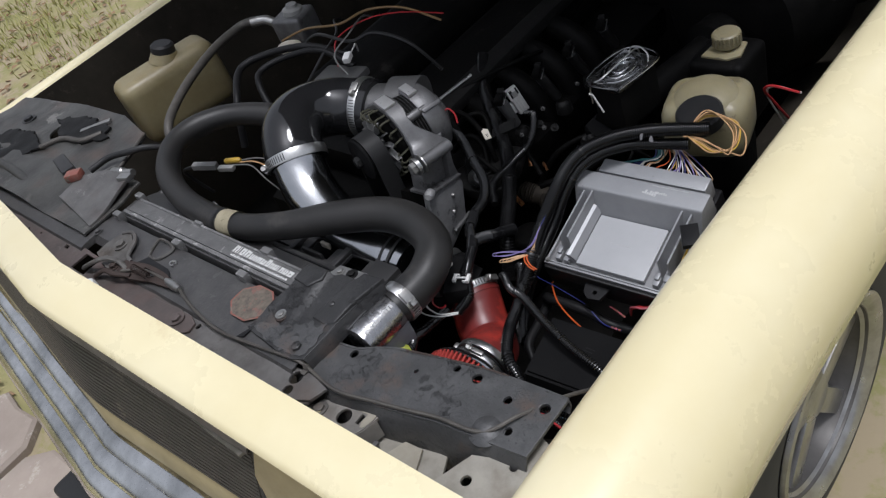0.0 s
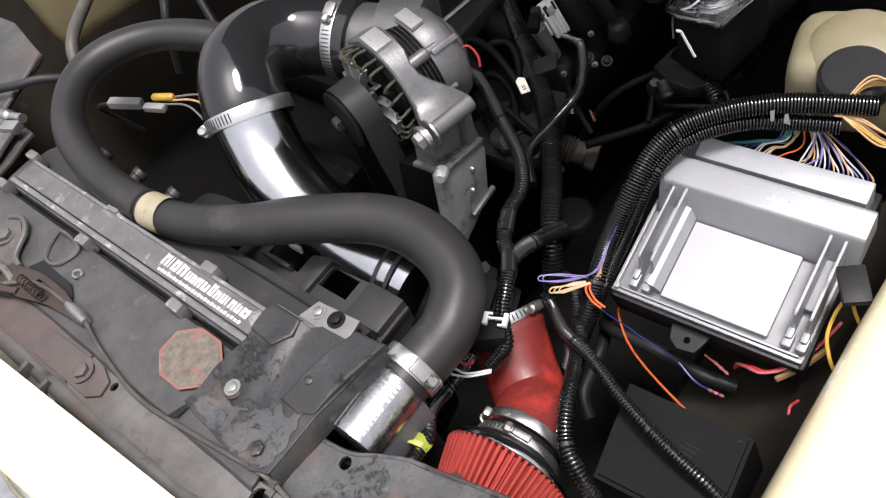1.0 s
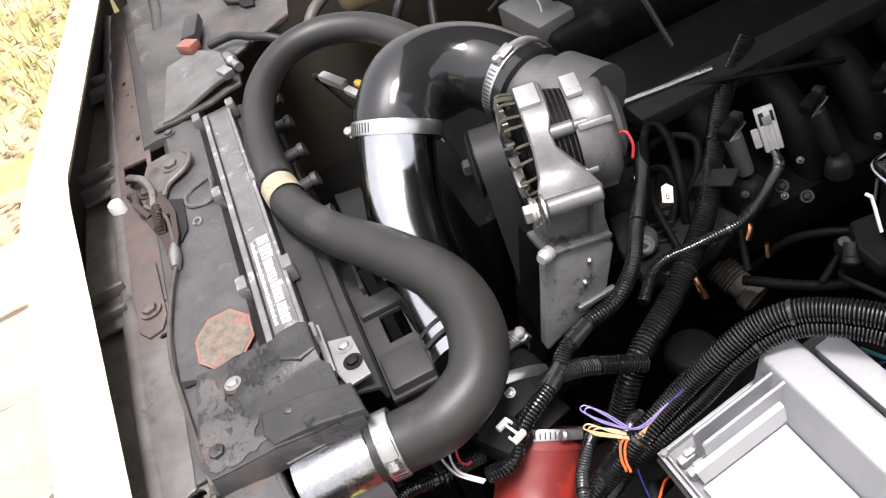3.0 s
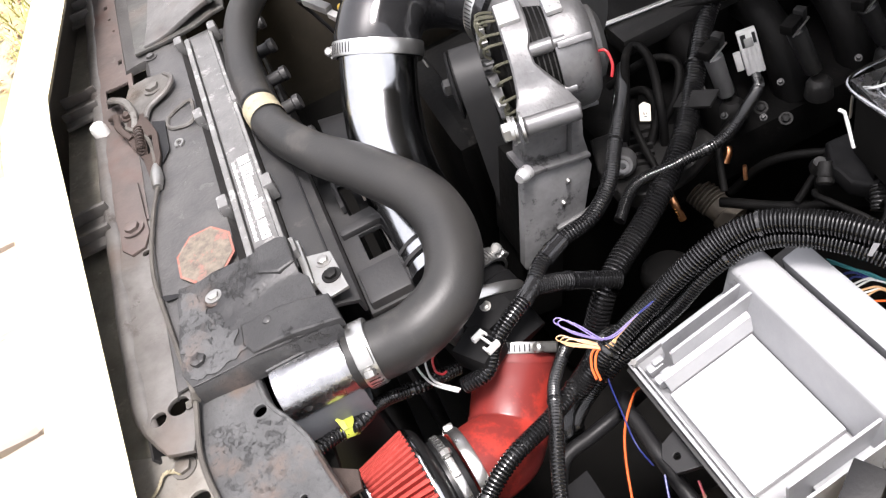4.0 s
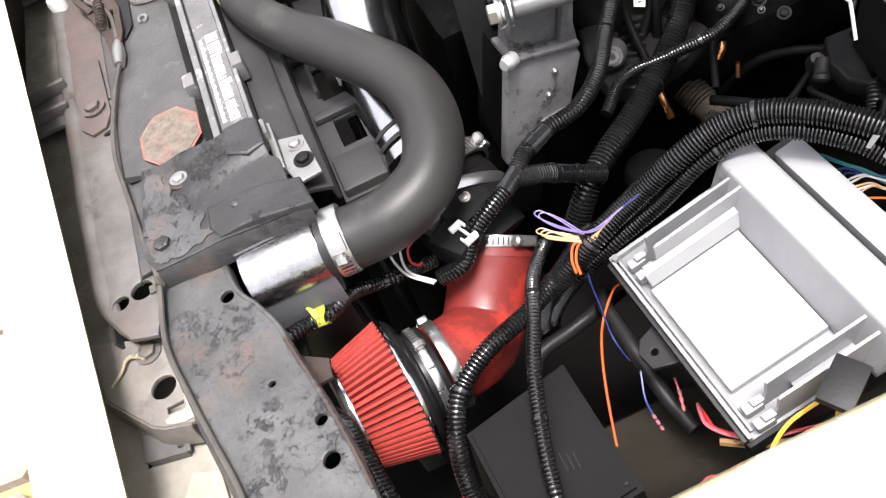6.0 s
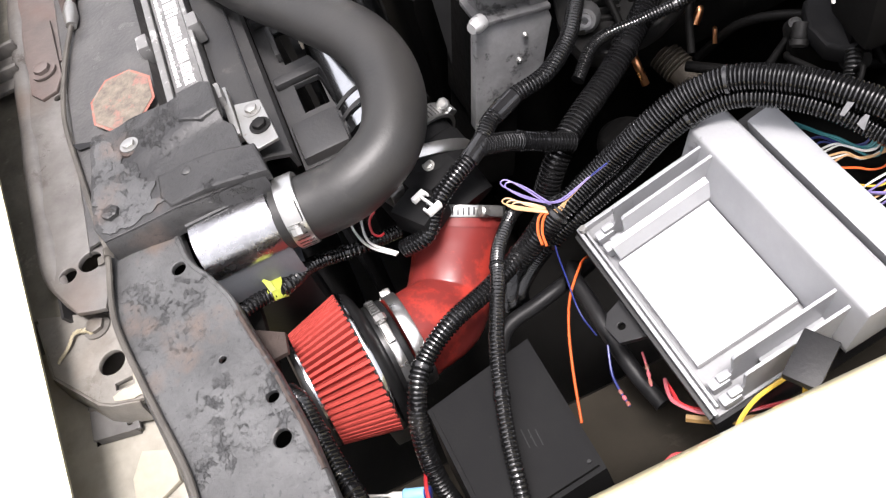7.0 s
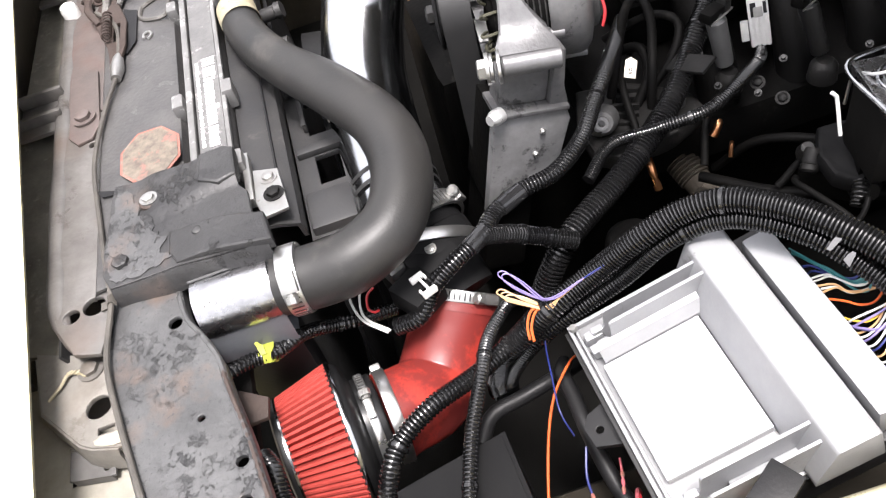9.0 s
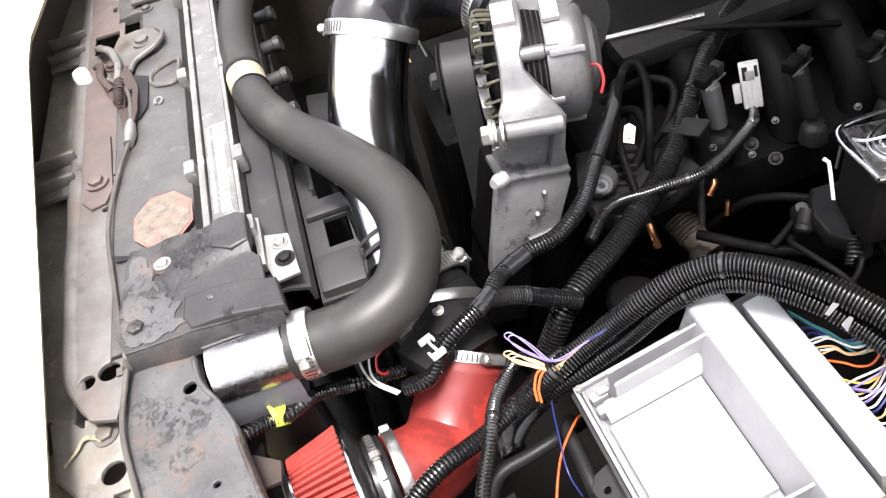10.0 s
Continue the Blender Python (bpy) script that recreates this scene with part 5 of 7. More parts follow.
# ---- alternator ----
alt = thing("alternator", "cast aluminium alternator with a dark stator band", "alternator", (-0.79, 0.56, 0.85))
AC, AD = Vector((-0.7885, 0.5697, 0.850)), Vector((0.2325, 0.9725, -0.0115)).normalized()
AS = AD.cross(Vector((0, 0, 1))).normalized()
AM = Matrix(((*AS, 0), (*AD, 0), (*AS.cross(AD), 0), (0, 0, 0, 1))).transposed()
AM.translation = AC


def ac(y):
    return AC + AD * y


def round_at(deg):
    return AM @ Matrix.Rotation(radians(deg), 4, "Y")


part("rear_housing", lathe(ac(0.0), ac(0.036), [(0, 0.047), (0, 0.0515), (0.05, 0.0525), (0.62, 0.0525), (0.80, 0.0505), (0.93, 0.044), (1, 0.034)], 56), CAST, alt, "cast aluminium rear housing")
part("rear_cap", lathe(ac(0.035), ac(0.046), [(0, 0.034), (0.5, 0.032), (1, 0.022)], 36), CAST_DARK, alt)
part("stator", lathe(ac(-0.024), ac(0.001), [(0, 0.0475), (0.02, 0.0485), (0.98, 0.0485), (1, 0.0475)], 56), SHADED_IRON, alt, "dark laminated stator")
for k in range(5):
    part("lamination", lathe(ac(-0.021 + 0.0045 * k), ac(-0.0195 + 0.0045 * k), [(0, 0.0484), (0.5, 0.0491), (1, 0.0484)], 48, False), DARK_STEEL, alt)
part("front_housing", lathe(ac(-0.044), ac(-0.022), [(0, 0.038), (0.05, 0.046), (0.3, 0.0490), (1, 0.0490), (1, 0.045)], 48, False), SHADED_IRON, alt)
part("winding_ring", lathe(ac(-0.052), ac(-0.040), [(0, 0.018), (0.5, 0.036), (1, 0.047)], 48), SHADED_IRON, alt)
# the fan before the housing: curved sheet blades, and the copper loops of the winding behind them
random.seed(17)
for k in range(13):
    a = 360 * k / 13
    part("fan_blade", loft([[round_at(a + 5 * q) @ Vector((0, y, r)) for y in (-0.061 + 0.001 * q, -0.051)] for q, r in enumerate((0.020, 0.028, 0.036, 0.0425))], 0.0014), CAST if k % 3 else PALE_GREY, alt, "curved fan blade")
for k in range(22):
    a, w = 360 * k / 22 + random.uniform(-3, 3), random.uniform(3.5, 6)
    r0, y0 = random.uniform(0.046, 0.050), -0.047 + random.uniform(-0.003, 0.002)
    pts = [round_at(a) @ Vector((0, -0.038, r0)), round_at(a + 0.3 * w) @ Vector((0, y0 - 0.006, r0 + 0.003)), round_at(a + w) @ Vector((0, y0 - 0.008, r0 - 0.004)), round_at(a + 1.7 * w) @ Vector((0, y0 - 0.004, r0 - 0.011))]
    part("winding_loop", tube(pts, 0.0014, 6, 0.004), COPPER, alt, "varnished winding loop")
part("pulley", lathe(ac(-0.092), ac(-0.063), [(0, 0.008), (0, 0.024), (0.04, 0.0300), (0.10, 0.0312), (0.14, 0.0275), (0.90, 0.0275), (0.94, 0.0312), (1, 0.030), (1, 0.012)], 48), BOX_BLACK, alt, "dark belt pulley")
part("pulley_face", lathe(ac(-0.0935), ac(-0.091), [(0, 0.012), (0.3, 0.016), (0.6, 0.022), (1, 0.024)], 40), BOX_BLACK, alt)
part("shaft", lathe(ac(-0.066), ac(-0.046), [(0, 0.013), (1, 0.015)], 24), DARK_STEEL, alt)
part("pulley_nut", lathe(ac(-0.101), ac(-0.092), [(0, 0.006), (0.2, 0.0085), (1, 0.0085)], 6), DIM, alt, "dull pulley nut")
# lugs and pads of the rear housing
for ang in (-75, -30, 160, 220):
    part("housing_pad", box((-0.007, 0.002, 0.050), (0.007, 0.030, 0.0562), round_at(ang), 0.002), CAST, alt)
part("seam_rib", box((-0.0030, 0.002, 0.050), (0.0030, 0.031, 0.0555), round_at(50), 0.0015), CAST, alt, "bright seam rib")
for ang in (-58, 46, 95):
    part("through_bolt", lathe(round_at(ang) @ Vector((0, -0.030, 0.0500)), round_at(ang) @ Vector((0, 0.010, 0.0500)), [(0, 0.005), (0.1, 0.0062), (0.7, 0.0062), (0.74, 0.0045), (1, 0.0045)], 14), CAST, alt)
part("machined_pad", box((-0.014, -0.0390, 0.0555), (0.012, -0.0205, 0.0600), round_at(8), 0.0008), PAD, alt, "bright machined pad")
part("machined_pad", box((-0.014, 0.0010, 0.0520), (0.012, 0.0150, 0.0565), round_at(8), 0.0008), PAD, alt, "bright machined pad")
# the front strap runs round the housing and flares into the pivot ear
secs = []
for ang, w0, w1, ro in ((-120, -0.038, -0.022, 0.0550), (-80, -0.0395, -0.020, 0.0560), (-45, -0.0395, -0.0155, 0.0572), (-10, -0.0395, -0.0155, 0.0575), (15, -0.0395, -0.0155, 0.0575), (32, -0.0395, -0.0165, 0.0575), (45, -0.0395, -0.0205, 0.0575), (58, -0.0395, -0.0195, 0.0580), (70, -0.0405, -0.012, 0.0600), (80, -0.0415, -0.004, 0.0640)):
    r = round_at(ang)
    secs.append([r @ Vector(p) for p in ((0, w0, ro - 0.0016), (0, w0 + 0.0016, ro), (0, w1 - 0.0016, ro), (0, w1, ro - 0.0016), (0, w1, ro - 0.008), (0, w0, ro - 0.008), (0, w0, ro - 0.0016))])
E0, E1 = Vector((-0.7190, 0.5085, 0.8470)), Vector((-0.7125, 0.5560, 0.8430))
for d, k in ((0.010, 0.4), (0.0, 1.0)):
    a, b = E0 + Vector((-d, 0, 0.004 * (1 - k))), E1 + Vector((-d, 0, 0.004 * (1 - k)))
    secs.append([a + Vector((0, 0, 0.0085)), a + Vector((0, 0.002, 0.0095)), b + Vector((0, -0.002, 0.0095)), b + Vector((0, 0, 0.0085)), b + Vector((-0.006, 0, -0.004)), a + Vector((-0.006, 0, -0.004)), a + Vector((0, 0, 0.0085))])
bm = loft(secs, 0)
bmesh.ops.recalc_face_normals(bm, faces=bm.faces)
part("front_strap", bm, CAST, alt, "cast aluminium front strap")
part("pivot_sleeve", lathe(E0, E1, [(0, 0.0070), (0.03, 0.0088), (0.97, 0.0088), (1, 0.0075)], 28), CAST, alt, "bright pivot sleeve")
for a, r in ((0.0, 0.0135), (0.006, 0.0115)):
    part("washer", lathe(E0 - AD * (0.003 + a), E0 - AD * a, [(0, r - 0.002), (0.2, r), (0.9, r), (1, r - 0.001)], 24), STEEL, alt, "steel washer")
bolt(E0 - AD * 0.009, alt, 0.0085, 0.010, up=-AD)
part("red_lead", tube([ac(0.034) + AS * 0.034 + Vector((0, 0, 0.012)), ac(0.041) + AS * 0.038 + Vector((0, 0, 0.013)), ac(0.043) + AS * 0.046 + Vector((0, 0, 0.004)), ac(0.040) + AS * 0.050 + Vector((0, 0, -0.006))], 0.0013, 8, 0.003), WIRES["red"], alt, "short red lead")

ab = thing("alternator_bracket", "grey cast alternator bracket with a flat face", "bracket", (-0.76, 0.53, 0.7))
BM = Matrix.Translation((-0.7160, 0.4945, 0.8000)) @ Matrix.Rotation(radians(2), 4, "Z") @ Matrix.Rotation(radians(-13), 4, "X")
bm = bmesh.new()
face = [(0.0, 0.0), (0.064, 0.0), (0.069, -0.012), (0.064, -0.062), (0.050, -0.078), (0.026, -0.096), (0.003, -0.115), (0.0, -0.110)]
part("bracket_body", extrude_side(face, -0.012, 0.0, BM, 0.0025), BRACKET, ab)
# near-black backing stands in for the shaded side of the bracket
part("shaded_backing", extrude_side([(v * 0.94 + 0.003, w * 0.96 - 0.003) for v, w in face], -0.070, -0.013, BM, 0.002), SHADED_IRON, ab)
part("top_ledge", box((-0.036, 0.001, -0.001), (0.0025, 0.0655, 0.0035), BM, 0.0015), CAST, ab, "ledge with worn cast marks")
for k in range(5):
    part("mark", box((-0.0125, 0.010 + 0.0068 * k, 0.0035), (-0.0050, 0.0122 + 0.0068 * k, 0.0045), BM, 0.0004), CAST, ab, smooth=False)
    if k % 2:
        part("mark", box((-0.0125, 0.0122 + 0.0068 * k, 0.0035), (-0.0105, 0.0148 + 0.0068 * k, 0.0045), BM, 0.0004), CAST, ab, smooth=False)
part("pivot_block", box((-0.034, 0.006, 0.003), (-0.010, 0.049, 0.034), BM, 0.003), CAST, ab, "bright block under the pivot")
part("side_lug", extrude_side([(0.049, 0.003), (0.049, 0.055), (0.0575, 0.055), (0.0605, 0.020), (0.066, 0.003)], -0.024, -0.003, BM, 0.0015), CAST, ab, "upright lug beside the pivot")
part("stop_bolt", lathe(BM @ Vector((-0.002, 0.006, 0.003)), BM @ Vector((0.0045, -0.006, 0.003)), [(0, 0.0065), (0.6, 0.0068), (1, 0.0045)], 20), PAD, ab, "bright bolt head")
for v, w in ((0.044, -0.020), (0.040, -0.044)):
    part("rivet", lathe(BM @ Vector((-0.001, v, w)), BM @ Vector((0.0035, v, w)), [(0, 0.0028), (0.7, 0.0026), (1, 0.0014)], 12), ZINC, ab)
part("lower_rib", box((-0.002, 0.012, -0.083), (0.004, 0.052, -0.077), BM @ Matrix.Rotation(radians(16), 4, "X"), 0.002), CAST, ab, "raised lower edge")
# dark web: the shade below the bracket, put into the colour
part("shaded_web", box((-0.075, 0.006, -0.20), (-0.012, 0.050, -0.085), BM, 0.006), SHADED_IRON, ab)

belt = thing("drive_belt", "black rubber drive belt on the alternator pulley", "belt", (-0.81, 0.474, 0.8))
PC = ac(-0.0735)
PX = Vector((AS.x, AS.y, 0)).normalized()
path = [PC - PX * 0.055 + Vector((0, 0, -0.24)), PC - PX * 0.038 + Vector((0, 0, -0.10))]
path += [PC - PX * 0.0320 * math.cos(a) + Vector((0, 0, 0.0320 * math.sin(a))) for a in (math.pi * k / 14 for k in range(0, 15))]
path += [PC + PX * 0.033 + Vector((0, 0, -0.07)), PC + PX * 0.037 + Vector((0, 0, -0.16)), PC + PX * 0.042 + Vector((0, 0, -0.26))]
part("belt_run", loft([[p + AD * w for w in (-0.0125, -0.0118, -0.004, 0.004, 0.0118, 0.0125)] for p in path], 0.004), BELT, belt)
# ---- the engine; the bay's shade is put into near-black colours ----
GLINTS = ((-0.796, 0.749), (-0.718, 0.693), (-0.694, 0.717), (-0.724, 0.757), (-0.706, 0.826), (-0.665, 0.774), (-0.649, 0.788))
LINES = (((-0.785, 0.640, 0.76), (-0.757, 0.622, 0.77), (-0.731, 0.612, 0.77), (-0.700, 0.610, 0.75)),
         ((-0.722, 0.715, 0.73), (-0.712, 0.690, 0.745), (-0.690, 0.668, 0.742), (-0.665, 0.655, 0.72)),
         ((-0.625, 0.700, 0.71), (-0.630, 0.735, 0.735), (-0.605, 0.760, 0.740), (-0.570, 0.765, 0.72)),
         ((-0.860, 0.690, 0.79), (-0.825, 0.740, 0.80), (-0.800, 0.800, 0.795), (-0.790, 0.860, 0.78)))
eng = thing("engine", "grimy engine, darkened for shade, with black intake manifold", "engine", (-1.0, 0.8, 0.4))
part("block", box((-1.20, 0.50, 0.36), (-0.80, 1.15, 0.66), None, 0.02), SHADED_IRON, eng)
part("cylinder_head", box((-1.16, 0.60, 0.66), (-0.72, 1.12, 0.715), None, 0.015), SHADED_IRON, eng)
part("valve_cover", box((-1.13, 0.64, 0.76), (-0.98, 1.12, 0.83), None, 0.02, 3), SHADED_IRON, eng)
part("manifold_plenum", box((-0.96, 0.66, 0.71), (-0.835, 1.12, 0.80), None, 0.025, 3), SHADED_IRON, eng, "black intake plenum")
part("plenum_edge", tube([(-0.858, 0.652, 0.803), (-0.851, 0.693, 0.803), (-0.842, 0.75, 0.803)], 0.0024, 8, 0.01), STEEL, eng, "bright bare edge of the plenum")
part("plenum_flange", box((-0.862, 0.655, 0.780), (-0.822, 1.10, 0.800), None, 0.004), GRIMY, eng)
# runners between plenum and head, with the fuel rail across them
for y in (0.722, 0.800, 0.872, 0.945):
    part("intake_runner", tube([(-0.86, y, 0.765), (-0.81, y - 0.004, 0.768), (-0.765, y - 0.010, 0.745), (-0.74, y - 0.014, 0.705)], 0.019, 18, 0.01), SHADED_IRON, eng, "black intake runner")
    part("runner_flange", box((-0.768, y - 0.030, 0.690), (-0.735, y + 0.008, 0.700), None, 0.003), SHADED_IRON, eng)
for top, low in (((-0.750, 0.703, 0.804), (-0.740, 0.711, 0.752)), ((-0.733, 0.776, 0.802), (-0.714, 0.786, 0.752)), ((-0.719, 0.838, 0.802), (-0.709, 0.857, 0.752)), ((-0.708, 0.915, 0.80), (-0.70, 0.932, 0.752))):
    top, low = Vector(top), Vector(low)
    inj = part("injector", lathe(low, top, [(0, 0.004), (0.04, 0.0074), (0.10, 0.0078), (0.85, 0.0088), (0.90, 0.0066), (1, 0.006)], 18), CAST_DARK if top.y < 0.75 else DIM, eng, "dull grey injector")
    q = Matrix.Translation(top) @ Matrix.Rotation(0.45, 4, "Z")
    part("injector_plug", box((-0.0060, -0.013, -0.004), (0.0060, 0.007, 0.006), q, 0.002), SHADED_IRON, inj, "dark plug on the injector")
    part("plug_tab", box((-0.004, 0.006, -0.003), (0.006, 0.015, 0.010), q, 0.0015), DIM, inj)
    part("spring_clip", tube([q @ Vector(p) for p in ((0.009, -0.017, 0.0), (0.009, 0.010, 0.001), (0.004, 0.017, -0.004))], 0.0009, 6, 0.003), STEEL, inj, "steel spring clip")
    ring = Vector((low.x + 0.004, low.y + 0.002, 0.748))
    part("injector_boss", lathe(ring - Vector((0, 0, 0.02)), ring, [(0, 0.013), (0.7, 0.012), (0.85, 0.010), (1, 0.007)], 20), GRIMY, eng)
part("front_cover", box((-1.08, 0.47, 0.40), (-0.86, 0.51, 0.74), None, 0.02), SHADED_IRON, eng)
part("water_neck", tube([(-0.92, 0.56, 0.84), (-0.90, 0.58, 0.81), (-0.90, 0.60, 0.74)], 0.025, 20, 0.01), SHADED_IRON, eng)
# bare aluminium accessory casting with bosses, between bracket and head
part("accessory_casting", stamped([(-0.775, 0.586), (-0.765, 0.625), (-0.735, 0.668), (-0.705, 0.672), (-0.690, 0.640), (-0.683, 0.590), (-0.695, 0.572), (-0.735, 0.572)], 0.738, 0.012, lambda x, y: 0.004 * noise.noise(Vector((x * 40, y * 40, 0))), (), 0.01, 0.003), GRIMY, eng, "dirty aluminium casting")
for p, r in (((-0.7185, 0.5925, 0.757), 0.0062), ((-0.717, 0.656, 0.755), 0.0060)):
    p = Vector(p)
    part("boss", lathe(p - Vector((0.002, 0, 0.022)), p, [(0, r + 0.005), (0.55, r + 0.003), (0.6, r), (1, r), (1, r * 0.5), (0.8, r * 0.45)], 20), CAST_DARK, eng, "threaded aluminium boss")
for k in range(5):
    part("casting_fin", box((-0.760 + 0.011 * k, 0.598, 0.742), (-0.7565 + 0.011 * k, 0.624, 0.752), Matrix.Translation((-0.73, 0.61, 0.74)) @ Matrix.Rotation(radians(-25), 4, "Z") @ Matrix.Translation((0.73, -0.61, -0.74)), 0.001), GRIMY, eng)
part("oil_cap", lathe((-0.655, 0.585, 0.660), (-0.655, 0.585, 0.672), [(0, 0.026), (0.6, 0.025), (0.9, 0.022), (1, 0.018)], 28), SHADED_IRON, eng, "round black cap")
for p in ((-0.706, 0.723, 0.752), (-0.70, 0.745, 0.73), (-0.735, 0.865, 0.765), (-0.745, 0.685, 0.77)):
    bolt(p, eng, 0.0042, 0.005, up=(0.4, -0.3, 0.85), material=GRIMY)
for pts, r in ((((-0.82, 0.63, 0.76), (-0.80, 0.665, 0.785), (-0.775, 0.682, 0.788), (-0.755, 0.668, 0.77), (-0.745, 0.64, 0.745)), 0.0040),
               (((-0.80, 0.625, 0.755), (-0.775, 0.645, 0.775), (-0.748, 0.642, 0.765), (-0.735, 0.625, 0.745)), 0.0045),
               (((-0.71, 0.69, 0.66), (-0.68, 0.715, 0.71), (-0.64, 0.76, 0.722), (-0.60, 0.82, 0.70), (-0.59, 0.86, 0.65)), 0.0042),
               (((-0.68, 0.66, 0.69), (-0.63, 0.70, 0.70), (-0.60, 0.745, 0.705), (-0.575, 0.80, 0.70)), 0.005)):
    part("engine_hose", tube(pts, r, 12, 0.006), SHADED_IRON, eng, "thin black engine hose")
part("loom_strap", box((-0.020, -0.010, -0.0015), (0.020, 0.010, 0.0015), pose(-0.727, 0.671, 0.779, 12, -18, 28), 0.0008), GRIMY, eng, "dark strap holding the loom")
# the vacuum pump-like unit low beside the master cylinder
part("solenoid_body", box((-0.030, -0.022, -0.02), (0.030, 0.022, 0.014), pose(-0.612, 0.748, 0.722, 0, -10, 38), 0.010, 3), SHADED_IRON, eng, "dark solenoid body")
part("solenoid_cap", lathe((-0.585, 0.745, 0.728), (-0.570, 0.742, 0.736), [(0, 0.011), (0.4, 0.012), (0.6, 0.008), (1, 0.007)], 18), DIM, eng)
part("solenoid_cap", lathe((-0.632, 0.728, 0.725), (-0.628, 0.724, 0.742), [(0, 0.008), (0.5, 0.009), (1, 0.005)], 16), DIM, eng)
part("copper_line", tube([(-0.735, 0.635, 0.685), (-0.722, 0.627, 0.70), (-0.703, 0.623, 0.70), (-0.69, 0.625, 0.68)], 0.0038, 10, 0.005), COPPER_PIPE, eng, "short copper line")
part("copper_elbow", tube([(-0.738, 0.692, 0.690), (-0.733, 0.699, 0.702), (-0.722, 0.698, 0.704), (-0.717, 0.690, 0.694)], 0.0042, 12, 0.003), COPPER_PIPE, eng, "copper elbow")
part("copper_line", tube([(-0.702, 0.702, 0.690), (-0.697, 0.698, 0.700), (-0.690, 0.694, 0.690)], 0.0020, 8, 0.004), COPPER_PIPE, eng, "short copper line")
part("arched_hose", tube([(-0.742, 0.600, 0.73), (-0.752, 0.615, 0.79), (-0.801, 0.645, 0.80), (-0.808, 0.661, 0.80), (-0.776, 0.657, 0.80), (-0.735, 0.640, 0.78), (-0.72, 0.632, 0.72)], 0.0042, 12, 0.006), SHADED_IRON, eng, "black arched hose")
part("valve_body", stamped([(-0.630, 0.735), (-0.621, 0.756), (-0.600, 0.760), (-0.582, 0.752), (-0.577, 0.735), (-0.590, 0.724), (-0.606, 0.722)], 0.745, 0.010, lambda x, y: 0.010 * ease(0.725, 0.756, y) - 0.006 * ease(-0.600, -0.578, x) + 0.002 * noise.noise(Vector((x * 80, y * 80, 3.0))), (), 0.006, 0.003), BOX_BLACK, eng, "black valve body with chipped edges")
for p, q, w in (((-0.629, 0.737, 0.7515), (-0.620, 0.734, 0.7505), 0.0010), ((-0.590, 0.724, 0.7475), (-0.580, 0.733, 0.7460), 0.0013), ((-0.606, 0.7225, 0.7480), (-0.600, 0.7225, 0.7480), 0.0010)):
    part("bare_edge", tube([p, Vector(p).lerp(Vector(q), 0.5) + Vector((0, 0, 0.0006)), q], w, 6, 0.002), CAST, eng, "bare chipped edge")
part("knurled_port", lathe((-0.606, 0.712, 0.738), (-0.618, 0.722, 0.750), [(0, 0.005), (0.1, 0.0072), (0.3, 0.0072), (0.35, 0.0062), (0.5, 0.0072), (0.65, 0.0062), (0.8, 0.0072), (1, 0.006)], 12), GRIMY, eng, "knurled port")
part("ribbed_plug", ribbed([(-0.575, 0.736, 0.745), (-0.568, 0.731, 0.742), (-0.561, 0.726, 0.737)], 0.0065, 0.003, 14), DIM, eng, "grey ribbed plug")
part("vacuum_line", tube([(-0.562, 0.727, 0.738), (-0.552, 0.724, 0.756), (-0.543, 0.714, 0.748), (-0.545, 0.702, 0.738), (-0.556, 0.694, 0.72)], 0.0022, 10, 0.005), SHADED_IRON, eng, "thin vacuum line")
part("vacuum_line", tube([(-0.604, 0.70, 0.74), (-0.584, 0.686, 0.76), (-0.560, 0.690, 0.765), (-0.535, 0.701, 0.76), (-0.52, 0.72, 0.73)], 0.0026, 10, 0.005), SHADED_IRON, eng, "thin vacuum line")
for x, y in GLINTS[1:5]:
    bolt((x, y, 0.752), eng, 0.0022, 0.005, up=(0.4, -0.4, 0.8), material=DIM)
for pts in LINES:
    part("vacuum_line", tube(pts, 0.0034, 10, 0.005), SHADED_IRON, eng, "thin black line")

# ---- hydraulic reservoirs and bottles ----
mc = thing("master_cylinder", "black master cylinder with a wire-bail metal lid", "master cylinder", (-0.59, 0.80, 0.75))
MC = Matrix.Translation((-0.576, 0.768, 0.832)) @ Matrix.Rotation(radians(81), 4, "Z") @ Matrix.Scale(0.82, 4, (1, 0, 0))
part("reservoir", box((-0.046, -0.026, -0.07), (0.046, 0.026, -0.004), MC, 0.006), BAY, mc)
lid = part("lid", box((-0.050, -0.029, -0.004), (0.050, 0.029, 0.004), MC, 0.003), BRUSHED, mc, "bright pressed metal lid")
part("lid_plateau", plate([(0.036 * math.cos(a), 0.021 * math.sin(a)) for a in (k * math.pi / 16 for k in range(32))], 0.0048, 0.0016, m=MC), BRUSHED, lid)
for a, b, z in ((0.040, 0.0235, 0.0045), (0.030, 0.0165, 0.0062), (0.017, 0.0085, 0.0070)):
    part("pressed_ring", tube([MC @ Vector((a * math.cos(w), b * math.sin(w), z)) for w in (k * math.pi / 14 for k in range(29))], 0.0015, 8, 0.003), CHROME, lid, "pressed oval ring")
part("bail", tube([(-0.607, 0.732, 0.800), (-0.605, 0.733, 0.828), (-0.587, 0.736, 0.8405), (-0.581, 0.761, 0.8435), (-0.578, 0.793, 0.8435), (-0.577, 0.812, 0.838), (-0.577, 0.817, 0.81)], 0.0012, 8, 0.005), STEEL, lid, "steel wire bail")
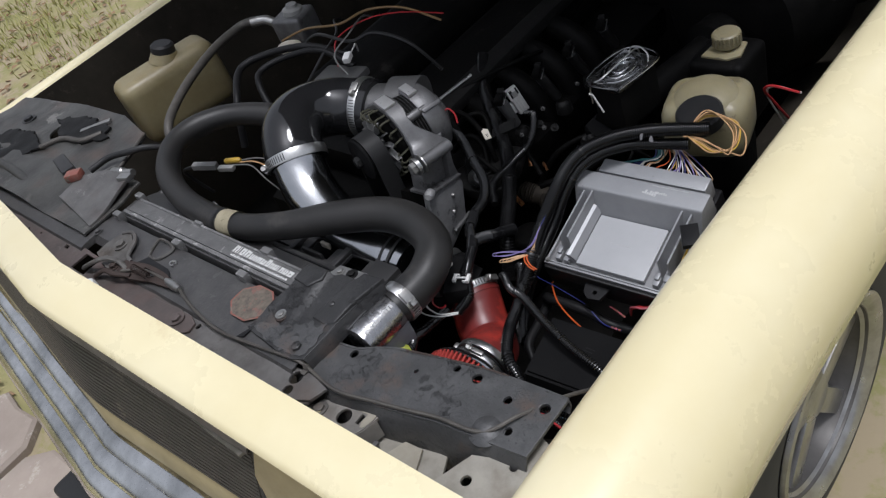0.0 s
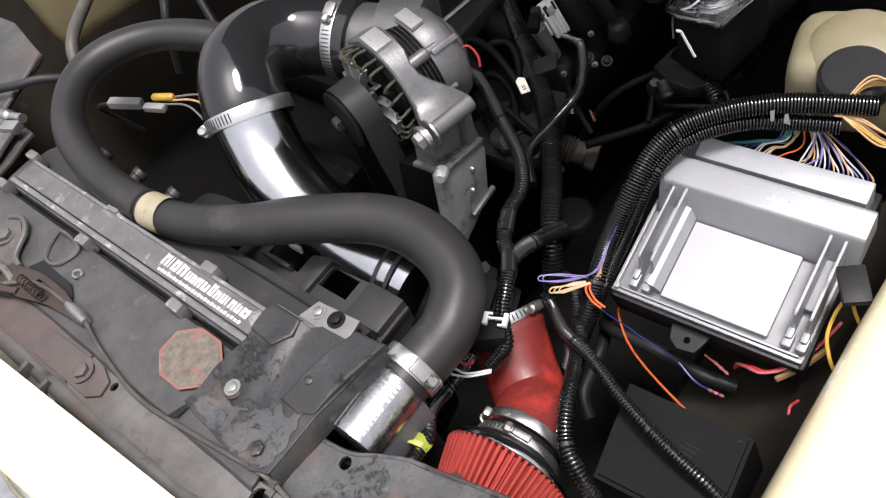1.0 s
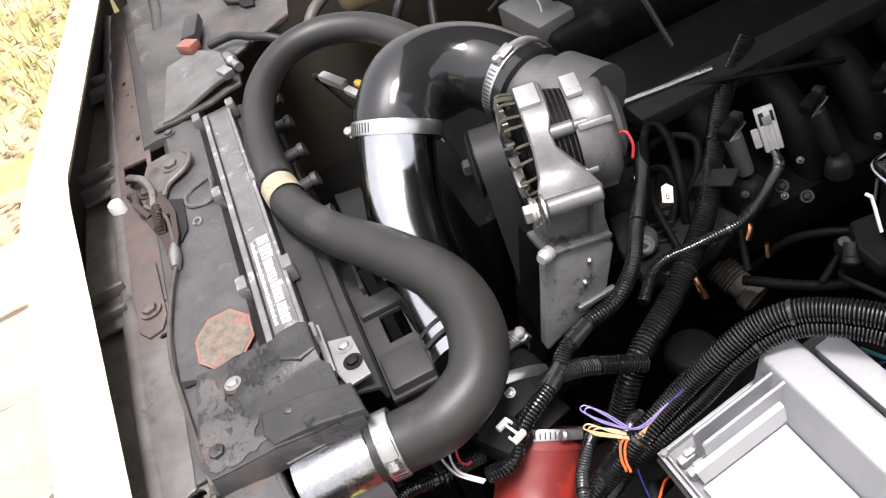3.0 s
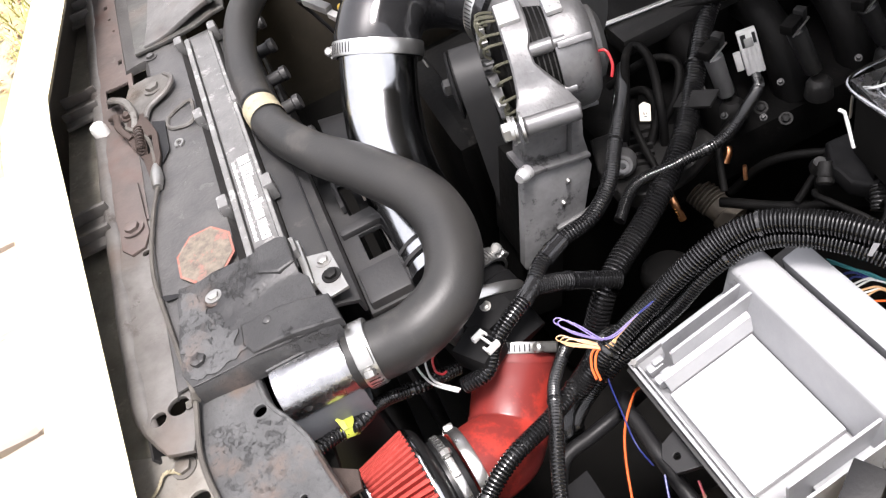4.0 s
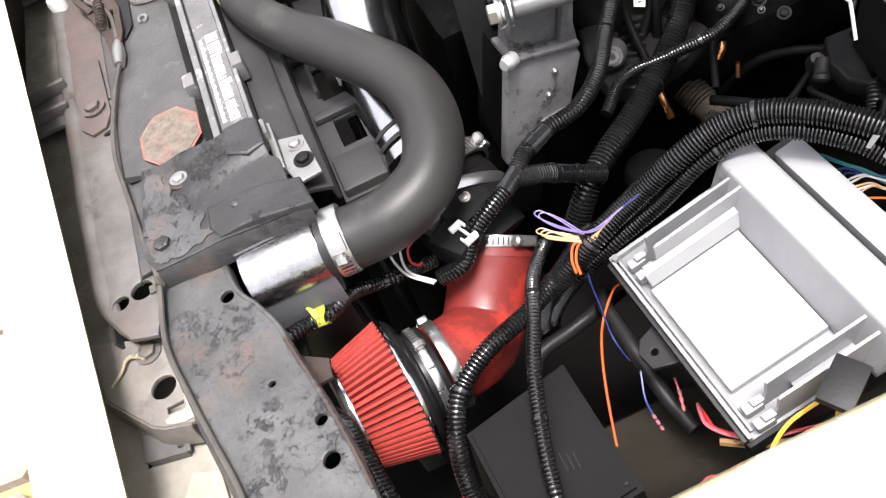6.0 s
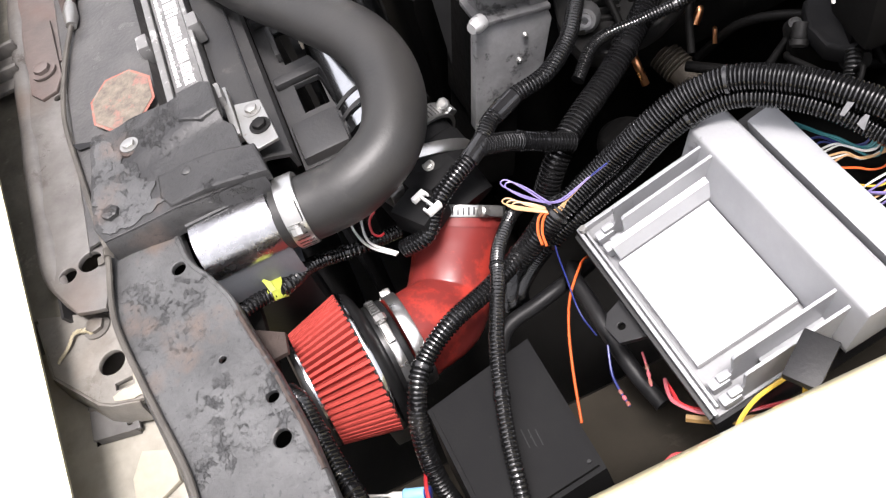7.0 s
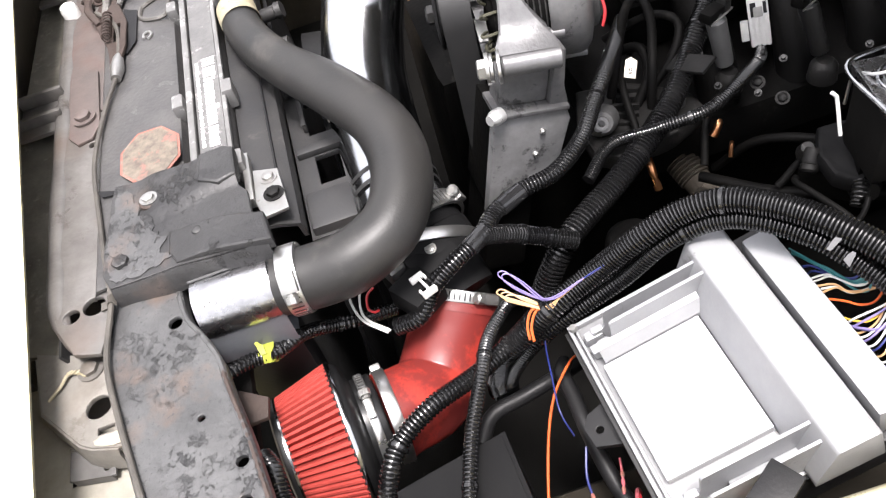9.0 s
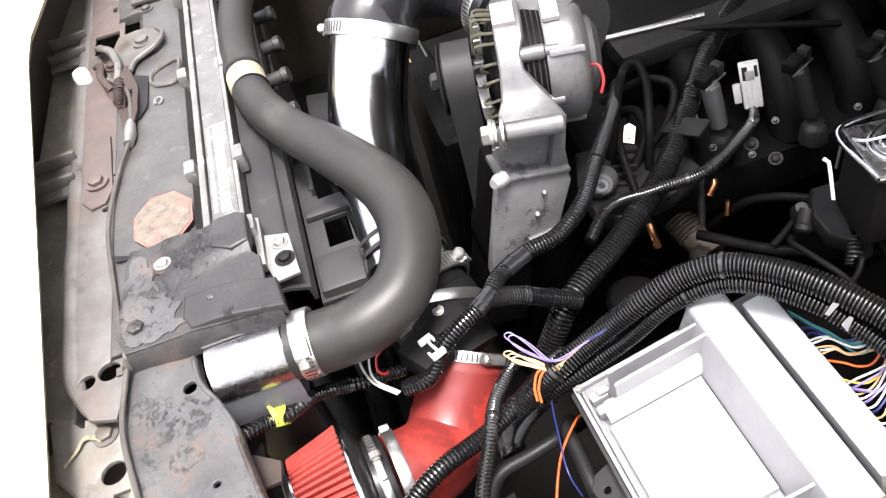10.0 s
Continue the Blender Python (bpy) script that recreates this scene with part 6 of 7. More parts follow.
part("bail", tube([(-0.585, 0.803, 0.838), (-0.579, 0.803, 0.847), (-0.563, 0.799, 0.851), (-0.548, 0.791, 0.847), (-0.547, 0.787, 0.838)], 0.0012, 8, 0.004), STEEL, lid, "steel wire loop")
part("lid_rim", tube([MC @ Vector(p) for p in ((-0.05, -0.029, 0.004), (0.05, -0.029, 0.004), (0.05, 0.029, 0.004), (-0.05, 0.029, 0.004), (-0.05, -0.029, 0.004))], 0.0018, 8, 0.003), CHROME, lid)
part("bail_tail", tube([(-0.583, 0.700, 0.842), (-0.581, 0.703, 0.839), (-0.568, 0.702, 0.814)], 0.0014, 6, 0.004), WIRES["white"], lid, "bright wire tail")
part("cylinder", lathe((-0.60, 0.74, 0.755), (-0.54, 0.99, 0.755), [(0, 0.022), (0.8, 0.024), (0.82, 0.04), (1, 0.04)], 24), SHADED_IRON, mc)
part("booster", lathe((-0.545, 0.98, 0.77), (-0.515, 1.12, 0.77), [(0, 0.05), (0.1, 0.11), (0.5, 0.125), (0.6, 0.13), (1, 0.12)], 40), SHADED_IRON, mc, "black brake booster")

ov = thing("coolant_bottle", "pale translucent coolant bottle with a dark oval patch", "bottle", (-0.43, 0.72, 0.7))
part("bottle_body", box((-0.052, -0.042, 0.758), (0.052, 0.044, 0.840), Matrix.Translation((-0.443, 0.742, 0)) @ Matrix.Rotation(radians(14), 4, "Z"), 0.030, 5), BOTTLE_PALE, ov)
# unseen dark body, added for the shade below the bottle
part("shade_body", box((-0.048, -0.038, 0.66), (0.048, 0.040, 0.775), Matrix.Translation((-0.443, 0.742, 0)) @ Matrix.Rotation(radians(14), 4, "Z"), 0.02, 3), SHADED_IRON, ov, "added dark body for the shade under the bottle")
part("shoulder", lathe((-0.440, 0.736, 0.830), (-0.439, 0.734, 0.850), [(0, 0.041), (0.2, 0.0405), (0.5, 0.036), (0.75, 0.029), (0.92, 0.018), (1, 0.006)], 36), BOTTLE_PALE, ov)
part("cap", lathe((-0.4290, 0.7010, 0.828), (-0.4285, 0.6975, 0.8455), [(0, 0.028), (0.8, 0.0275), (1, 0.024)], 32), PLASTIC, ov, "dark round cap")
fr = thing("fluid_reservoir", "small fluid reservoir with a beige screw cap", "reservoir", (-0.47, 0.9, 0.75))
part("reservoir_body", box((-0.535, 0.855, 0.68), (-0.455, 0.935, 0.792), None, 0.012, 3), SHADED_IRON, fr)
cap = part("cap", lathe((-0.495, 0.90, 0.798), (-0.495, 0.90, 0.818), [(0, 0.017), (0.1, 0.0185), (0.9, 0.0185), (1, 0.016)], 28), BOTTLE_PALE, fr, "yellowed screw cap")
for k in range(20):
    part("grip", box((-0.0012, 0.0180, -0.007), (0.0012, 0.0196, 0.007), Matrix.Translation((-0.495, 0.90, 0.808)) @ Matrix.Rotation(k * math.pi / 10, 4, "Z"), 0.0004), BOTTLE_PALE, cap)
part("neck_flange", stamped([(-0.519, 0.872), (-0.516, 0.908), (-0.500, 0.918), (-0.474, 0.914), (-0.468, 0.882), (-0.482, 0.870)], 0.793, 0.003, lambda x, y: 0.001 * noise.noise(Vector((x * 40, y * 40, 0)))), BOTTLE_PALE, fr, "pale flange round the neck")

wb = thing("washer_bottle", "yellowed plastic washer bottle with a black cap", "bottle", (-1.62, 0.6, 0.7))
WM = Matrix.Translation((-1.605, 0.620, 0.0)) @ Matrix.Rotation(radians(78), 4, "Z")
part("bottle_body", box((-0.110, -0.046, 0.68), (0.110, 0.050, 0.820), WM, 0.030, 4), BOTTLE, wb)
part("neck", lathe((-1.60, 0.632, 0.815), (-1.597, 0.637, 0.832), [(0, 0.034), (1, 0.026)], 28), BOTTLE, wb)
part("cap", lathe((-1.598, 0.636, 0.828), (-1.594, 0.641, 0.850), [(0, 0.025), (0.8, 0.024), (1, 0.019)], 28), RUBBER, wb, "black screw cap")

bt = thing("side_tray", "bare metal tray with loose cables beside the radiator", "tray", (-1.42, 0.3, 0.84))
part("tray_plate", stamped([(-1.79, 0.19), (-1.50, 0.200), (-1.142, 0.200), (-1.145, 0.262), (-1.16, 0.315), (-1.24, 0.322), (-1.285, 0.405), (-1.40, 0.43), (-1.544, 0.428), (-1.79, 0.40)], 0.8535, 0.003, lambda x, y: 0.006 * noise.noise(Vector((x * 9, y * 9, 4.0))) + 0.002 * noise.noise(Vector((x * 35, y * 35, 7.0))) + 0.008 * ease(0.30, 0.27, y) * ease(-1.30, -1.40, x), [(-1.52, 0.35, 0.022)], 0.012), TRAY_GREY, bt)
for q, z in ((((-1.56, 0.372), (-1.49, 0.398), (-1.40, 0.395), (-1.36, 0.368), (-1.40, 0.345), (-1.50, 0.340)), 0.8585), (((-1.70, 0.25), (-1.66, 0.31), (-1.58, 0.325), (-1.50, 0.305), (-1.52, 0.255), (-1.62, 0.235)), 0.8600)):
    part("tray_liner", stamped(ragged(list(q), 0.009, 0.008), z, 0.003, lambda x, y: 0.004 * noise.noise(Vector((x * 30, y * 30, 2.0))), (), 0.010, 0.001), GRIMY, bt, "dark grimy patch panel")
part("tray_edge", tube([(-1.24, 0.322, 0.857), (-1.285, 0.405, 0.857)], 0.003, 8, 0.01), BARE, bt)
part("tray_step", stamped([(-1.290, 0.234), (-1.284, 0.276), (-1.240, 0.306), (-1.170, 0.309), (-1.156, 0.268), (-1.146, 0.214), (-1.20, 0.222)], 0.857, 0.004, lambda x, y: 0.010 * ease(0.22, 0.30, y) + 0.002 * noise.noise(Vector((x * 25, y * 25, 9.0))), (), 0.010, 0.001), DUSTY_GREY, bt, "dusty bent bracket on the tray")
part("tray_rib", tube([(-1.72, 0.225, 0.860), (-1.60, 0.236, 0.866), (-1.50, 0.238, 0.866), (-1.40, 0.232, 0.860)], 0.008, 10, 0.02, True, 0.5), TRAY_GREY, bt)
for p in ((-1.60, 0.26), (-1.45, 0.25), (-1.66, 0.35)):
    bolt((p[0], p[1], 0.855), bt, 0.010, 0.008, material=DARK_STEEL)
tc = thing("battery_cable", "loose battery cables with a dark red terminal on the tray", "cable", (-1.33, 0.29, 0.856))
part("terminal", box((-0.035, -0.011, 0.0), (0.035, 0.011, 0.016), pose(-1.345, 0.282, 0.862, 0, 0, -12), 0.004), DARK_STEEL, tc, "dark cable terminal")
part("red_boot", box((-0.014, -0.010, 0.0), (0.014, 0.010, 0.014), pose(-1.288, 0.272, 0.866, 0, 0, 40), 0.004), STICKER_RED, tc, "dull red boot")
part("lug", lathe((-1.235, 0.310, 0.862), (-1.180, 0.322, 0.866), [(0, 0.004), (0.1, 0.008), (0.55, 0.008), (0.6, 0.0055), (1, 0.0055)], 16), ZINC, tc, "bright cable lug")
part("lug", box((-0.012, -0.007, 0), (0.012, 0.007, 0.010), pose(-1.172, 0.305, 0.866, 0, 0, 20), 0.002), ZINC, tc, "bright clamp block")
part("lead", tube([(-1.285, 0.296, 0.864), (-1.272, 0.329, 0.868), (-1.235, 0.350, 0.872), (-1.215, 0.373, 0.868), (-1.20, 0.40, 0.85)], 0.0055, 10, 0.006), RUBBER, tc)
part("lead", tube([(-1.385, 0.375, 0.860), (-1.41, 0.345, 0.862), (-1.47, 0.335, 0.861), (-1.50, 0.30, 0.861)], 0.005, 10, 0.006), CABLE, tc, "grey lead")
part("clip", box((-0.03, -0.005, 0), (0.03, 0.005, 0.006), pose(-1.43, 0.386, 0.856, 0, 0, 48), 0.002), ZINC, tc, "bright metal clip")

# ---- hood release cable ----
cb = tagged(link("release_cable", tube([(-0.985, 0.178, 0.862), (-0.956, 0.196, 0.857), (-0.90, 0.199, 0.856), (-0.875, 0.198, 0.856), (-0.832, 0.187, 0.854), (-0.764, 0.178, 0.852), (-0.695, 0.184, 0.852), (-0.632, 0.192, 0.853), (-0.612, 0.193, 0.849), (-0.564, 0.188, 0.844), (-0.516, 0.197, 0.844), (-0.481, 0.205, 0.843), (-0.443, 0.214, 0.843), (-0.394, 0.222, 0.843), (-0.373, 0.253, 0.843), (-0.360, 0.30, 0.82), (-0.352, 0.34, 0.79)], 0.0021, 8, 0.005), CABLE), "thin grey-brown hood release cable along the support", "cable")
part("ferrule", lathe((-0.905, 0.199, 0.856), (-0.868, 0.197, 0.856), [(0, 0.003), (0.2, 0.005), (0.6, 0.0065), (1, 0.0045)], 14), ZINC, cb, "metal ferrule")
part("cable_clip", loft([[(x, y, z) for x in (-0.6155, -0.6085)] for y, z in ((0.1845, 0.8465), (0.1895, 0.8470), (0.1908, 0.8510), (0.1930, 0.8528), (0.1952, 0.8510), (0.1962, 0.8470))], 0.0008), CABLE, cb, "bent sheet clip over the cable")

# ---- wire looms ----
up = loom([(-0.556, 0.425, 0.665), (-0.545, 0.426, 0.705), (-0.538, 0.432, 0.737), (-0.534, 0.448, 0.757), (-0.5365, 0.4753, 0.778), (-0.5426, 0.510, 0.792), (-0.538, 0.545, 0.82), (-0.534, 0.572, 0.835), (-0.522, 0.596, 0.845), (-0.497, 0.62, 0.85), (-0.471, 0.638, 0.85), (-0.445, 0.652, 0.848), (-0.40, 0.67, 0.845)], 0.0085, "thick black corrugated wire loom over the computer")
for q in (((-0.463, 0.626, 0.8575), (-0.4605, 0.6285, 0.8575), (-0.459, 0.6185, 0.855), (-0.4570, 0.620, 0.855)), ((-0.4535, 0.631, 0.853), (-0.4515, 0.632, 0.853), (-0.4520, 0.625, 0.850), (-0.4470, 0.626, 0.8485))):
    part("tape_tab", loft([[Vector(q[0]), Vector(q[1])], [(Vector(q[0]) + Vector(q[2])) / 2 + Vector((0, 0, 0.001)), (Vector(q[1]) + Vector(q[3])) / 2], [Vector(q[2]), Vector(q[3])]], 0.0006), TAPE_GREY, up, "torn grey tape end")
loom([(-0.562, 0.435, 0.64), (-0.550, 0.437, 0.69), (-0.540, 0.455, 0.735), (-0.538, 0.485, 0.760), (-0.5385, 0.5266, 0.780), (-0.534, 0.558, 0.81), (-0.524, 0.587, 0.828), (-0.505, 0.61, 0.835), (-0.48, 0.63, 0.835), (-0.455, 0.645, 0.83), (-0.42, 0.655, 0.83)], 0.0072, "black corrugated wire loom beside the computer")
loom([(-0.86, 0.80, 0.80), (-0.818, 0.742, 0.785), (-0.764, 0.694, 0.775), (-0.704, 0.64, 0.762), (-0.658, 0.58, 0.752), (-0.626, 0.531, 0.75), (-0.61, 0.505, 0.74), (-0.60, 0.48, 0.70)], 0.0105, "thick black corrugated engine wire loom", 0.0032)
loom([(-0.603, 0.518, 0.757), (-0.609, 0.49, 0.77), (-0.607, 0.47, 0.785), (-0.601, 0.448, 0.80)], 0.0075, "short corrugated branch loom")
loom([(-0.80, 0.64, 0.79), (-0.744, 0.606, 0.80), (-0.70, 0.575, 0.80), (-0.662, 0.548, 0.80), (-0.638, 0.518, 0.80), (-0.631, 0.488, 0.80), (-0.619, 0.464, 0.80), (-0.600, 0.446, 0.80), (-0.588, 0.422, 0.797), (-0.580, 0.402, 0.788), (-0.570, 0.388, 0.775), (-0.575, 0.368, 0.765)], 0.0068, "black corrugated loom to the airflow sensor", 0.0026, [((-0.631, 0.488, 0.80), (-0.621, 0.468, 0.80)), ((-0.605, 0.452, 0.80), (-0.594, 0.436, 0.799))])
loom([(-0.770, 0.763, 0.730), (-0.745, 0.748, 0.745), (-0.71, 0.72, 0.768), (-0.676, 0.665, 0.772), (-0.68, 0.62, 0.765), (-0.683, 0.58, 0.762), (-0.66, 0.55, 0.755)], 0.0055, "thin corrugated loom over the engine")
loom([(-0.60, 0.50, 0.70), (-0.565, 0.475, 0.742), (-0.540, 0.446, 0.752), (-0.520, 0.413, 0.757), (-0.504, 0.376, 0.762), (-0.489, 0.349, 0.757), (-0.472, 0.336, 0.752), (-0.450, 0.3265, 0.736), (-0.428, 0.324, 0.71), (-0.41, 0.328, 0.67)], 0.0070, "black corrugated loom over the red elbow", 0.0028)
loom([(-0.59, 0.46, 0.73), (-0.568, 0.447, 0.752), (-0.540, 0.427, 0.762), (-0.509, 0.415, 0.772), (-0.470, 0.397, 0.773), (-0.434, 0.384, 0.770), (-0.408, 0.3765, 0.768), (-0.385, 0.3715, 0.764), (-0.366, 0.367, 0.752), (-0.354, 0.362, 0.72)], 0.0052, "thin black corrugated loom across the black box", 0.0026)
loom([(-0.492, 0.266, 0.79), (-0.475, 0.2735, 0.799), (-0.4535, 0.2772, 0.80), (-0.4177, 0.2840, 0.80), (-0.386, 0.2922, 0.80), (-0.358, 0.302, 0.785)], 0.0066, "corrugated loom behind the support", 0.0028)
lm = loom([(-0.60, 0.37, 0.755), (-0.591, 0.343, 0.768), (-0.590, 0.326, 0.772), (-0.586, 0.313, 0.780), (-0.579, 0.302, 0.788), (-0.569, 0.292, 0.794), (-0.564, 0.281, 0.797), (-0.562, 0.269, 0.800), (-0.557, 0.260, 0.804), (-0.551, 0.250, 0.805), (-0.545, 0.238, 0.80)], 0.0056, "black loom with a yellow tape flag", 0.0028)
# a crumpled twist of tape round the loom
fl = []
for k in range(13):
    a = 2 * math.pi * k / 12
    rr = 0.0064 + 0.0010 * math.sin(3 * a) + 0.0008 * math.cos(5 * a)
    fl.append([Vector((rr * math.cos(a), w + 0.0012 * math.sin(2 * a + w * 900), rr * math.sin(a))) for w in (-0.0045, -0.002, 0.0003, 0.0025, 0.0042)])
fm = Matrix.Translation((-0.5645, 0.2805, 0.7975)) @ Matrix.Rotation(radians(-8), 4, "Z")
part("tape_flag", loft([[fm @ p for p in q] for q in fl], 0.0006), TAPE_YELLOW, lm, "yellow tape flag")
part("tape_flag", loft([[fm @ Vector(p) for p in q] for q in (((0.004, -0.003, 0.0058), (0.004, 0.001, 0.0062)), ((-0.003, -0.006, 0.0085), (-0.002, -0.001, 0.0082)), ((-0.009, -0.0095, 0.0070), (-0.0065, -0.006, 0.0085)))], 0.0006), TAPE_YELLOW, lm, "yellow tape flag")

# ---- loose wires ----
W0, W1, W2, W3 = (-0.5440, 0.5640, 0.796), (-0.5395, 0.5290, 0.803), (-0.5370, 0.5010, 0.798), (-0.5365, 0.4750, 0.790)
for k in range(5):
    o = 0.0016 * (k % 3)
    c = ("purple", "purple", "tan", "tan", "tan")[k]
    if c == "purple":
        pts = [W0, W1, W2, (W3[0] + o, W3[1] + o, W3[2]), (-0.555, 0.462 - o, 0.782), (-0.575 + o * 2, 0.450 + o, 0.782), (-0.578 + o * 2, 0.4545 + o, 0.782), (-0.564, 0.4625 + o, 0.781), (-0.547, 0.470 + o, 0.780), (-0.535, 0.480, 0.778)]
    else:
        pts = [W1, W2, (-0.534, 0.482, 0.790), (-0.536 + o, 0.470 + o, 0.783), (-0.545, 0.460 - o, 0.782), (-0.560 + o * 2, 0.4445 + o, 0.782), (-0.5625 + o * 2, 0.4490 + o, 0.782), (-0.549, 0.460 + o, 0.780), (-0.536, 0.474, 0.779)]
    wire("wire", pts, 0.0006, c, "thin looped wires beside the loom", step=0.0015, group="loose wires")
for k in range(2):
    o = 0.0022 * k
    wire("wire", [(-0.536, 0.476, 0.783), (-0.5385 + o, 0.4625 + o, 0.781), (-0.5295 + o, 0.4555 + o, 0.778), (-0.5190 + o, 0.4535 + o, 0.776)], 0.0010, "orange", "short orange wire with cut ends", step=0.0015, group="loose wires")
wire("wire", [W0, W1, W2, (-0.541, 0.482, 0.775), (-0.5376, 0.4678, 0.75), (-0.4994, 0.4596, 0.75), (-0.4754, 0.4561, 0.748), (-0.462, 0.460, 0.735)], 0.0006, "blue", "thin blue wire hanging down", group="loose wires")
wire("wire", [(-0.533, 0.490, 0.715), (-0.5274, 0.4807, 0.72), (-0.5076, 0.4618, 0.72), (-0.4842, 0.4485, 0.72), (-0.4524, 0.4358, 0.72), (-0.4183, 0.4244, 0.72)], 0.0010, "orange", "bright orange wire hanging loose", group="loose wires")
for k, c in enumerate(("pink", "red")):
    o = 0.0025 * k
    wire("wire", [(-0.425, 0.490, 0.70), (-0.4199 + o, 0.4857, 0.72), (-0.4064 + o, 0.4802 + o, 0.733), (-0.3979 + o, 0.4801 + o, 0.735), (-0.3852, 0.4896 + o, 0.736), (-0.376, 0.5047 + o, 0.737), (-0.3703, 0.5239, 0.738), (-0.366, 0.548, 0.735)], 0.0013, c, "pink and red wire under the computer's edge", group="loose wires")
wire("wire", [(-0.387, 0.481, 0.733), (-0.3777, 0.4944, 0.734), (-0.3721, 0.506, 0.734), (-0.366, 0.523, 0.733)], 0.0026, "brown", "brown sleeved wire under the computer's edge", group="loose wires")
wire("wire", [(-0.362, 0.5335, 0.795), (-0.3648, 0.525, 0.785), (-0.3632, 0.5084, 0.78), (-0.3551, 0.493, 0.78), (-0.348, 0.4885, 0.768)], 0.0014, "yellow", "yellow wire running to the relay", group="loose wires")
wire("wire", [(-0.3589, 0.5361, 0.795), (-0.354, 0.533, 0.782), (-0.348, 0.530, 0.772)], 0.0014, "yellow", "yellow wire running to the relay", group="loose wires")
for k, pts in enumerate((((-0.462, 0.4665, 0.715), (-0.444, 0.4596, 0.71), (-0.4285, 0.4583, 0.71), (-0.417, 0.4587, 0.71)), ((-0.4485, 0.4851, 0.71), (-0.436, 0.4819, 0.71), (-0.4235, 0.4777, 0.71)))):
    w = wire("wire", pts, 0.0009, ("blue", "pink")[k], "thin wire with red crimps", group="loose wires")
    a, e = Vector(pts[-2]), Vector(pts[-1])
    for f in (0.0, 0.42, 0.84):
        part("crimp", lathe(a.lerp(e, f - 0.25), a.lerp(e, f + 0.05), [(0, 0.0010), (0.2, 0.0014), (0.8, 0.0014), (1, 0.0010)], 8), STICKER_RED if f != 0.42 else WIRES["pink"], w, "faded red crimp")
wire("wire", [(-0.3649, 0.4541, 0.745), (-0.3664, 0.4606, 0.746), (-0.3635, 0.468, 0.745)], 0.0012, "red", "short red wire end on the inner fender")
tagged(link("rubber_hose", tube([(-0.545, 0.480, 0.69), (-0.5305, 0.4735, 0.70), (-0.5102, 0.4744, 0.70), (-0.4808, 0.4741, 0.70), (-0.45, 0.478, 0.685), (-0.42, 0.484, 0.68)], 0.0062, 14, 0.006), PLASTIC), "black rubber hose under the computer", "hose")
tagged(link("rubber_hose", tube([(-0.515, 0.40, 0.67), (-0.5286, 0.4135, 0.68), (-0.5348, 0.4411, 0.68), (-0.5412, 0.469, 0.68), (-0.56, 0.50, 0.66)], 0.006, 14, 0.006), PLASTIC), "black rubber hose beside the plastic box", "hose")
cc = thing("crimp_connector", "light blue crimp connector joining a white and a red wire", "connector", (-0.424, 0.307, 0.72))
part("crimp_body", lathe((-0.4275, 0.2995, 0.72), (-0.422, 0.3137, 0.72), [(0, 0.003), (0.08, 0.0042), (0.92, 0.0042), (1, 0.003)], 16), CRIMP_BLUE, cc)
part("crimp_ring", lathe((-0.4222, 0.3130, 0.72), (-0.4205, 0.3178, 0.72), [(0, 0.0036), (0.3, 0.0048), (0.8, 0.0046), (1, 0.003)], 16), WIRES["blue"], cc, "dark blue end ring")
part("sleeve", lathe((-0.4316, 0.2905, 0.72), (-0.4271, 0.3000, 0.72), [(0, 0.0014), (0.3, 0.0026), (1, 0.0026)], 12), WIRES["white"], cc, "pale sleeve")
part("lead", tube([(-0.448, 0.262, 0.722), (-0.44, 0.2727, 0.72), (-0.4316, 0.2905, 0.72)], 0.0011, 6, 0.004), WIRES["white"], cc)
part("lead", tube([(-0.4368, 0.318, 0.715), (-0.428, 0.3168, 0.723), (-0.4212, 0.3154, 0.724), (-0.411, 0.3138, 0.722), (-0.395, 0.3131, 0.715)], 0.0014, 8, 0.004), WIRES["red"], cc, "red lead")
for c, pts in (("white", [(-0.612, 0.362, 0.784), (-0.6104, 0.3505, 0.782), (-0.6069, 0.3424, 0.780), (-0.5955, 0.3421, 0.779), (-0.5795, 0.3477, 0.778), (-0.566, 0.362, 0.774)]),
               ("white", [(-0.606, 0.362, 0.786), (-0.6043, 0.3528, 0.784), (-0.5982, 0.3488, 0.782), (-0.581, 0.3490, 0.780), (-0.567, 0.364, 0.774)]),
               ("red", [(-0.600, 0.361, 0.787), (-0.5947, 0.355, 0.786), (-0.5843, 0.3535, 0.785), (-0.579, 0.3573, 0.785), (-0.5805, 0.361, 0.784)])):
    wire("wire", pts, 0.0010, c, "thin white wire beside the sensor plug" if c == "white" else "short red wire beside the sensor plug", step=0.0015, group="sensor wires")
random.seed(11)
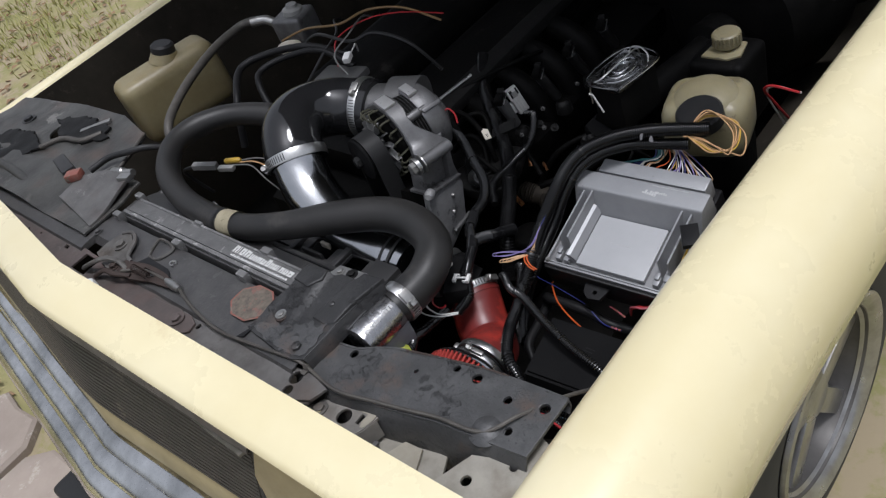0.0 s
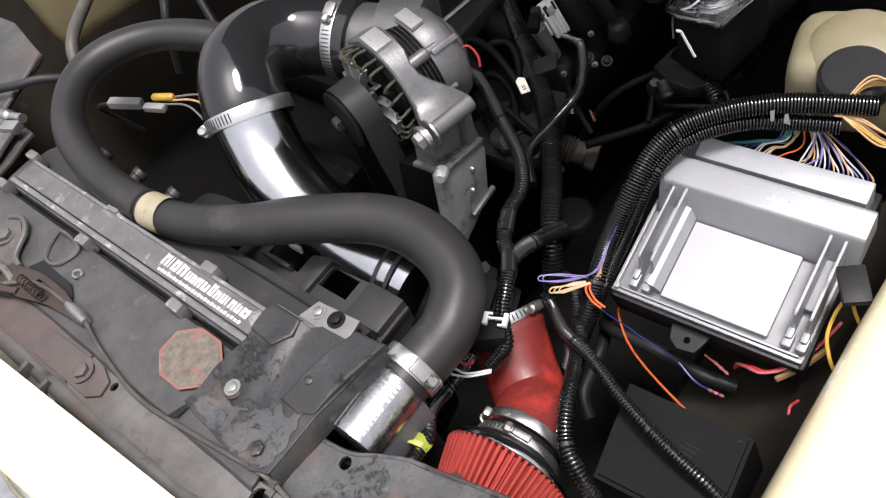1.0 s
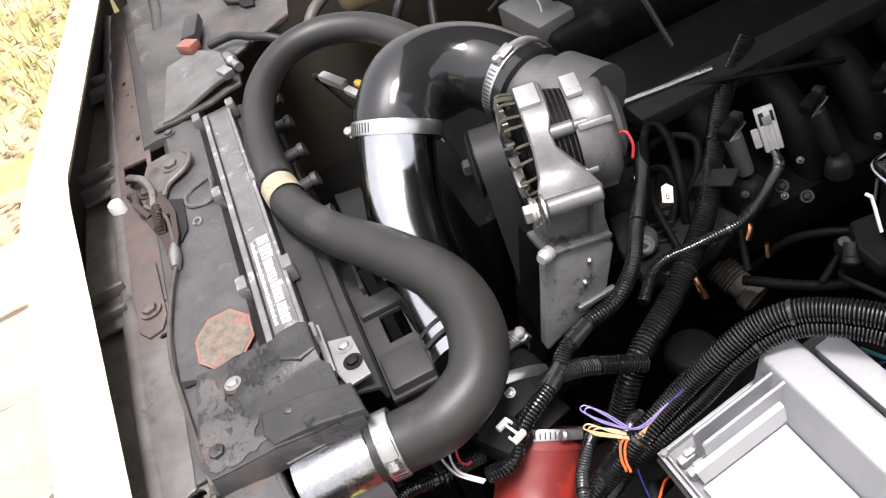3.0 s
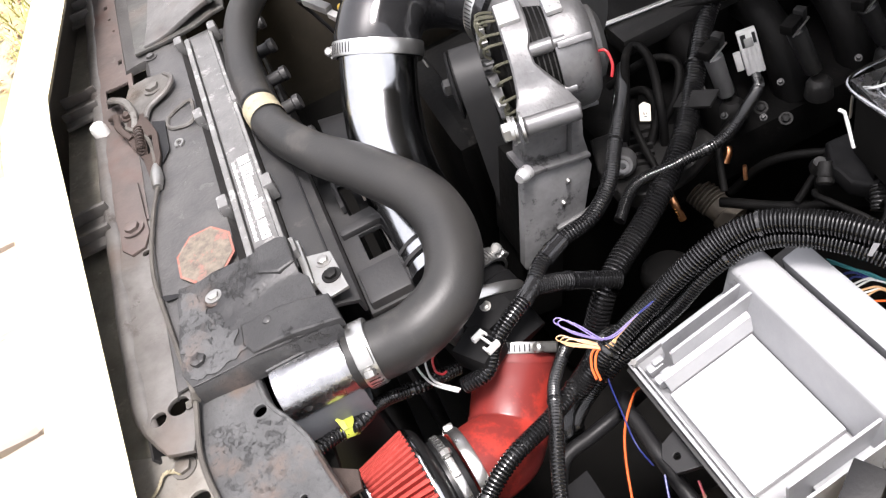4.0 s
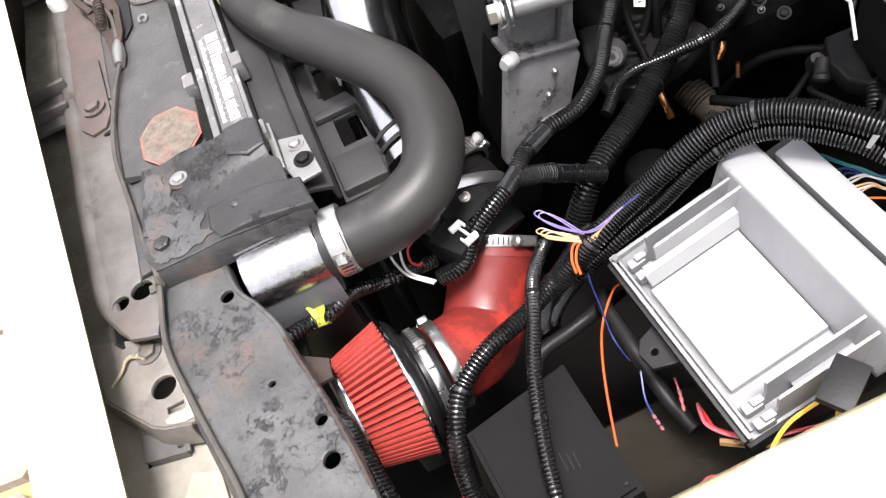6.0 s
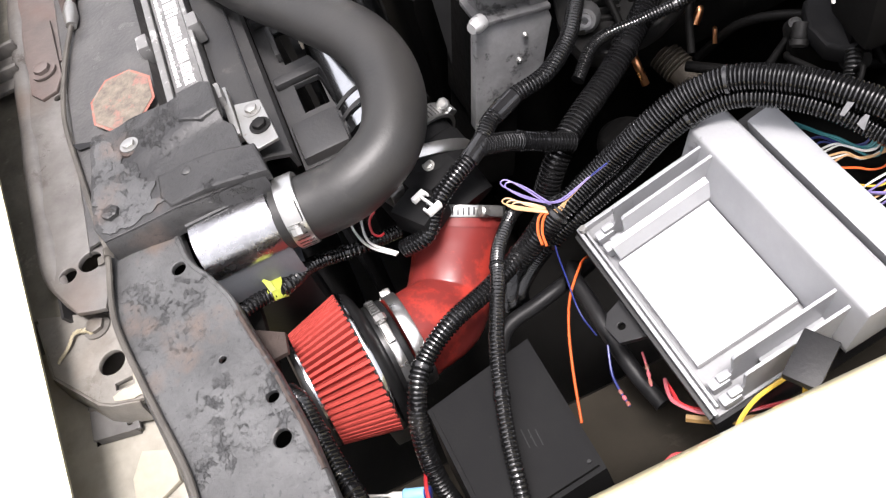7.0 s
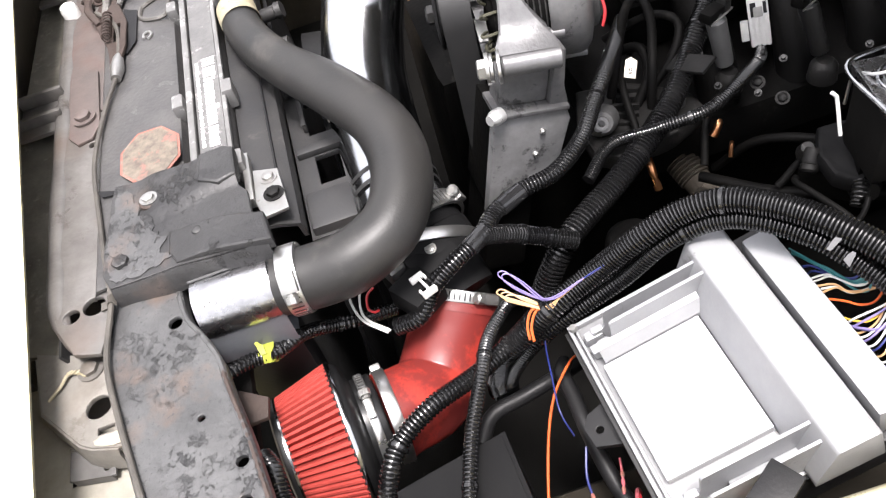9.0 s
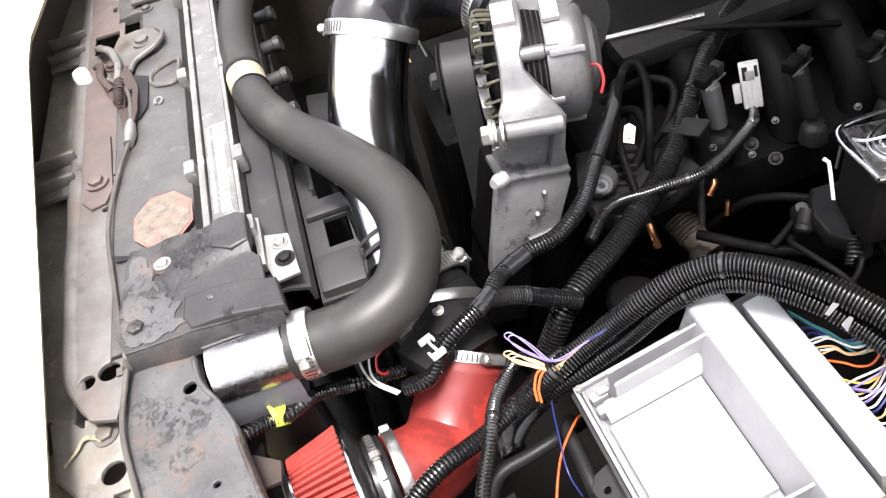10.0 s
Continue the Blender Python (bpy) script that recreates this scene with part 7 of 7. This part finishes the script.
RUNS = dict(
    teal=[(0.034, 0.1495, 0.010), (0.0425, 0.1515, 0.012), (0.0523, 0.1548, 0.013), (0.0611, 0.1594, 0.013), (0.0740, 0.1645, 0.012), (0.0775, 0.1700, 0.013), (0.0745, 0.1775, 0.018)],
    blue=[(0.048, 0.1490, 0.006), (0.0520, 0.1525, 0.009), (0.0605, 0.1565, 0.010), (0.0690, 0.1620, 0.010), (0.0745, 0.1690, 0.012), (0.0730, 0.1770, 0.018)],
    white=[(0.059, 0.1490, 0.008), (0.0615, 0.1530, 0.012), (0.0645, 0.1578, 0.013), (0.0716, 0.1610, 0.013), (0.0790, 0.1650, 0.013), (0.0805, 0.1716, 0.013), (0.0763, 0.1785, 0.018)],
    tan=[(0.065, 0.1490, 0.008), (0.0705, 0.1560, 0.012), (0.0786, 0.1592, 0.012), (0.0833, 0.1655, 0.012), (0.0845, 0.1745, 0.013), (0.0800, 0.1810, 0.018)],
    orange=[(0.074, 0.1490, 0.006), (0.0800, 0.1540, 0.009), (0.0860, 0.1590, 0.009), (0.0905, 0.1670, 0.010), (0.0895, 0.1760, 0.014), (0.0835, 0.1830, 0.018)],
    yellow=[(0.090, 0.1490, 0.008), (0.0960, 0.1530, 0.012), (0.0990, 0.1590, 0.012), (0.0985, 0.1690, 0.012), (0.0940, 0.1790, 0.016), (0.0860, 0.1850, 0.019)],
    purple=[(0.096, 0.1490, 0.006), (0.1020, 0.1530, 0.009), (0.1070, 0.1610, 0.009), (0.1050, 0.1730, 0.012), (0.0980, 0.1830, 0.017), (0.0880, 0.1880, 0.020)])
for c, n in (("teal", 4), ("blue", 3), ("white", 2), ("tan", 3), ("orange", 1), ("yellow", 1), ("purple", 2)):
    for k in range(n):
        d = Vector((random.uniform(0, 0.0045) + 0.0015 * k, random.uniform(-0.0008, 0.002), random.uniform(-0.002, 0.0015)))
        pts = [M @ (Vector(p) + d * (0.5 + 0.5 * math.sin(q + k))) for q, p in enumerate(RUNS[c])]
        wire("wire", pts, 0.00075, "white" if c == "tan" and k == 1 else c, "thin coloured wires into the computer", step=0.002, group="computer wires")
for k in range(16):
    u = 0.094 + 0.0036 * k
    d = random.uniform(-0.003, 0.003)
    pts = [M @ Vector(p) for p in ((u, 0.1475, 0.004), (u + 0.003, 0.1535, 0.009 + d), (0.55 * u + 0.048, 0.166 + d, 0.013 + d), (0.25 * u + 0.072 + d, 0.178, 0.016), (0.089, 0.1880 + 0.5 * d, 0.020))]
    wire("wire", pts, 0.0007, ("white", "purple", "tan", "white", "purple", "white", "blue", "tan")[k % 8], "thin coloured wires into the computer", step=0.002, group="computer wires")
for k in range(6):
    a = Vector((-0.425, 0.657, 0.842))
    w = random.uniform(0.8, 1.1)
    wire("wire", [a, a + Vector((0.016 * w, 0.030, 0.004 + 0.002 * k)), a + Vector((0.060 * w, 0.028 - 0.003 * k, 0.006)), a + Vector((0.074 * w, -0.004 - 0.003 * k, 0.0)), a + Vector((0.050 * w, -0.018 + 0.002 * k, -0.004)), a + Vector((0.018, -0.008 + 0.002 * k, -0.004)), a + Vector((0.0, -0.001 * k, 0.0))], 0.00085, ("tan", "yellow", "tan", "brown", "tan", "tan")[k], "looped tan wires before the coolant bottle", step=0.002, group="looped wires")

# connectors and fittings over the engine
cn = thing("connector", "grey ribbed wiring connector over the engine", "connector", (-0.768, 0.755, 0.77))
ky = Vector((-0.38, 0.0, 0.925)).normalized()
kn = Vector((0.68, -0.44, 0.60))
kn = (kn - ky * kn.dot(ky)).normalized()
CM = Matrix(((*ky.cross(kn), 0), (*ky, 0), (*kn, 0), (0, 0, 0, 1))).transposed()
CM.translation = (-0.777, 0.763, 0.756)
part("shell", box((-0.0090, -0.022, -0.006), (0.0090, 0.022, 0.005), CM, 0.0015), CONNECTOR, cn)
part("side_lobe", box((-0.0165, -0.016, -0.006), (-0.0095, 0.002, 0.003), CM, 0.0012), CONNECTOR, cn)
part("slot", box((-0.0065, 0.006, 0.0046), (-0.0015, 0.019, 0.0054), CM, 0.0002), PLASTIC, cn)
part("slot", box((0.0045, 0.008, 0.0046), (0.0075, 0.019, 0.0054), CM, 0.0002), PLASTIC, cn)
for k in range(4):
    part("rib", box((-0.0080 + 0.0045 * k, -0.0215, 0.005), (-0.0055 + 0.0045 * k, 0.006, 0.0072), CM, 0.0004), CONNECTOR, cn)
part("latch", box((-0.004, 0.006, 0.005), (0.004, 0.015, 0.008), CM, 0.001), PALE_GREY, cn)
tm = pose(-0.687, 0.601, 0.830, 42, 0, 66)
wt = tagged(link("tag", plate([(-0.0046, -0.0060), (0.0030, -0.0075), (0.0046, 0.0050), (0.0002, 0.0080), (-0.0034, 0.0062)], 0.0, 0.0008, m=tm), CAP_BEIGE), "white paper tag with a dark print on a wire", "tag")
for x, y, w, h in ((-0.0018, -0.0042, 0.0030, 0.0010), (-0.0016, -0.0022, 0.0010, 0.0022), (0.0002, -0.0022, 0.0012, 0.0010), (0.0004, -0.0006, 0.0010, 0.0008)):
    part("print", box((x, y, 0.0009), (x + w, y + h, 0.0012), tm), PLASTIC, wt, smooth=False)
ft = thing("hose_fitting", "dull metal hose fitting pointing outwards", "fitting", (-0.70, 0.66, 0.65))
part("flex_body", ribbed([(-0.775, 0.655, 0.685), (-0.74, 0.66, 0.672), (-0.705, 0.669, 0.659)], 0.0155, 0.0042, 20), DUSTY_RUBBER, ft, "ribbed flexible section")
part("end_ring", lathe((-0.706, 0.669, 0.659), (-0.682, 0.675, 0.651), [(0, 0.0135), (0.5, 0.0135), (0.55, 0.0165), (1, 0.0165), (1, 0.012), (0.6, 0.010)], 24), DUSTY_RUBBER, ft, "dull metal end ring")
tagged(link("bracket_arm", plate([(-0.768, 0.618), (-0.752, 0.612), (-0.705, 0.580), (-0.712, 0.572), (-0.735, 0.584)], 0.755, 0.004), DIM), "dull metal arm behind the alternator bracket", "bracket")
pb = thing("pulley_bolt", "bare tensioner eye with a bright bolt", "bolt", (-0.71, 0.59, 0.76))
part("eye", lathe((-0.728, 0.592, 0.750), (-0.709, 0.583, 0.764), [(0, 0.013), (0.8, 0.012), (1, 0.009)], 20), CAST_DARK, pb)
part("sleeve", lathe((-0.713, 0.585, 0.762), (-0.705, 0.581, 0.767), [(0, 0.0058), (1, 0.0058), (1, 0.003), (0.2, 0.003)], 16), CAST, pb, "bare metal sleeve")

pl = thing("loose_plug", "pale loose wiring plugs under the radiator hose", "connector", (-1.145, 0.42, 0.80))
part("plug_body", box((-0.022, -0.006, -0.005), (0.022, 0.006, 0.005), pose(-1.160, 0.418, 0.806, 0, 8, 28), 0.002), PALE_GREY, pl)
part("plug_body", box((-0.016, -0.005, -0.004), (0.016, 0.005, 0.004), pose(-1.120, 0.432, 0.800, 0, 0, 18), 0.002), PALE_GREY, pl, "pale plug")
part("plug_collar", lathe((-1.130, 0.440, 0.806), (-1.100, 0.452, 0.806), [(0, 0.003), (0.1, 0.005), (0.9, 0.005), (1, 0.003)], 12), WIRES["yellow"], pl, "dull yellow collar")
for k in range(3):
    part("lead", tube([(-1.105, 0.440 + 0.006 * k, 0.804), (-1.075, 0.452 + 0.010 * k, 0.800), (-1.045, 0.45 + 0.02 * k, 0.780), (-1.025, 0.46 + 0.02 * k, 0.74)], 0.0013, 6, 0.004), WIRES[("grey", "tan", "grey")[k]], pl)
part("lead", tube([(-1.180, 0.410, 0.806), (-1.205, 0.40, 0.80), (-1.225, 0.41, 0.77), (-1.225, 0.43, 0.72)], 0.0028, 8, 0.005), PLASTIC, pl)

# grey heater box at the back and the brown hose past the washer bottle
hb = thing("heater_valve", "pale grey valve box behind the washer bottle", "box", (-1.28, 0.76, 0.85))
part("valve_case", box((-0.034, -0.026, -0.05), (0.034, 0.034, 0.0), pose(-1.285, 0.765, 0.866, 0, 0, 14), 0.008, 3), CAST, hb)
part("valve_cap", lathe((-1.283, 0.772, 0.864), (-1.281, 0.774, 0.882), [(0, 0.020), (0.5, 0.019), (0.7, 0.012), (1, 0.010)], 20), PALE_GREY, hb, "pale round top")
part("valve_spout", tube([(-1.305, 0.745, 0.855), (-1.330, 0.738, 0.866), (-1.352, 0.720, 0.869)], 0.0088, 14, 0.006), ZINC, hb, "bright metal spout")
tagged(link("relay_box", box((-0.045, -0.02, -0.06), (0.045, 0.03, 0.0), pose(-1.04, 0.65, 0.842, 0, 0, 8), 0.006), CAST_DARK), "grey box behind the intake elbow", "box")
tagged(link("vacuum_canister", lathe((-1.212, 0.690, 0.842), (-1.210, 0.692, 0.856), [(0, 0.016), (0.3, 0.021), (0.8, 0.021), (1, 0.014)], 24), CAP_BEIGE), "small pale canister on a hose", "canister")
tagged(link("vacuum_hose", tube([(-1.345, 0.728, 0.870), (-1.360, 0.715, 0.871), (-1.369, 0.697, 0.870), (-1.36, 0.632, 0.870), (-1.321, 0.548, 0.870), (-1.287, 0.487, 0.866), (-1.245, 0.434, 0.86), (-1.22, 0.41, 0.83)], 0.0078, 12, 0.01), CABLE), "brownish rubber hose beside the washer bottle", "hose")

wire("wire", [(-0.350, 0.790, 0.818), (-0.385, 0.796, 0.818), (-0.400, 0.804, 0.804), (-0.400, 0.826, 0.772), (-0.395, 0.842, 0.743), (-0.390, 0.876, 0.688)], 0.0016, "red", "red wire hanging from the inner fender", step=0.004, group="fender wires")
wire("wire", [(-0.350, 0.795, 0.814), (-0.385, 0.801, 0.814), (-0.402, 0.815, 0.790), (-0.398, 0.840, 0.735), (-0.395, 0.861, 0.696)], 0.0013, "white", "white wire hanging from the inner fender", step=0.004, group="fender wires")

# tangle of hoses and wires behind the intake elbow
for pts, r in ((((-1.17, 0.50, 0.78), (-1.172, 0.53, 0.85), (-1.225, 0.590, 0.868), (-1.20, 0.641, 0.870), (-1.131, 0.679, 0.868), (-1.06, 0.70, 0.845)), 0.0062),
               (((-1.089, 0.541, 0.80), (-1.15, 0.570, 0.855), (-1.175, 0.600, 0.866), (-1.150, 0.645, 0.868), (-1.095, 0.675, 0.866), (-1.03, 0.68, 0.84)), 0.0055)):
    tagged(link("rubber_hose", tube(pts, r, 12, 0.006), PLASTIC), "black rubber hose looping behind the intake elbow", "hose")
for c, r, pts in (("brown", 0.0022, ((-1.26, 0.71, 0.845), (-1.189, 0.724, 0.868), (-1.116, 0.743, 0.872), (-1.091, 0.792, 0.872), (-1.029, 0.817, 0.866), (-0.96, 0.83, 0.84))),
                  ("black", 0.0030, ((-1.20, 0.70, 0.84), (-1.145, 0.712, 0.868), (-1.045, 0.702, 0.872), (-1.018, 0.732, 0.872), (-0.935, 0.728, 0.866), (-0.88, 0.73, 0.82))),
                  ("grey", 0.0016, ((-1.02, 0.655, 0.842), (-1.048, 0.665, 0.868), (-1.060, 0.718, 0.876), (-1.088, 0.774, 0.870), (-1.12, 0.82, 0.84))),
                  ("red", 0.0012, ((-1.06, 0.67, 0.842), (-1.085, 0.705, 0.868), (-1.065, 0.760, 0.874), (-1.02, 0.80, 0.868), (-0.97, 0.85, 0.84))),
                  ("black", 0.0024, ((-1.10, 0.62, 0.83), (-1.085, 0.665, 0.862), (-1.10, 0.72, 0.870), (-1.15, 0.76, 0.866), (-1.19, 0.80, 0.84)))):
    wire("wire", pts, r, c, "%s wire in the tangle behind the elbow" % c, step=0.004, group="tangled wires")
plg = thing("wire_plug", "small white wire plug in the tangle", "connector", (-1.016, 0.666, 0.866))
part("plug_body", box((-0.006, -0.009, -0.005), (0.006, 0.009, 0.005), pose(-1.020, 0.668, 0.866, 10, 0, 25), 0.0015), CLIP_WHITE, plg)
part("lead", tube([(-1.022, 0.676, 0.866), (-1.030, 0.695, 0.868), (-1.045, 0.71, 0.862), (-1.06, 0.72, 0.84)], 0.0014, 6, 0.004), WIRES["white"], plg)

# ---- paving stones beside the car ----
random.seed(21)
pave = thing("stone_paving", "pale irregular paving stones on bare earth", "paving", (-1.7, -0.9, GROUND), kind="structure")
for i in range(6):
    for j in range(5):
        cx, cy = -2.55 + i * 0.37 + random.uniform(-0.02, 0.02) + 0.16 * (j % 2), -0.22 - j * 0.36 + random.uniform(-0.02, 0.02)
        bm = bmesh.new()
        n = 12
        ring = []
        for k in range(n):
            a = 2 * math.pi * k / n + random.uniform(-0.06, 0.06)
            r = random.uniform(0.168, 0.182)
            s = max(abs(math.cos(a)), abs(math.sin(a)))
            ring.append((cx + r * math.cos(a) / s, cy + r * math.sin(a) / s * 0.97))
        lo = [bm.verts.new((x, y, GROUND - 0.01)) for x, y in ring]
        mi = [bm.verts.new((x, y, GROUND + 0.022)) for x, y in ring]
        hi = [bm.verts.new((cx + (x - cx) * 0.95, cy + (y - cy) * 0.95, GROUND + 0.03 + random.uniform(-0.003, 0.003))) for x, y in ring]
        for p, q in ((lo, mi), (mi, hi)):
            for k in range(n):
                bm.faces.new((p[k], p[(k + 1) % n], q[(k + 1) % n], q[k]))
        bm.faces.new(hi)
        part("paving_stone", bm, STONE, pave)

# ---- grass and fallen leaves beyond the car ----
random.seed(31)
bm = bmesh.new()
for k in range(26000):
    x, y = random.uniform(-7.5, -2.25), random.uniform(-2.0, 4.5)
    if x > -2.7 and y < -0.1:
        continue
    if noise.noise(Vector((x * 0.9, y * 0.9, 0))) < -0.12 + 0.2 * random.random():
        continue
    h, a = random.uniform(0.03, 0.08), random.uniform(0, 6.28)
    w = random.uniform(0.003, 0.006)
    dx, dy = math.cos(a), math.sin(a)
    lean = random.uniform(0.2, 0.8) * h
    v = [bm.verts.new(p) for p in ((x - w * dy, y + w * dx, GROUND - 0.005), (x + w * dy, y - w * dx, GROUND - 0.005), (x + lean * dx, y + lean * dy, GROUND + h))]
    bm.faces.new(v)
tagged(link("grass", bm, BLADE, smooth=False), "patchy green and straw coloured grass", "grass", kind="stuff")
bm = bmesh.new()
for k in range(2600):
    x, y = random.uniform(-6.0, -2.2), random.uniform(-2.2, 2.5)
    a, s = random.uniform(0, 6.28), random.uniform(0.012, 0.03)
    z = GROUND + random.uniform(0.004, 0.02)
    c, d = math.cos(a) * s, math.sin(a) * s
    v = [bm.verts.new(p) for p in ((x + c, y + d, z), (x - 0.5 * d, y + 0.5 * c, z + 0.012 * random.random()), (x - c, y - d, z), (x + 0.5 * d, y - 0.5 * c, z + 0.012 * random.random()))]
    bm.faces.new(v)
tagged(link("leaf_litter", bm, LITTER, smooth=False), "brown dead leaves scattered on the ground", "leaves", kind="stuff")
